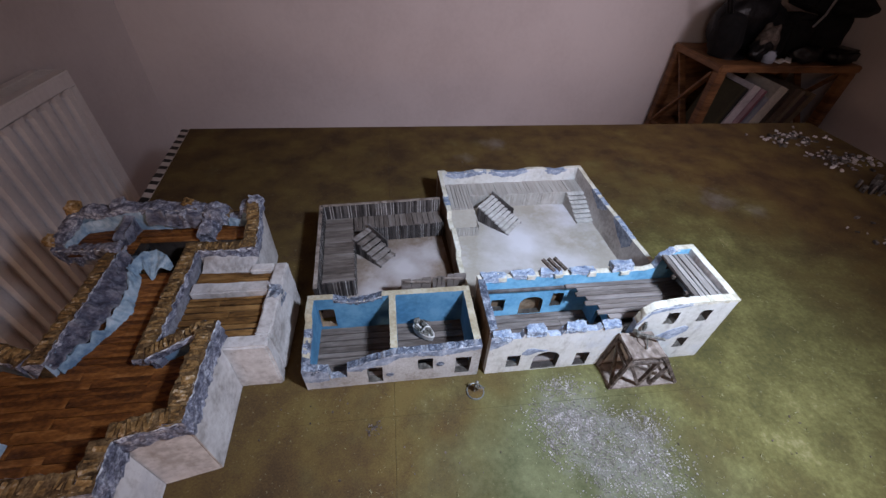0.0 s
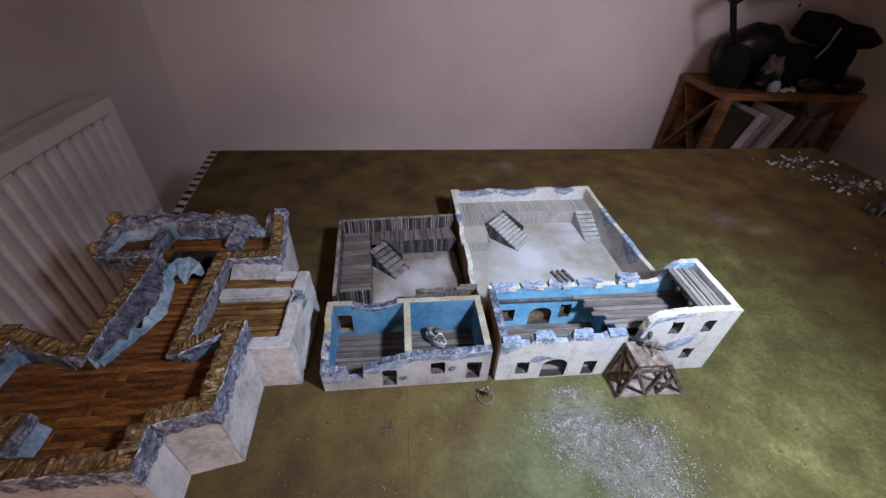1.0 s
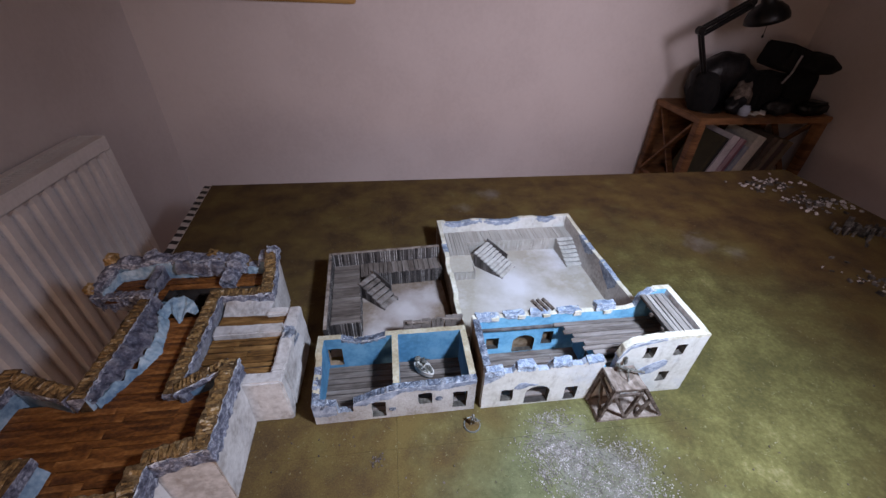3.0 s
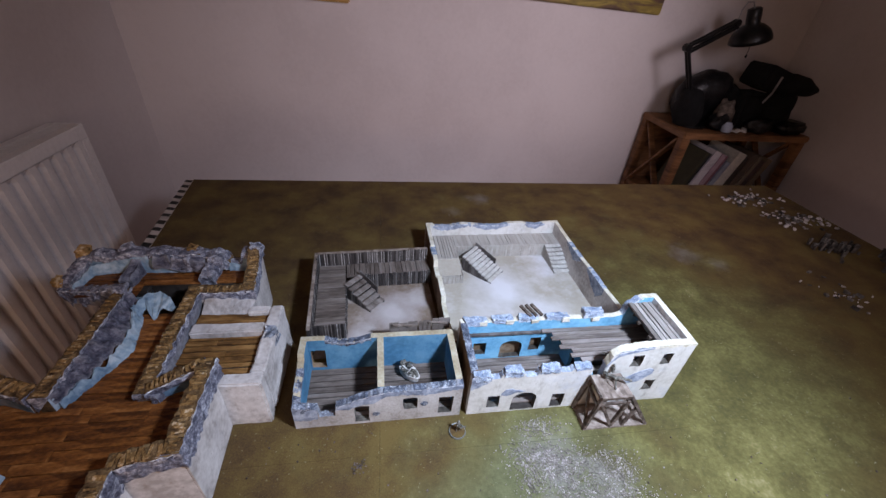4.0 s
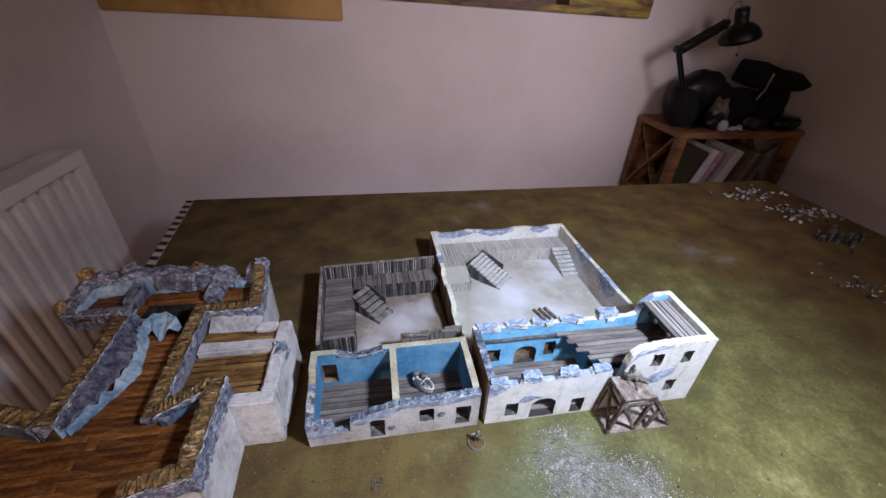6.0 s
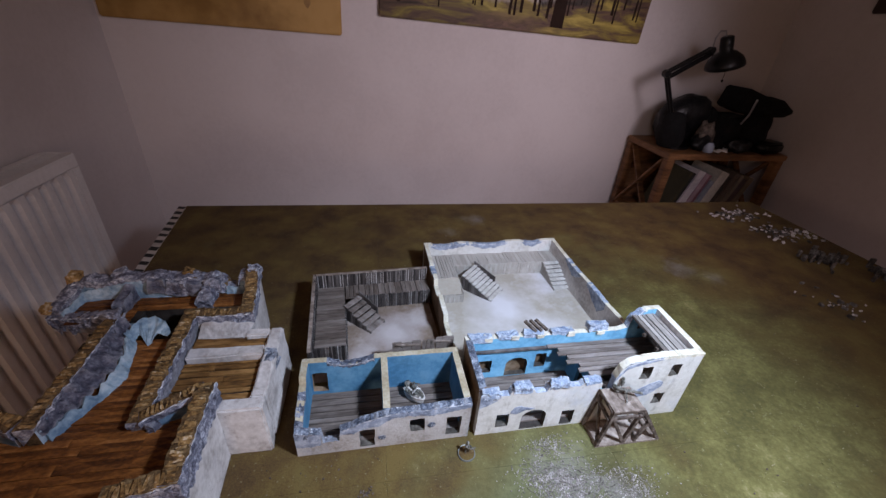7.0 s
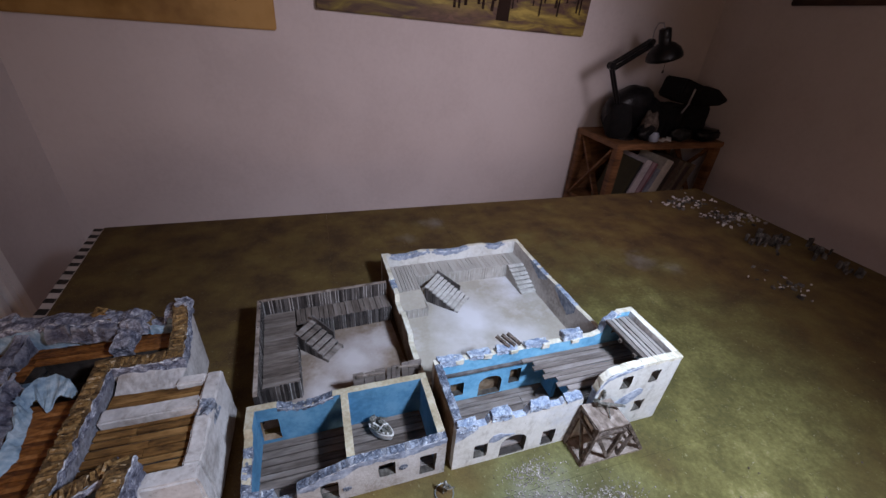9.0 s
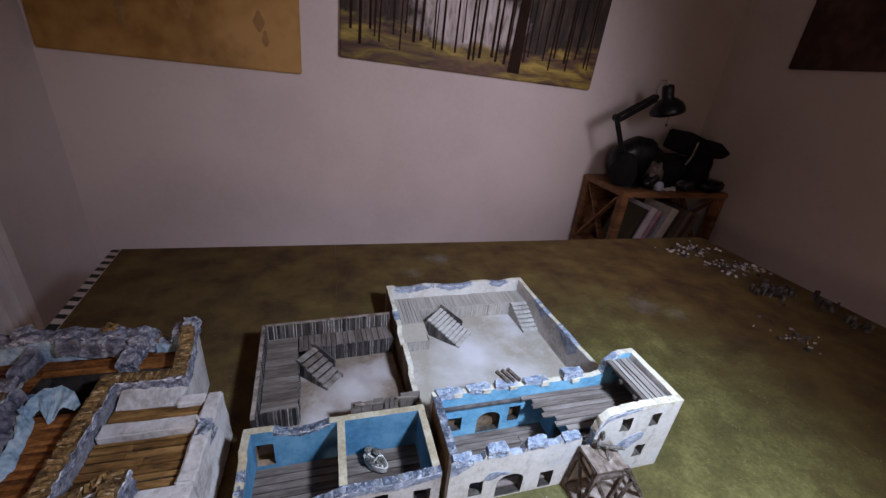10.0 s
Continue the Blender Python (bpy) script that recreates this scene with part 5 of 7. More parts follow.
# ---------------- two-storey house ----------------
def build_tall_house():
    h = thing("ruined_house", 2.56, 0.02, 0, 0.4, "two-storey cream model house with blue walls and broken floors", "model house", "ruined model houses")
    W, L, T = 3.44, 1.12, 0.1
    # front: broken low part, gap, high part
    low = [(0, 0.85), (0.02, 0.88), (0.29, 0.88), (0.31, 0.84), (0.43, 0.84), (0.46, 0.92), (0.8, 0.92), (0.83, 0.84), (1.0, 0.84), (1.03, 0.93), (1.34, 0.94), (1.38, 0.89), (1.53, 0.89),
           (1.57, 0.94), (1.76, 0.93), (1.88, 0.9), (1.9, 0.62)]
    high = [(2.06, 0.6), (2.08, 1.02), (2.12, 1.16), (2.22, 1.26), (2.45, 1.31), (2.75, 1.34), (W, 1.35)]
    bm = bmesh.new()
    wall(bm, (0, 0), (W, 0), T, ragged(low + high, 0.05, 0.014, 11),
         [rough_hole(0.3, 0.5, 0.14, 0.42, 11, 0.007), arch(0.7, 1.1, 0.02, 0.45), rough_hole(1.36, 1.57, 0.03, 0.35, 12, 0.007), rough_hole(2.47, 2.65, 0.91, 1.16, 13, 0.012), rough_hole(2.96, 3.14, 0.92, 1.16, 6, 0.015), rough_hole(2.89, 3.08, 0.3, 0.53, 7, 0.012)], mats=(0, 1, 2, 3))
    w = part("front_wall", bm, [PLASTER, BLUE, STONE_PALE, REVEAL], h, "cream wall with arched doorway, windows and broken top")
    for k, (a, b, z) in enumerate(((0.03, 0.29, 0.95), (0.46, 0.78, 1.01), (1.03, 1.35, 1.03), (1.57, 1.86, 1.0))):
        broken_block(w, a + 0.02, b - 0.02, -0.012, T + 0.008, z - (0.14 if k < 3 else 0.09), z - 0.02, STONE_PALE, 12 + k)
    crust(w, (0, 0), (W, 0), T, [(2.07, 0.97), (2.12, 1.18), (2.22, 1.28), (2.45, 1.33), (2.75, 1.355)], 0.035, 17, 0.01, mat=STONE_PALE, top=CREAM_PALE)
    bared(w, (0, 0), (W, 0), [(0.0, 0.9, 0.6), (0.15, 0.9, 0.68), (0.3, 0.88, 0.78)], seed=3)
    bared(w, (0, 0), (W, 0), [(2.08, 1.0, 0.92), (2.2, 1.22, 1.15), (2.45, 1.28, 1.23), (2.75, 1.31, 1.285)], seed=4)
    bared(w, (0, 0), (W, 0), [(2.44, 0.6, 0.55), (2.6, 0.72, 0.5), (2.74, 0.8, 0.52), (2.86, 0.84, 0.62), (2.94, 0.8, 0.7)], seed=5)
    bared(w, (0, 0), (W, 0), [(0.5, 0.47, 0.43), (0.56, 0.56, 0.4), (0.66, 0.58, 0.42), (0.72, 0.54, 0.47), (0.88, 0.5, 0.48)], seed=6)
    for k in range(9):
        bm = bmesh.new()
        x = 2.74 + k * (W - 2.74) / 9
        box(bm, x, x + (W - 2.74) / 9 - 0.003, -0.006, T + 0.004, 1.3 + 0.01 * (k % 3), 1.362, 0, 0.004, random.Random(k))
        part("coping_stone", bm, CREAM_PALE, w)
    # right end
    bm = bmesh.new()
    wall(bm, (W, T), (W, L - T), T, ragged([(0, 1.36), (0.4, 1.37), (L - 2 * T, 1.38)], 0.1, 0.012, 20))
    w = part("end_wall", bm, [PLASTER, PLASTER_WARM, CREAM_PALE], h)
    # back
    back = [(0, 1.38), (0.3, 1.38), (0.34, 1.33), (0.5, 1.22), (0.55, 1.0), (0.7, 0.95), (1.1, 0.95), (1.3, 0.95), (1.7, 0.95), (2.1, 0.95), (2.6, 0.96), (3.1, 0.96), (W, 0.97)]
    bm = bmesh.new()
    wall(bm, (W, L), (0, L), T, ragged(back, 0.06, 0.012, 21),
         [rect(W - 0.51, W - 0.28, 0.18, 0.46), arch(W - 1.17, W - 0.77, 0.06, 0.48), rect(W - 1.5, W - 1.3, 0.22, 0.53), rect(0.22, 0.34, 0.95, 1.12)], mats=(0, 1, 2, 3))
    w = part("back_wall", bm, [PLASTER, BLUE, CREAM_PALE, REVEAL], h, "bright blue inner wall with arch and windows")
    for k, (a, b, z) in enumerate(((3.0, 3.38, 1.0), (2.55, 2.9, 1.02), (2.1, 2.45, 1.02), (1.55, 1.95, 1.03), (0.92, 1.28, 1.08))):
        broken_block(w, W - b, W - a, L - T - 0.015, L + 0.02, z - 0.09, z + (0.03 if k == 4 else 0.0), STONE_PALE, 22 + k)
    crust(w, (W, L), (0, L), T, [(0.28, 1.37), (0.36, 1.33), (0.5, 1.22), (0.55, 1.02)], 0.06, 29, 0.015, mat=STONE_PALE)
    for k, s in enumerate((0.3, 0.75, 1.2, 1.75, 2.3)):
        bm = bmesh.new()
        r = random.Random(k)
        box(bm, s + 0.02, s + 0.15, L - 0.14, L - 0.02, 0.93, 0.99 + 0.02 * (k % 2), 0, 0.012, r)
        part("loose_stone", bm, CREAM_PALE, h)
    # left end, brown outside
    bm = bmesh.new()
    wall(bm, (0, L - T), (0, T), T, ragged([(0, 0.97), (0.3, 0.95), (L - 2 * T, 0.95)], 0.06, 0.02, 30))
    w = part("end_wall", bm, [BROWN_WASH, BLUE, STONE], h)
    crust(w, (0, L - T), (0, T), T, [(0, 0.97), (0.3, 0.95), (L - 2 * T, 0.95)], 0.06, 31)
    # inner cross wall under the upper floor
    bm = bmesh.new()
    wall(bm, (2.0, T), (2.0, L - T), 0.06, ragged([(0, 0.66), (L - 2 * T, 0.7)], 0.1, 0.005, 32), [rect(0.35, 0.6, 0.02, 0.45)])
    w = part("partition_wall", bm, [BLUE, BLUE, BLUE], h)
    # floors
    planks(h, T, W - T, T, L - T, 0.06, 8, PLANK_GREY, seed=5, cut=1.0, gap=0.018)
    bm = bmesh.new()
    box(bm, 0.02, W - 0.02, 0.02, L - 0.02, 0, 0.03)
    part("base_slab", bm, GAP, h)
    r = random.Random(8)
    starts = [1.95, 1.82, 1.88, 1.74, 1.8, 1.62, 1.68, 1.54, 1.6, 1.44]
    planks(h, 0, 0, T, L - T, 0.75, 10, PLANK_GREY, seed=6, thick=0.03, gap=0.016,
           ends=lambda y: (starts[min(9, int((y - T) / ((L - 2 * T) / 10)))], 2.0 if y < 0.3 else W - T))
    bm = bmesh.new()
    beam(bm, (T, L - T - 0.025, 0.7), (1.5, L - T - 0.025, 0.7), 0.05, 0.035)
    part("ledge_beam", bm, PLANK_DARK, h)
    # roof remnant
    planks(h, W - T - 0.45, W - T - 0.02, T, L - T, 1.28, 5, ROOF_BOARD, along="y", seed=9, thick=0.03, gap=0.02)
    # Unseen board added under the roof boards to stop light through their gaps.
    bm = bmesh.new()
    box(bm, W - T - 0.44, W - T - 0.002, T + 0.004, L - T - 0.004, 1.225, 1.248)
    part("underboard", bm, PLANK_DARK, h)
    for y in (0.3, 0.62):
        bm = bmesh.new()
        beam(bm, (W - T - 0.48, y, 1.2), (W - T, y, 1.2), 0.05, 0.05)
        part("joist", bm, TIMBER, h)
    # planks leaning over the back wall
    for k in range(3):
        ob = thing("loose_plank", 2.56 + 0.99 + k * 0.1, 1.5 + 0.01 * k, 0, 0, "dark grey plank leaning on the back wall top", "plank", "planks leaning on the wall")
        bm = bmesh.new()
        beam(bm, (0.08, -0.2, 1.08), (0.22, -0.42, 1.02), 0.05, 0.04)
        part("board", bm, TIMBER, ob)


build_tall_house()


# ---------------- white courtyard ----------------
def steps(parent, p, q, z0, z1, width, n, mat, side_mat):
    """Plank steps that lead down from p at z1 to q at z0, with boarded sides."""
    p, q = Vector((*p, 0)), Vector((*q, 0))
    a = (q - p).normalized()
    s = Vector((-a.y, a.x, 0))
    run = (q - p).length / n
    turn = Matrix.Rotation(math.atan2(a.y, a.x), 4, "Z")
    for i in range(n):
        bm = bmesh.new()
        z = z1 - (z1 - z0) * i / n
        box(bm, -run * 0.43, run * 0.44, -width / 2, width / 2, -0.035, 0)
        part("step", bm, mat, parent, at=Matrix.Translation((p + a * (run * (i + 0.5)) + Vector((0, 0, z))) * D) @ turn)
    for k in (-1, 1):
        cells = n * 2
        for i in range(cells):
            bm = bmesh.new()
            f0, f1 = (i + 0.08) / cells, (i + 0.92) / cells
            zt = z1 - (z1 - z0) * (int(i / 2)) / n - 0.02
            c0, c1 = p + (q - p) * f0 + s * (k * width * 0.47), p + (q - p) * f1 + s * (k * width * 0.47)
            d = s * 0.012
            vs = [bm.verts.new(c + o + Vector((0, 0, zz))) for zz in (0.02, zt) for c, o in ((c0, -d), (c1, -d), (c1, d), (c0, d))]
            for f in ((3, 2, 1, 0), (4, 5, 6, 7), (0, 1, 5, 4), (1, 2, 6, 5), (2, 3, 7, 6), (3, 0, 4, 7)):
                bm.faces.new([vs[j] for j in f])
            part("side_slat", bm, side_mat, parent)


def parapet(parent, p, q, z0, z1, z2, mat):
    """A thin board beside the steps, z1 high at p and z2 at q."""
    p, q = Vector((*p, 0)), Vector((*q, 0))
    s = Vector((-(q - p).y, (q - p).x, 0)).normalized() * 0.014
    b = bmesh.new()
    vs = [b.verts.new(c + o + Vector((0, 0, z))) for o in (-s, s) for c, z in ((p, z0), (q, z0), (q, z2), (p, z1))]
    for f in ((0, 1, 2, 3), (7, 6, 5, 4), (0, 4, 5, 1), (1, 5, 6, 2), (2, 6, 7, 3), (3, 7, 4, 0)):
        b.faces.new([vs[j] for j in f])
    bmesh.ops.recalc_face_normals(b, faces=b.faces[:])
    part("side_board", b, mat, parent)


def build_white_courtyard():
    h = thing("walled_courtyard", 2.42, 1.16, 0, 1.5, "cream-walled model courtyard with sandy floor and plank walkways", "model courtyard", "model courtyards")
    W, L, T = 3.42, 3.56, 0.09
    H = 0.69
    bm = bmesh.new()
    wall(bm, (W, L), (0, L), T, ragged([(0, H), (0.35, H), (0.5, H - 0.05), (0.7, H - 0.07), (0.95, H), (1.3, H + 0.01), (1.5, H - 0.05), (1.8, H - 0.08), (2.2, H - 0.02), (2.5, H + 0.01), (2.9, H - 0.06), (3.2, H - 0.04), (3.26, H), (W, H)], 0.06, 0.012, 41))
    w = part("back_wall", bm, [PLASTER, PLASTER, CREAM_PALE], h, "cream plaster wall with chipped wavy top")
    for k, prof in enumerate(([(0.4, H - 0.02), (0.6, H - 0.06), (0.85, H - 0.02)], [(1.35, H - 0.01), (1.6, H - 0.06), (1.95, H - 0.06), (2.2, H - 0.02)], [(2.3, H - 0.01), (2.6, H - 0.01), (2.9, H - 0.06), (3.22, H - 0.04)])):
        crust(w, (W, L), (0, L), T, prof, 0.08, 42 + k, 0.008, mat=STONE_PALE)
    bared(w, (W, L), (0, L), [(0.36, 0.66, 0.62), (0.6, 0.62, 0.5), (0.9, 0.66, 0.6)], T, seed=9)
    bared(w, (W, L), (0, L), [(1.3, 0.66, 0.62), (1.6, 0.62, 0.52), (1.9, 0.62, 0.5), (2.25, 0.66, 0.6)], T, seed=10)
    bared(w, (W, L), (0, L), [(2.4, 0.67, 0.6), (2.7, 0.66, 0.54), (3.0, 0.62, 0.5), (3.25, 0.64, 0.58)], T, seed=11)
    bm = bmesh.new()
    wall(bm, (W, 0.0), (W, L - T), T, ragged([(0, 0.68), (0.3, 0.68), (0.9, H - 0.03), (1.6, H - 0.02), (2.2, H - 0.05), (L - T, H)], 0.08, 0.014, 46))
    w = part("side_wall", bm, [PLASTER, PLASTER_WARM, CREAM_PALE], h)
    crust(w, (W, 0), (W, L - T), T, [(0.9, H - 0.03), (1.25, H - 0.02), (1.6, H - 0.02)], 0.1, 47, 0.008, mat=STONE_PALE)
    crust(w, (W, 0), (W, L - T), T, [(2.0, H - 0.04), (2.3, H - 0.05), (2.6, H - 0.03)], 0.08, 48, 0.008, mat=STONE_PALE)
    bared(w, (W, 0), (W, L - T), [(0.85, 0.65, 0.5), (1.05, 0.66, 0.32), (1.25, 0.66, 0.4), (1.6, 0.66, 0.6)], T, seed=7)
    bared(w, (W, 0), (W, L - T), [(1.9, 0.64, 0.58), (2.2, 0.62, 0.42), (2.4, 0.63, 0.5), (2.65, 0.65, 0.6)], T, seed=8)
    # left wall, broken down in the middle, brown outside
    bm = bmesh.new()
    wall(bm, (0, L - T), (0, 0), T, ragged([(0, H), (0.85, H - 0.02), (0.88, 0.62), (1.2, 0.66), (1.4, 0.66), (1.44, 0.5), (1.85, 0.5), (1.9, 0.62), (2.5, 0.6), (2.55, 0.46), (L - T, 0.44)], 0.06, 0.012, 49))
    w = part("side_wall", bm, [BROWN_WASH, PLASTER_WARM, CREAM_PALE], h)
    crust(w, (0, L - T), (0, 0), T, [(0.8, H - 0.03), (0.9, 0.63), (1.2, 0.66)], 0.09, 50, 0.015, mat=STONE_PALE)
    bm = bmesh.new()
    wall(bm, (T, 0.0), (W - T, 0.0), 0.05, ragged([(0, 0.42), (W - 2 * T, 0.42)], 0.1, 0.01, 51))
    w = part("front_wall", bm, [BROWN_WASH, PLASTER_WARM, CREAM_PALE], h)
    bm = bmesh.new()
    n = 14
    g = [[bm.verts.new((0.04 + (W - 0.08) * i / n, 0.04 + (L - 0.08) * j / n, 0.03 + 0.012 * noise.noise(Vector((i * 0.5, j * 0.5, 2))))) for j in range(n + 1)] for i in range(n + 1)]
    for i in range(n):
        for j in range(n):
            bm.faces.new((g[i][j], g[i + 1][j], g[i + 1][j + 1], g[i][j + 1]))
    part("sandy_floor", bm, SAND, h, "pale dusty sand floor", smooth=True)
    # walkways: boards along the back, a plain landing at the side
    planks(h, 0.66, W - T, 2.98, L - T, 0.37, 26, PLANK_PALE, along="y", seed=21, thick=0.03, gap=0.005)
    planks(h, T, 0.66, 2.5, L - T, 0.37, 8, PLANK_PALE, along="y", seed=23, thick=0.03, gap=0.011)
    bm = bmesh.new()
    box(bm, 0.67, W - T - 0.004, 2.992, L - T - 0.004, 0.02, 0.353)
    box(bm, T + 0.004, 0.666, 2.53, L - T - 0.004, 0.02, 0.348)
    part("walkway_base", bm, PLANK_GREY, h)
    bm = bmesh.new()
    n = 6
    g = [[bm.verts.new((T + 0.57 * i / n, 2.02 + 0.5 * j / n, 0.25 + 0.1 * j / n + 0.01 * noise.noise(Vector((i, j, 5))))) for j in range(n + 1)] for i in range(n + 1)]
    for i in range(n):
        for j in range(n):
            bm.faces.new((g[i][j], g[i + 1][j], g[i + 1][j + 1], g[i][j + 1]))
    part("landing", bm, SAND, h, "sand-coloured landing slope", smooth=True)
    palisade(h, (0.66, 2.98), (W - T, 2.98), 0.02, 0.36, 3, 0.06, mat=PLANK_PALE, over=0.008)
    palisade(h, (T, 2.01), (0.66, 2.01), 0.02, 0.25, 4, 0.048, mat=PLANK_PALE, over=0.015)
    palisade(h, (0.67, 2.0), (0.67, 2.5), 0.02, 0.3, 5, 0.055, mat=PLANK_PALE, over=0.012)
    steps(h, (0.94, 2.71), (1.515, 2.137), 0.05, 0.42, 0.58, 9, STEP_PALE, PLANK_DARK)
    parapet(h, (1.14, 2.92), (1.55, 2.5), 0.02, 0.5, 0.3, PLANK_DARK)
    steps(h, (3.12, 2.96), (3.15, 2.2), 0.04, 0.37, 0.4, 7, STEP_PALE, PLANK_PALE)


build_white_courtyard()


# ---------------- boarded courtyard ----------------
def build_boarded_courtyard():
    h = thing("boarded_courtyard", 0.03, 1.25, 0, 3.8, "dark boarded model courtyard with sandy floor and plank walkways", "model courtyard", "model courtyards")
    W, L = 2.4, 2.32
    H = 0.63
    palisade(h, (0.03, L - 0.02), (W, L - 0.02), 0.01, H, 61, 0.05, 0.03, FENCE, 0.012)
    palisade(h, (0.03, 0.1), (0.03, L), 0.01, H, 62, 0.05, 0.03, FENCE, 0.012)
    bm = bmesh.new()
    box(bm, -0.01, 0.01, 0.1, L + 0.02, 0, H - 0.02)
    box(bm, 0.012, W, L, L + 0.02, 0, H - 0.02)
    part("backing_board", bm, GAP, h)
    bm = bmesh.new()
    n = 12
    g = [[bm.verts.new((0.03 + (W - 0.06) * i / n, 0.0 + (L - 0.04) * j / n, 0.025 + 0.01 * noise.noise(Vector((i * 0.5, j * 0.5, 7))))) for j in range(n + 1)] for i in range(n + 1)]
    for i in range(n):
        for j in range(n):
            bm.faces.new((g[i][j], g[i + 1][j], g[i + 1][j + 1], g[i][j + 1]))
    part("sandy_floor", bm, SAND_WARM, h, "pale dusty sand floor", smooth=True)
    planks(h, 0.62, W, 1.85, L - 0.04, 0.33, 16, PLANK_DIM, along="y", seed=31, gap=0.012)
    planks(h, 0.06, 0.6, 0.45, L - 0.04, 0.33, 11, PLANK_DIM, along="x", seed=32, gap=0.016)
    palisade(h, (1.0, 1.84), (W, 1.84), 0.02, 0.36, 63, 0.045, 0.02, FENCE, 0.02)
    palisade(h, (0.61, 0.45), (0.61, 1.5), 0.02, 0.33, 64, 0.05, 0.02, FENCE, 0.01)
    palisade(h, (0.05, 0.43), (0.62, 0.43), 0.02, 0.38, 65, 0.05, 0.03, FENCE, 0.02)
    steps(h, (0.72, 1.7), (1.22, 1.18), 0.04, 0.38, 0.42, 6, PLANK_GREY, PLANK_DARK)
    parapet(h, (0.9, 1.86), (1.24, 1.5), 0.02, 0.47, 0.3, PLANK_DARK)
    bm = bmesh.new()
    box(bm, -0.012, 0.045, 0.1, L + 0.022, H, H + 0.012, 0, 0.004, random.Random(2))
    box(bm, 0.046, W, L - 0.035, L + 0.022, H, H + 0.012, 0, 0.004, random.Random(3))
    part("top_edge", bm, TIMBER_PALE, h)
    # low boarded barrier behind the small house
    for k, (x0, x1) in enumerate(((1.36, 1.86), (1.88, 2.1), (2.12, 2.44))):
        bm = bmesh.new()
        r = random.Random(k)
        for i in range(3):
            w = (x1 - x0) / 3
            box(bm, x0 + i * w + 0.005, x0 + (i + 1) * w - 0.005, 0.04, 0.07, 0.02, 0.66 + r.uniform(-0.02, 0.02) + 0.01 * k, 0, 0.004, r)
        part("barrier_board", bm, PLANK_DIM, h)
    for k, (x0, x1) in enumerate(((1.42, 1.84), (2.05, 2.38))):
        bm = bmesh.new()
        beam(bm, (x0, 0.02, 0.66), (x1, 0.02, 0.6), 0.02, 0.035)
        part("brace", bm, TIMBER_PALE, h)


build_boarded_courtyard()


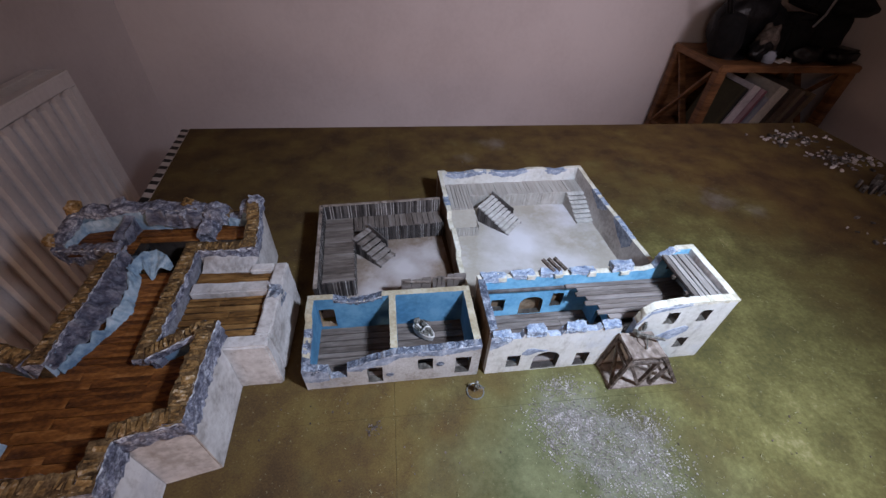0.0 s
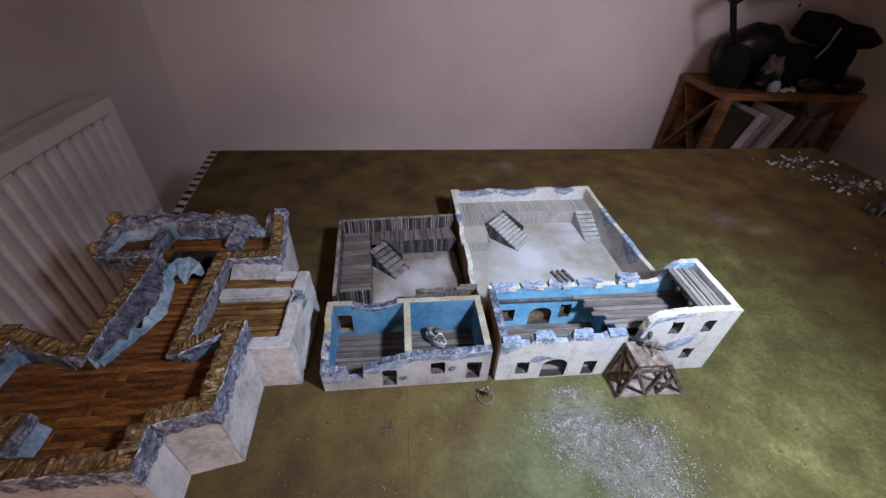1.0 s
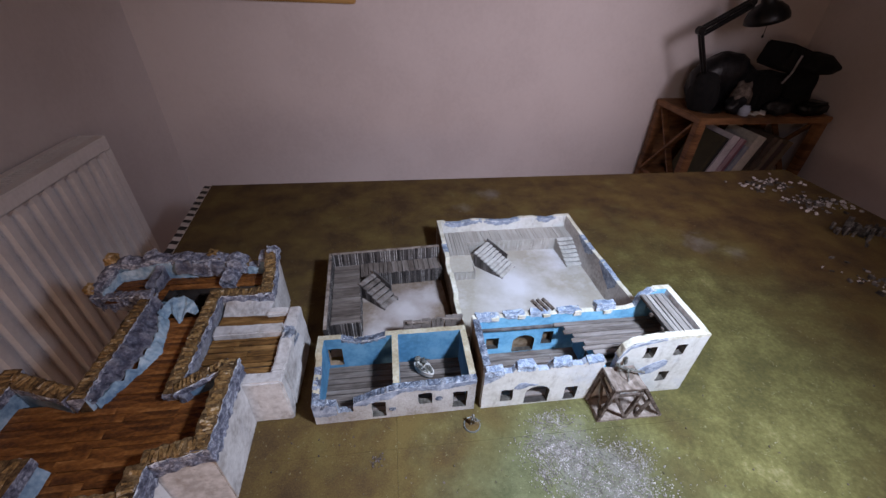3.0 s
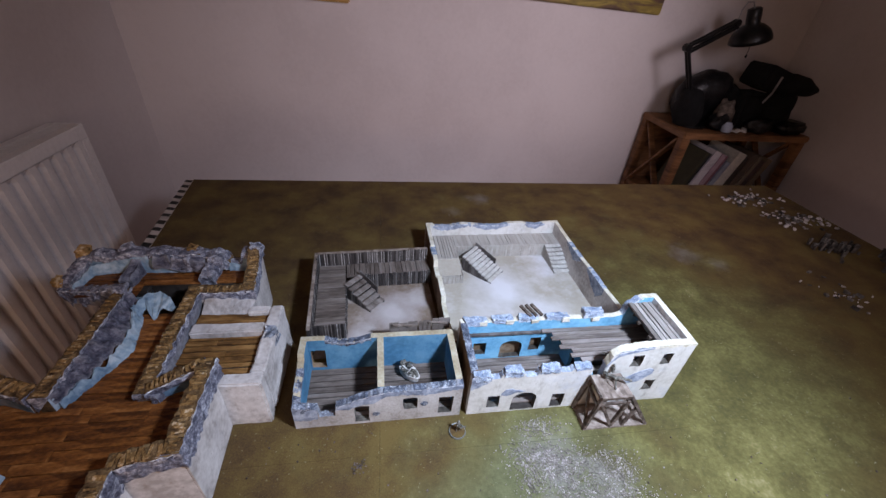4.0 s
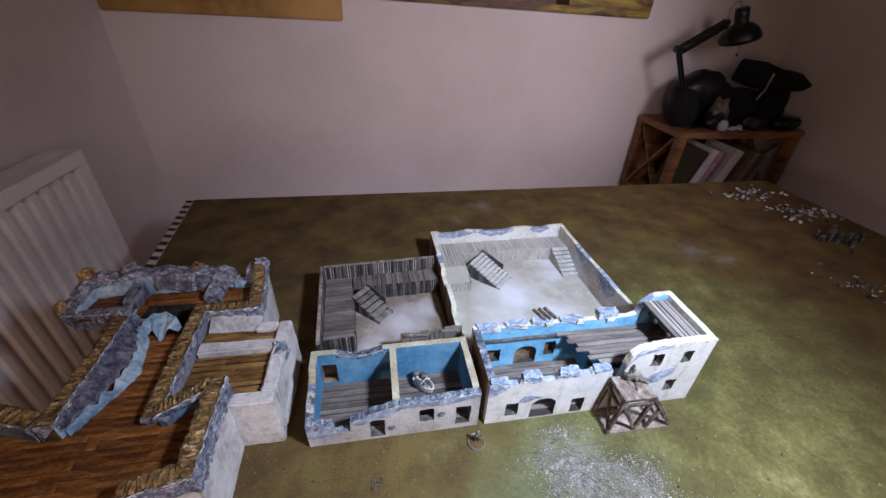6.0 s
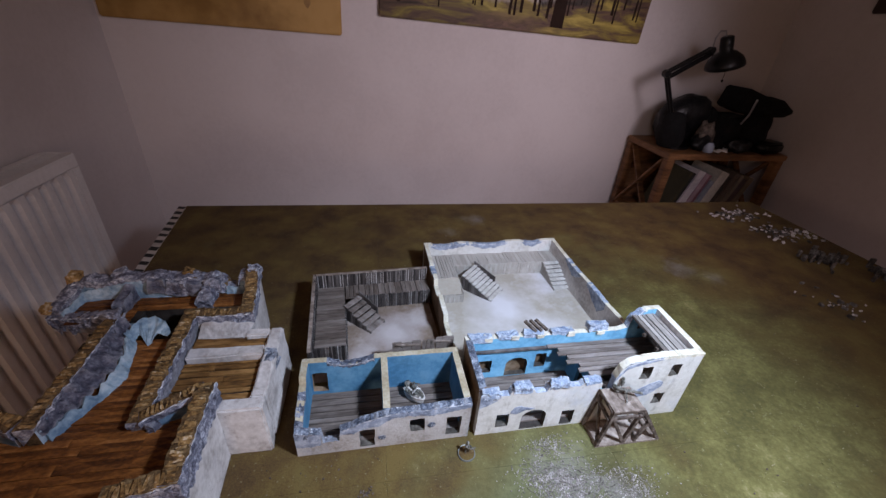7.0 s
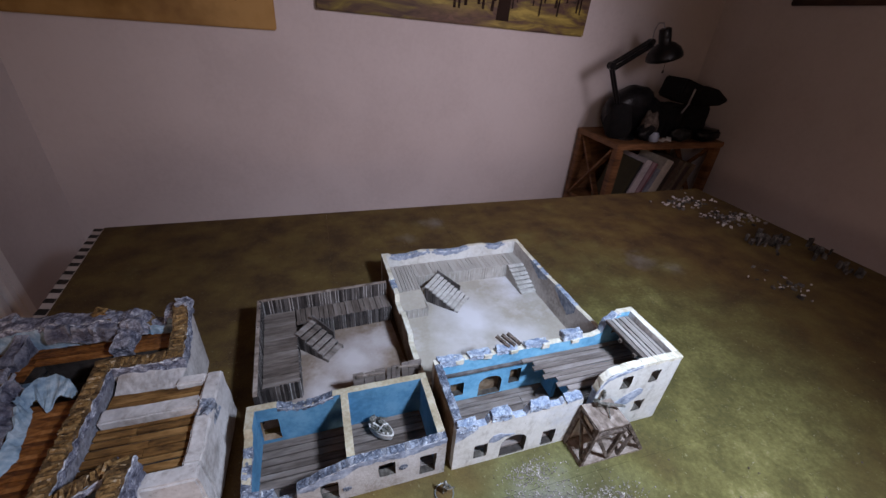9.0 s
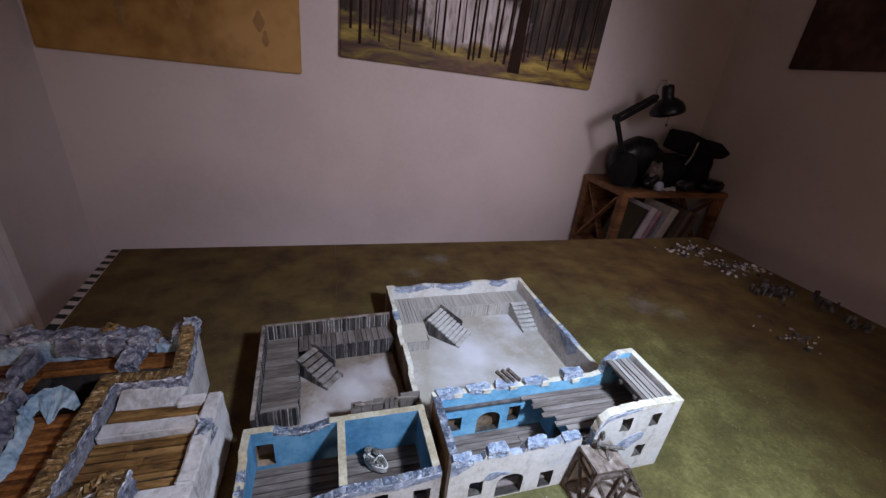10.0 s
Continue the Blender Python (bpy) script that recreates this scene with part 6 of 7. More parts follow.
# ---------------- large ruin ----------------
def build_ruin():
    h = thing("large_ruin", 0, 0, 0, 0, "large model ruin with ochre brick tops and stained plank floors", "model ruin")
    T = 0.17

    bricks = []
    rb = random.Random(77)
    for k in range(8):
        bm = bmesh.new()
        box(bm, -rb.uniform(0.013, 0.02), rb.uniform(0.013, 0.02), -rb.uniform(0.035, 0.08), rb.uniform(0.035, 0.08), -0.02, rb.uniform(0.012, 0.028), 0, 0.009, rb)
        bricks.append(mesh_of("brick", bm, OCHRE))

    def run(p, q, prof, inner=BLUE_PALE, holes=(), deep=0.28, seed=1, outer=PLASTER_WARM, t=T, deep_in=0.2, base=0.0, name="wall", bricked=True):
        bm = bmesh.new()
        rp = ragged(prof, 0.06, 0.03, seed)
        wall(bm, p, q, t, rp, holes, base)
        w = part(name, bm, [outer, inner, OCHRE_BED], h)
        a = (Vector((*q, 0)) - Vector((*p, 0))).normalized()
        s = Vector((-a.y, a.x, 0))
        lip = a * 0.024
        grown = [(0, prof[0][1])] + [(u + 0.024, z) for u, z in prof[1:-1]] + [(prof[-1][0] + 0.048, prof[-1][1])]
        crust(w, Vector((*p, 0)) - lip, Vector((*q, 0)) + lip, t, grown, deep, seed + 0.5, 0.024, deep_in=deep_in, mat=STONE_PITTED, crown=0.012 if bricked else 0.03, wavy=0.3 if bricked else 0.8, top=OCHRE_BED if bricked else None)
        if not bricked:
            return
        rr = random.Random(int(seed * 10))
        length = (Vector((*q, 0)) - Vector((*p, 0))).length
        n = max(2, int(length / 0.048))
        lanes = max(1, round(t / 0.19))
        for i in range(n):
            u = (i + 0.5) * length / n
            z = None
            for (s0, z0), (s1, z1) in zip(prof, prof[1:]):
                if s0 <= u <= s1 and s1 > s0:
                    z = z0 + (z1 - z0) * (u - s0) / (s1 - s0)
            if z is None or any(min(x for x, _ in hh) < u < max(x for x, _ in hh) and max(v for _, v in hh) > z for hh in holes):
                continue
            for row in range(lanes):
                c = Vector((*p, 0)) + a * u + s * ((row + 0.5) * t / lanes + rr.uniform(-0.014, 0.014)) + Vector((0, 0, z + rr.uniform(-0.006, 0.008)))
                if rr.random() < 0.14:
                    continue
                ob = new("brick", bricks[rr.randrange(len(bricks))])
                ob.parent = w
                ob.matrix_basis = Matrix.Translation(c * D) @ Matrix.Rotation(math.atan2(a.y, a.x) + rr.uniform(-0.3, 0.3), 4, "Z") @ Matrix.Diagonal((1, min(t / lanes, 0.2) / 0.17, 1, 1))

    Z, F = 1.25, 0.9
    # main room: front, step and right wall
    run((-5.2, -1.52), (-1.61, -1.5), [(0, Z - 0.06), (1.5, Z), (3.59, Z)], seed=71)
    run((-1.44, -1.5), (-1.47, -1.06), [(0, Z), (0.44, Z)], seed=72, deep=0.34)
    run((-1.5, -1.06), (-0.885, -0.935), [(0, Z), (0.62, Z + 0.01)], seed=73, deep=0.27)
    run((-0.87, -0.93), (-0.92, 0.33), [(0, Z + 0.02), (0.6, Z + 0.03), (1.1, Z + 0.02), (1.26, Z - 0.02)], seed=74, deep=0.36)
    # stub between the main room and the passage, and the passage wall next to the white rooms
    run((-1.09, 0.36), (-1.7, 0.12), [(0, Z - 0.02), (0.3, 1.17), (0.66, 1.08)], seed=75, t=0.15, deep=0.07, deep_in=0.12)
    run((-1.64, 0.0), (-1.71, 2.03), [(0, 1.06), (0.9, 1.09), (2.03, 1.1)], seed=76, t=0.17, deep=0.12, deep_in=0.1, inner=BROWN_WASH, outer=STONE_DARK)
    # back wing: front, right side with a tall broken end, rear
    run((-1.7, 1.86), (-0.86, 1.86), [(0, 1.1), (0.4, 1.09), (0.84, 1.12)], seed=77, t=0.17, deep=0.16)
    run((-0.86, 1.88), (-0.94, 2.86), [(0, 1.12), (0.3, 1.14), (0.62, 1.2), (0.78, 1.33), (0.9, 1.36), (0.98, 1.33)], seed=78, t=0.17, deep=0.25)
    run((-1.12, 2.94), (-3.9, 2.96), [(0, 1.3), (0.12, 1.26), (0.18, 1.02), (0.34, 1.0), (0.42, 1.15), (0.58, 1.24), (0.75, 1.19), (0.95, 1.28), (1.2, 1.23), (1.5, 1.3), (1.75, 1.25), (2.0, 1.29), (2.25, 1.2), (2.5, 1.26), (2.78, 1.18)], seed=79, t=0.22, deep=0.2, deep_in=0.14, bricked=False)
    run((-3.92, 2.9), (-4.02, 2.3), [(0, 1.2), (0.3, 1.12), (0.62, 1.02)], seed=80, t=0.18, deep=0.2, deep_in=0.1, base=0.62, bricked=False)
    run((-4.0, 2.22), (-2.95, 1.98), [(0, 0.92), (0.3, 0.94), (0.7, 1.02), (1.07, 1.12)], seed=81, t=0.14, deep=0.26, base=0.66, bricked=False)

    def rubble(name, x0, x1, y0, y1, z0, z1, mat, seed, lean=0.0):
        """A short broken lump of walling with uneven faces."""
        b = bmesh.new()
        box(b, x0, x1, y0, y1, z0, z1)
        bmesh.ops.subdivide_edges(b, edges=b.edges[:], cuts=5, use_grid_fill=True)
        c = Vector(((x0 + x1) / 2, (y0 + y1) / 2, 0))
        for v in b.verts:
            k = (v.co.z - z0) / (z1 - z0)
            v.co.x = c.x + (v.co.x - c.x) * (1 - 0.22 * k)
            v.co.z += lean * (v.co.y - y0) * k
            v.co += 0.05 * noise.noise_vector(v.co * 5 + Vector((seed, 0, 0))) + 0.022 * noise.noise_vector(v.co * 17 + Vector((0, seed, 0)))
        return part(name, b, mat, h)

    # broken cross walls of the back room, and the pier at the end of the stub
    rubble("stone_pier", -3.12, -2.9, 2.26, 2.76, F - 0.02, 1.04, STONE_DARK, 3, 0.3)
    rubble("stone_pier", -1.86, -1.62, 2.3, 2.76, F - 0.02, 1.06, STONE_PITTED, 7, 0.3)
    rubble("stone_pier", -1.64, -1.5, -0.06, 0.12, F - 0.02, 1.04, STONE_DARK, 9)
    # fallen masonry against the rear wall
    for k, (x, z, w) in enumerate(((-2.55, 1.18, 0.16), (-2.25, 1.13, 0.18), (-1.98, 1.1, 0.17), (-1.68, 1.14, 0.15))):
        rubble("fallen_masonry", x - w, x + w, 2.62, 2.78, z - 0.16, z + 0.1, STONE_PITTED if k % 2 else STONE_DARK, 20 + k)
    for k, (x, y, z) in enumerate(((-3.86, 2.86, 1.26), (-3.2, 2.9, 1.28), (-2.1, 2.88, 1.27), (-1.0, 2.78, 1.35), (-4.0, 2.34, 1.02), (-2.8, 1.84, 1.2))):
        rubble("fallen_masonry", x - 0.1, x + 0.1, y - 0.08, y + 0.08, z - 0.06, z + 0.06, OCHRE if k % 2 == 0 else STONE_PITTED, 50 + k)
    # passage, outer side
    run((-2.87, 1.92), (-2.83, -0.08), [(0, 1.18), (0.3, 1.22), (0.9, 1.2), (1.5, 1.21), (2.0, 1.2)], seed=82, t=0.15, deep=0.3, deep_in=0.06)

    def sheet(name, top, low, mat, seed, jag_top=0.03, jag_low=0.05, rough=0.02, thick=0.035, rows=6):
        """A thin uneven sheet between an upper and a lower line of points, with torn edges."""
        def along(line, f):
            f *= len(line) - 1
            i = min(int(f), len(line) - 2)
            return Vector(line[i]).lerp(Vector(line[i + 1]), f - i)
        length = sum((Vector(a) - Vector(b)).length for a, b in zip(top, top[1:]))
        n = max(6, int(length / 0.035))
        b = bmesh.new()
        front, rear = [], []
        for i in range(n + 1):
            f = i / n
            p, q = along(top, f), along(low, f)
            p.z += jag_top * (noise.noise(Vector((f * length * 9, seed, 1))) + 0.25 * noise.noise(Vector((f * length * 25, seed, 2))))
            q.z += jag_low * (noise.noise(Vector((f * length * 7, seed, 3))) + 0.3 * noise.noise(Vector((f * length * 20, seed, 4))))
            t0 = along(top, min(1, f + 0.02)) - along(top, max(0, f - 0.02))
            nrm = t0.cross(q - p).normalized()
            cf, cr = [], []
            for k in range(rows + 1):
                v = p.lerp(q, k / rows)
                w = rough * (noise.noise(v * 7 + Vector((seed, 0, 0))) + 0.6 * noise.noise(v * 21))
                cf.append(b.verts.new(v + nrm * w))
                cr.append(b.verts.new(v + nrm * (w + thick)))
            front.append(cf)
            rear.append(cr)
        for i in range(n):
            for k in range(rows):
                b.faces.new((front[i][k], front[i + 1][k], front[i + 1][k + 1], front[i][k + 1]))
                b.faces.new((rear[i][k + 1], rear[i + 1][k + 1], rear[i + 1][k], rear[i][k]))
            b.faces.new((front[i + 1][0], front[i][0], rear[i][0], rear[i + 1][0]))
            b.faces.new((front[i][rows], front[i + 1][rows], rear[i + 1][rows], rear[i][rows]))
        for i in (0, n):
            for k in range(rows):
                b.faces.new((front[i][k], front[i][k + 1], rear[i][k + 1], rear[i][k]))
        bmesh.ops.recalc_face_normals(b, faces=b.faces[:])
        part(name, b, mat, h)

    # sloping broken face of the passage wall, with torn blue plaster at its foot
    sheet("broken_face", [(-2.69, -0.06, 1.19), (-2.7, 0.6, 1.2), (-2.72, 1.2, 1.19), (-2.73, 1.88, 1.19)], [(-2.66, -0.04, 1.0), (-2.5, 0.5, 0.98), (-2.42, 1.0, 0.99), (-2.58, 1.8, 1.02)], STONE_DARK, 3, 0.02, 0.06, 0.05, rows=8)
    sheet("torn_plaster", [(-2.64, -0.02, 1.0), (-2.57, 0.2, 1.02), (-2.45, 0.5, 1.0), (-2.4, 0.9, 1.0), (-2.44, 1.3, 1.04), (-2.52, 1.6, 1.1)],
          [(-2.62, -0.04, F - 0.02), (-2.53, 0.16, F - 0.02), (-2.36, 0.5, F - 0.01), (-2.24, 0.84, F), (-2.34, 1.2, F), (-2.42, 1.52, F)], BLUE_PALE, 8, 0.09, 0.05, 0.02)
    sheet("torn_plaster", [(-2.56, 1.55, 1.1), (-2.47, 1.82, 1.12), (-2.28, 1.9, 1.12), (-2.1, 1.78, 1.1), (-1.98, 1.62, 1.02)],
          [(-2.45, 1.45, 0.9), (-2.42, 1.64, 1.01), (-2.25, 1.44, 0.93), (-2.16, 1.62, 1.0), (-2.02, 1.56, 0.98)], BLUE_PALE, 11, 0.04, 0.08, 0.02, 0.02)
    # pale blue plaster left on the rear wall
    sheet("torn_plaster", [(-3.76, 2.2, 1.0), (-3.72, 2.66, 1.08), (-3.45, 2.71, 1.12), (-3.1, 2.71, 1.2), (-2.85, 2.71, 1.24), (-2.5, 2.7, 1.06), (-2.14, 2.68, F + 0.01)],
          [(-3.74, 2.18, F), (-3.7, 2.62, F), (-3.45, 2.67, F), (-3.1, 2.67, F), (-2.85, 2.67, F), (-2.5, 2.66, F), (-2.12, 2.66, F - 0.01)], BLUE_PALE, 14, 0.05, 0.005, 0.015, 0.02)
    sheet("torn_plaster", [(-1.5, 2.7, 1.04), (-1.3, 2.7, 1.06), (-1.14, 2.7, 1.02)], [(-1.5, 2.68, F), (-1.3, 2.68, F), (-1.14, 2.68, F)], BLUE_PALE, 15, 0.05, 0.005, 0.02, 0.02)
    # side room: rear and left wall, and the broad block at the front
    run((-2.86, 0.08), (-3.7, 0.36), [(0, 1.2), (0.4, 1.22), (0.88, 1.25)], seed=83, t=0.17, deep=0.3, deep_in=0.13)
    run((-3.88, 0.4), (-3.86, -1.36), [(0, 1.25), (0.8, 1.24), (1.76, 1.24)], seed=84, t=0.2, deep=0.3, deep_in=0.14)
    run((-3.66, -1.36), (-2.75, -1.36), [(0, Z - 0.03), (0.91, Z)], seed=85, t=0.5, deep=0.16, deep_in=0.14)
    sheet("torn_plaster", [(-2.74, -1.34, 1.12), (-2.74, -1.1, 1.14), (-2.74, -0.87, 1.12)], [(-2.7, -1.34, F - 0.01), (-2.7, -1.1, F - 0.01), (-2.68, -0.86, F + 0.03)], BLUE_PALE, 19, 0.02, 0.01, 0.01, 0.02)
    # floors
    planks(h, -3.66, -1.61, -1.36, 0.06, F, 13, PLANK_WARM, seed=91, cut=1.0, gap=0.006)
    planks(h, -1.61, -1.03, -0.9, 0.22, F, 10, PLANK_WARM, seed=95, gap=0.006)
    planks(h, -2.56, -1.8, 0.06, 1.6, F, 14, PLANK_WARM, seed=92, cut=0.0, gap=0.006)
    planks(h, -3.76, -1.05, 2.36, 2.72, F, 4, PLANK_WARM, seed=93, cut=1.0, gap=0.006)
    planks(h, -3.72, -2.8, 2.08, 2.36, F, 3, PLANK_WARM, seed=99, gap=0.006)
    for x0, x1, y0, y1, z0, zt in ((-3.66, -1.61, -1.36, 0.1, 0.0, F - 0.04), (-1.608, -1.0, -0.88, 0.26, 0.0, F - 0.04), (-2.7, -1.76, 0.102, 1.6, 0.0, F - 0.04), (-2.7, -1.76, 1.602, 2.36, 0.0, 0.45),
                                   (-3.8, -2.702, 2.16, 2.72, 0.78, F - 0.04), (-2.7, -1.05, 2.362, 2.72, 0.0, F - 0.04), (-1.7, -1.05, 2.04, 2.36, 0.0, F - 0.03)):
        bm = bmesh.new()
        box(bm, x0, x1, y0, y1, z0, zt)
        part("base_slab", bm, GAP, h)
    # white annexe with two shallow rooms
    x0, x1, y0, y1, zt = -1.66, -0.37, 0.15, 1.72, 0.9
    bm = bmesh.new()

    def batter(a, b, c, d, e0=0.0, e1=0.0):
        """A wall block whose outer foot spreads by e0 (front) and e1 (side)."""
        vs = box(bm, a, b, c, d, 0, zt, 0)
        for v in vs[:4]:
            if v.co.y < c + 0.001:
                v.co.y -= e0
            if v.co.x > b - 0.001:
                v.co.x += e1
        bmesh.ops.bevel(bm, geom=bm.edges[:], offset=0.025, segments=2, affect="EDGES")
        bmesh.ops.subdivide_edges(bm, edges=[e for e in bm.edges if e.calc_length() > 0.3], cuts=7, use_grid_fill=True)
        for v in bm.verts:
            v.co += 0.016 * noise.noise_vector(v.co * 4.0)
    batter(-0.94, x1, y0, y0 + 0.2, 0.02, 0.02)
    part("annexe_front", bm, PLASTER_WARM, h, "thick white plaster wall")
    bm = bmesh.new()
    batter(x1 - 0.2, x1, y0 + 0.2, y1, 0, 0.03)
    part("annexe_side", bm, PLASTER_WARM, h)
    bm = bmesh.new()
    batter(-0.92, x1 - 0.2, 1.56, y1)
    part("annexe_back", bm, PLASTER_WARM, h)
    bm = bmesh.new()
    batter(x0, x1 - 0.2, 1.14, 1.35)
    part("annexe_partition", bm, PLASTER_WARM, h)
    sheet("sloping_plaster", [(-1.62, 1.87, 0.99), (-1.2, 1.86, 0.97), (-0.84, 1.84, 0.92)], [(-1.64, 1.62, 0.83), (-1.2, 1.6, 0.83), (-0.9, 1.58, 0.85)], PLASTER_WARM, 31, 0.02, 0.01, 0.015, 0.03)
    rubble("broken_masonry", x1 - 0.2, x1 + 0.01, 0.96, 1.22, zt - 0.18, zt + 0.015, STONE, 44)
    planks(h, x0, x1 - 0.2, 0.35, 1.14, 0.79, 8, PLANK_GOLD, seed=97, gap=0.026, cut=1.0)
    planks(h, x0, x1 - 0.2, 1.35, 1.64, 0.82, 2, PLANK_GOLD, seed=98)
    bm = bmesh.new()
    box(bm, x0, x1 - 0.2, 0.35, 1.56, 0.0, 0.75)
    part("base_slab", bm, GAP, h)


build_ruin()


# ---------------- timber platform ----------------
def build_platform():
    h = thing("timber_platform", 4.86, -0.19, 0, 0, "small brown timber lookout platform with braced legs", "model platform")
    bm = bmesh.new()
    box(bm, -0.52, 0.55, -0.21, 0.2, 0.0, 0.03)
    part("base_plate", bm, TIMBER_PALE, h, "pale dusty base plate")

    def bar(name, p, q, w=0.045, t=0.045):
        b = bmesh.new()
        beam(b, p, q, w, t)
        part(name, b, TIMBER, h)
    f, r = -0.19, 0.18
    bar("leg", (-0.51, f, 0.03), (-0.43, f, 0.8), 0.055)
    bar("leg", (-0.53, r, 0.03), (-0.43, r, 0.8), 0.055)
    bar("leg", (-0.02, r, 0.03), (0.03, r, 0.8), 0.055)
    bar("brace", (-0.39, f, 0.62), (-0.07, f, 0.04), 0.04)
    bar("brace", (0.02, f, 0.68), (-0.06, f + 0.01, 0.04), 0.05)
    bar("brace", (0.22, f, 0.46), (0.12, f, 0.04), 0.04)
    for y in (f, r):
        bar("rail", (-0.45, y, 0.775), (0.04, y, 0.775), 0.05)
        bar("rail", (-0.43, y, 0.64), (0.05, y, 0.64), 0.035)
        bar("stringer", (0.04, y, 0.78), (0.53, y, 0.03), 0.05)
    bar("rail", (-0.44, f, 0.775), (-0.43, r, 0.775), 0.055)
    bar("rail", (-0.46, f, 0.6), (-0.45, r, 0.64), 0.045)
    bar("brace", (-0.5, f + 0.03, 0.1), (-0.44, r - 0.03, 0.7), 0.035)
    for z in (0.2, 0.42):
        x = 0.04 + (0.78 - z) * 0.65
        bar("tread", (x, f, z), (x, r, z), 0.05, 0.03)
    for k in range(6):
        b = bmesh.new()
        x = -0.455 + k * 0.081
        r = random.Random(k)
        box(b, x, x + 0.079, -0.22, 0.19, 0.8, 0.82, 0, 0.004, r)
        part("deck_board", b, TIMBER_PALE, h)


build_platform()


# ---------------- painted miniatures ----------------
bm = bmesh.new()
lathe(bm, [(0.128, 0.0), (0.13, 0.014), (0.125, 0.028), (0.116, 0.024)], 28)
lathe(bm, [(0.1155, 0.012), (0.113, 0.027), (0.02, 0.029)], 28, mat=2)
for c, rr in (((0.0, 0.0, 0.16), (0.035, 0.028, 0.07)), ((0.0, 0.005, 0.25), (0.024, 0.026, 0.028)), ((-0.02, 0, 0.07), (0.016, 0.02, 0.06)), ((0.025, 0.01, 0.07), (0.016, 0.02, 0.06))):
    blob(bm, c, rr, 2, 0.2, 1)
tube(bm, [(-0.03, -0.02, 0.2), (0.03, -0.05, 0.18), (0.1, -0.06, 0.22)], 0.01, 6, 1)
tube(bm, [(0.03, 0.0, 0.2), (0.06, -0.04, 0.17)], 0.012, 6, 1)
solo("miniature_figure", bm, [CLEAR_RIM, DRAB, GROUND], "drab painted miniature figure on a round base", "miniature", (2.375, -0.25, 0.0))

bm = bmesh.new()
lathe(bm, [(0.1, 0.0), (0.1, 0.012), (0.08, 0.016)], 18, (0, 0, 0), 1)
for a in (0.4, 2.5, 4.4):
    tube(bm, [(0, 0, 0.1), (0.14 * math.cos(a), 0.14 * math.sin(a), 0.02)], 0.01, 5)
tube(bm, [(-0.14, 0.06, 0.13), (0.2, -0.08, 0.13)], 0.02, 6)
blob(bm, (0.0, 0.0, 0.1), (0.035, 0.03, 0.03), 3)
blob(bm, (-0.1, 0.1, 0.07), (0.045, 0.07, 0.04), 4)
blob(bm, (0.03, 0.15, 0.11), (0.03, 0.03, 0.07), 5)
blob(bm, (0.03, 0.16, 0.19), (0.022, 0.022, 0.025), 6)
solo("miniature_gun_team", bm, [DRAB, TIMBER_PALE], "drab miniature gun on a tripod, on the platform deck", "miniature", (4.7, -0.16, 0.822))

bm = bmesh.new()
n = 18
rings = []
for k, (sc, z) in enumerate(((0.7, 0.0), (0.9, 0.05), (1.0, 0.15), (0.9, 0.16), (0.84, 0.135))):
    ring = []
    for i in range(n):
        a = 2 * math.pi * i / n
        x, y = 0.225 * math.cos(a) * sc, 0.112 * math.sin(a) * sc
        x = max(x * (1.05 if x > 0 else 0.95), -0.18 * sc)
        ring.append(bm.verts.new((x, y * (1 - 0.25 * max(0, math.cos(a))), z)))
    rings.append(ring)
for a, b in zip(rings, rings[1:]):
    for i in range(n):
        bm.faces.new((a[i], a[(i + 1) % n], b[(i + 1) % n], b[i]))
bm.faces.new(rings[0][::-1])
bm.faces.new(rings[-1]).material_index = 1
blob(bm, (-0.16, 0.02, 0.19), (0.05, 0.06, 0.05), 1, 0.3, 1)
blob(bm, (-0.03, 0.05, 0.18), (0.06, 0.035, 0.04), 2, 0.3, 1)
blob(bm, (0.08, -0.03, 0.16), (0.07, 0.03, 0.03), 3, 0.3, 1)
blob(bm, (-0.06, 0.07, 0.23), (0.022, 0.022, 0.03), 4, 0.4, 1)
tube(bm, [(-0.18, -0.02, 0.17), (0.02, 0.0, 0.14), (0.16, -0.02, 0.13)], 0.012, 6, 0)
tube(bm, [(-0.2, 0.08, 0.13), (-0.05, 0.12, 0.18), (0.0, 0.16, 0.17)], 0.012, 6, 1)
rb = random.Random(4)
for k in range(12):
    blob(bm, (rb.uniform(-0.15, 0.13), rb.uniform(-0.07, 0.07), rb.uniform(0.14, 0.19)), (rb.uniform(0.012, 0.04), rb.uniform(0.008, 0.018), rb.uniform(0.01, 0.03)), k, 0.7, 0 if k % 4 == 0 else 1, 1)
tube(bm, [(0.02, -0.06, 0.16), (0.06, 0.0, 0.26), (0.1, 0.05, 0.24)], 0.011, 5, 0)
tube(bm, [(-0.1, -0.1, 0.17), (0.02, -0.11, 0.2), (0.12, -0.07, 0.17)], 0.009, 5, 1)
solo("miniature_boat", bm, [BONE, DRAB], "white boat-shaped miniature with grey load on the plank floor", "miniature", (1.7, 0.76, 0.066), -48, smooth=False)


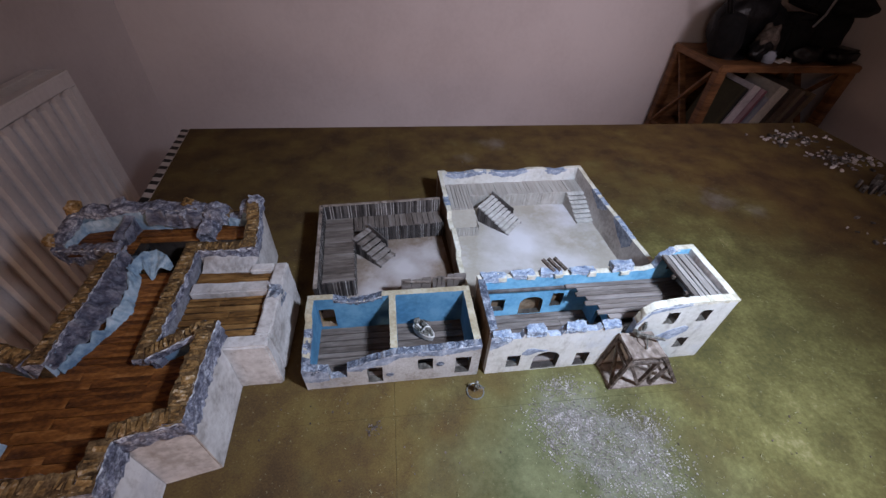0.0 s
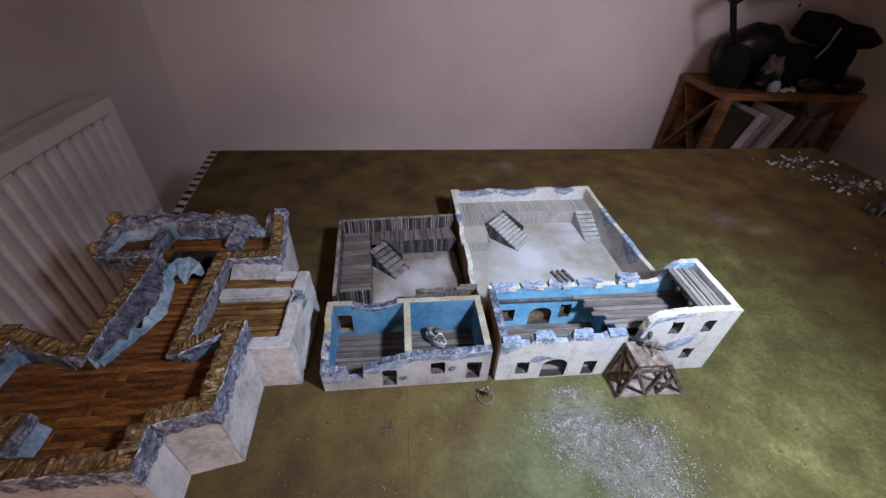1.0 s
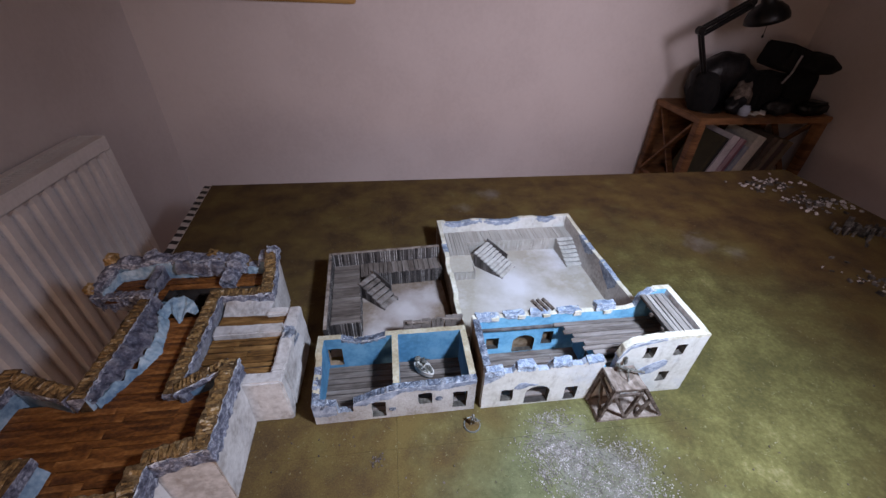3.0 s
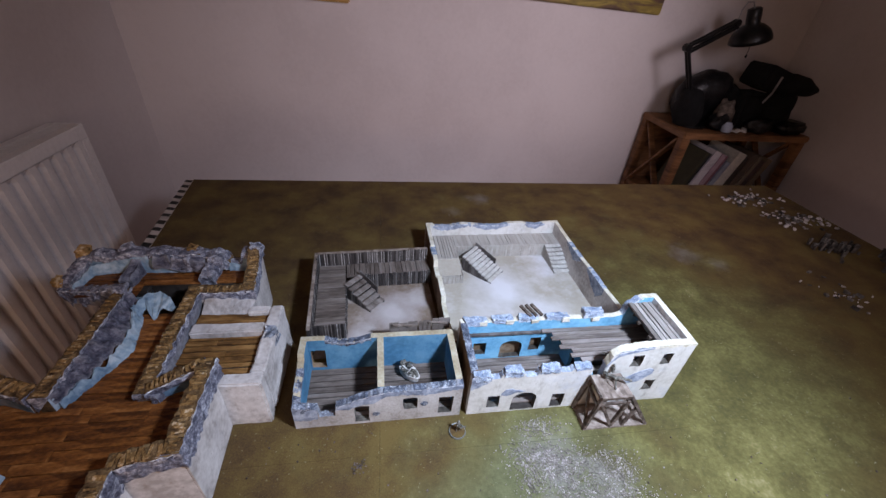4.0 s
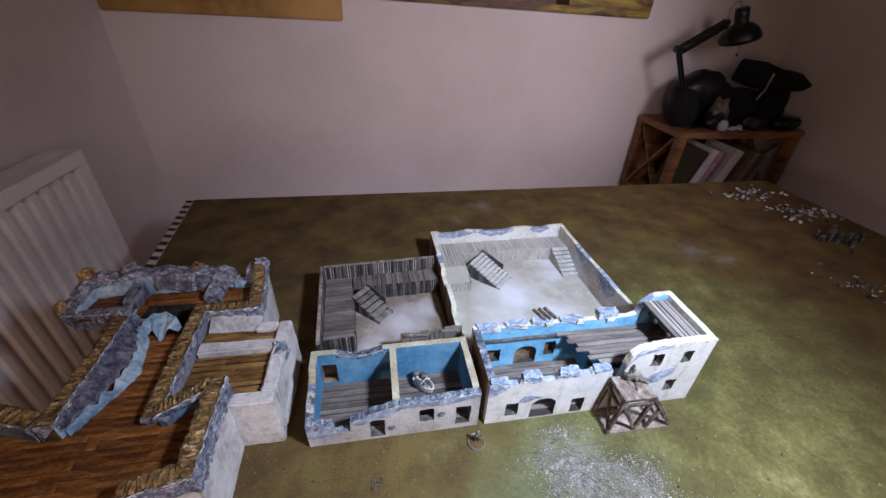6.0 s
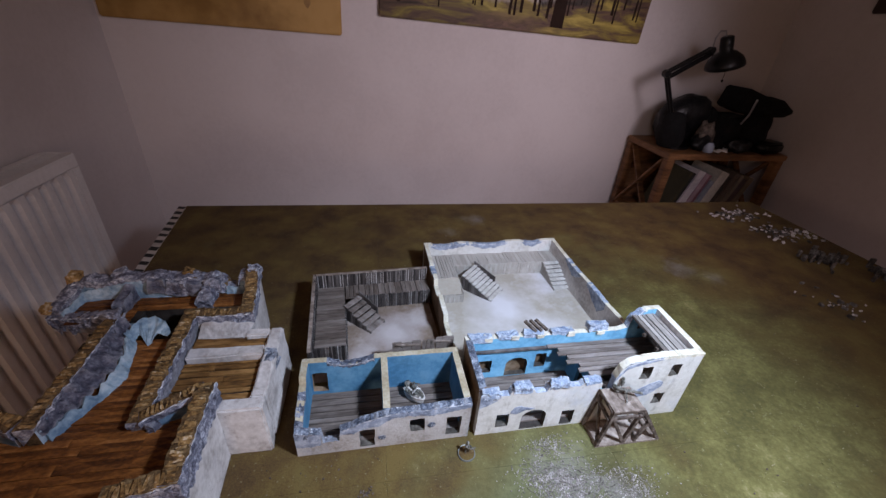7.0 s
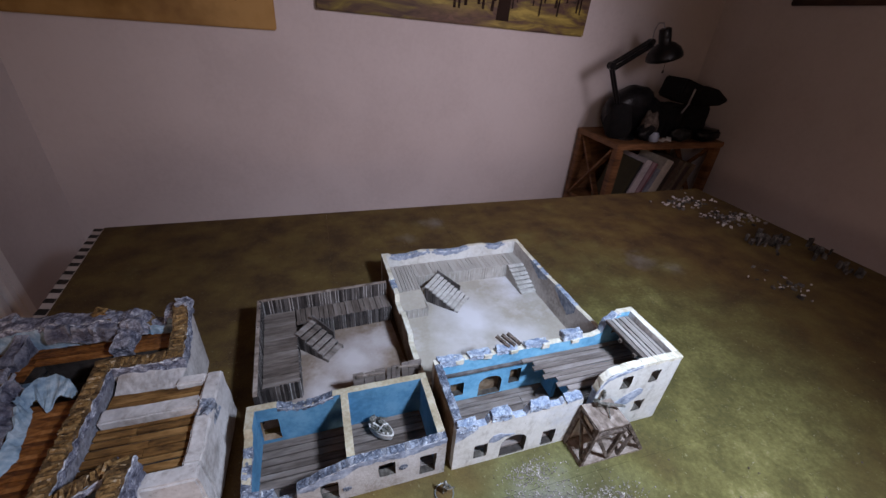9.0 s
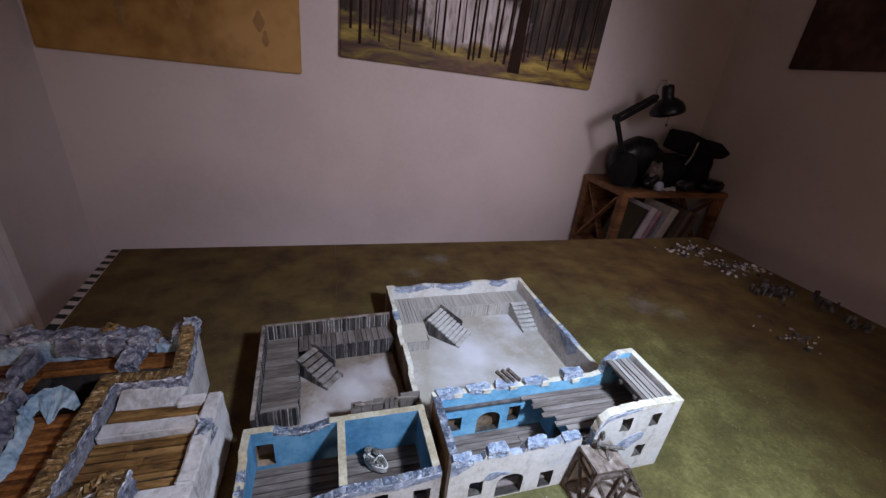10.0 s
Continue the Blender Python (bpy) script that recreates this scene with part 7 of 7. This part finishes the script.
# ---------------- rubble ----------------
def scatter(name, spots, seed, size, label, brick=False, mat=RUBBLE, tall=1.0):
    """Loose stones: spots are (x, y, spread x, spread y, how many)."""
    r = random.Random(seed)
    bm = bmesh.new()
    for cx, cy, sx, sy, n in spots:
        for i in range(n):
            x, y = r.gauss(cx, sx), r.gauss(cy, sy)
            k = size * r.uniform(0.5, 1.4)
            a = r.uniform(0, 6.3)
            lx, ly, lz = (k * 1.6 / tall ** 0.5, k * 0.8 / tall ** 0.5, k * 0.7 * r.uniform(0.6, 1.2) * tall) if brick else (k * r.uniform(0.6, 1.5), k * r.uniform(0.5, 1.1), k * r.uniform(0.4, 0.9))
            ca, sa = math.cos(a), math.sin(a)
            tilt = r.uniform(-0.3, 0.3)
            vs = []
            for z in (0, 1):
                for i2, j2 in ((-1, -1), (1, -1), (1, 1), (-1, 1)):
                    u, v = i2 * lx / 2 * r.uniform(0.85, 1.1), j2 * ly / 2 * r.uniform(0.85, 1.1)
                    vs.append(bm.verts.new((x + u * ca - v * sa, y + u * sa + v * ca, max(0.0, z * lz + tilt * u * 0.6 + 0.001 * z))))
            for f in ((4, 5, 6, 7), (0, 1, 5, 4), (1, 2, 6, 5), (2, 3, 7, 6), (3, 0, 4, 7)):
                bm.faces.new([vs[q] for q in f])
    return solo(name, bm, mat, label, "rubble", kind="stuff")


scatter("rubble_patch", [(3.65, -0.3, 0.22, 0.1, 420), (3.4, -0.75, 0.2, 0.14, 800), (3.8, -0.85, 0.26, 0.15, 950), (3.9, -1.3, 0.26, 0.2, 850), (4.6, -0.95, 0.18, 0.13, 420), (4.5, -1.4, 0.28, 0.24, 800),
                          (4.2, -1.85, 0.35, 0.2, 700), (3.3, -1.1, 0.1, 0.1, 250)], 5, 0.0125, "pale grey gravel rubble strewn over the board")
scatter("gravel_bits", [(0.93, -0.64, 0.05, 0.05, 40), (-0.1, -0.25, 0.3, 0.2, 14), (5.5, 1, 4, 3, 50), (8, -1.2, 1.5, 0.6, 20), (1.5, -0.9, 1.0, 0.4, 22)], 6, 0.016, "few scattered brown grit grains on the board", mat=TIMBER)
BRICK_GREY = node_mat("dusty_pinkish_toy_brick", [(0.1, 0.088, 0.082), (0.38, 0.345, 0.335), (0.68, 0.65, 0.64)], 25, 160, 0.8, 0.3)
SCRAP = node_mat("dark_scrap", [(0.02, 0.017, 0.014), (0.06, 0.052, 0.045), (0.14, 0.13, 0.12)], 40, 200, 0.7, 0.3)
HEAPS = [("brick_heap", (14.0, 7.35, 0.55, 0.24, 50), "heap of pale toy bricks near the board edge"), ("brick_heap", (14.6, 5.85, 0.5, 0.3, 64), "heap of pale toy bricks near the board edge"),
         ("brick_heap", (12.4, 2.4, 0.3, 0.3, 18), "loose heap of small pale bricks")]
for k, (nm, spot, lab) in enumerate(HEAPS):
    scatter(nm, [spot], 30 + k, 0.062 if k < 2 else 0.05, lab, True, BRICK_GREY)
scatter("dark_scrap_heap", [(14.2, 4.25, 0.35, 0.2, 60), (15.1, 3.4, 0.22, 0.2, 20), (14.9, 2.5, 0.15, 0.15, 10)], 44, 0.1, "heap of dark grey scrap pieces near the board edge", True, SCRAP, 2.6)
scatter("dark_scrap_heap", [(14.0, 7.2, 0.5, 0.25, 30), (14.7, 5.9, 0.5, 0.28, 36), (12.4, 2.4, 0.3, 0.3, 16)], 45, 0.075, "dark grey chips among the brick heaps", True, SCRAP)

STRAW = node_mat("dry_straw_flock", [(0.14, 0.13, 0.05), (0.22, 0.2, 0.1), (0.32, 0.3, 0.19)], 60, 300, 0.9, 0.2)
bm = bmesh.new()
r = random.Random(91)
for i in range(260):
    x, y = (r.uniform(0.2, 12.0), r.uniform(-2.6, 0.0)) if i % 2 else (r.gauss(7.2, 1.6), r.gauss(0.6, 1.3))
    if -1.0 < x < 6.2 and -0.1 < y < 4.9:
        continue
    for k in range(r.choice((1, 2, 3))):
        a, n, w = r.uniform(0, 6.28), r.uniform(0.015, 0.05), r.uniform(0.003, 0.007)
        px, py = x + r.gauss(0, 0.02), y + r.gauss(0, 0.02)
        d, q = Vector((math.cos(a), math.sin(a), 0)), Vector((-math.sin(a), math.cos(a), 0))
        c = Vector((px, py, 0.0))
        v = [bm.verts.new(c + q * w), bm.verts.new(c - q * w), bm.verts.new(c + d * n + Vector((0, 0, r.uniform(0.006, 0.03)))), bm.verts.new(c + d * n * 0.3 + Vector((0, 0, 0.012)))]
        bm.faces.new((v[0], v[1], v[2]))
        bm.faces.new((v[0], v[2], v[3]))
        bm.faces.new((v[1], v[3], v[2]))
solo("dry_grass_flecks", bm, STRAW, "pale dry grass flecks scattered over the board", "grass", kind="stuff")
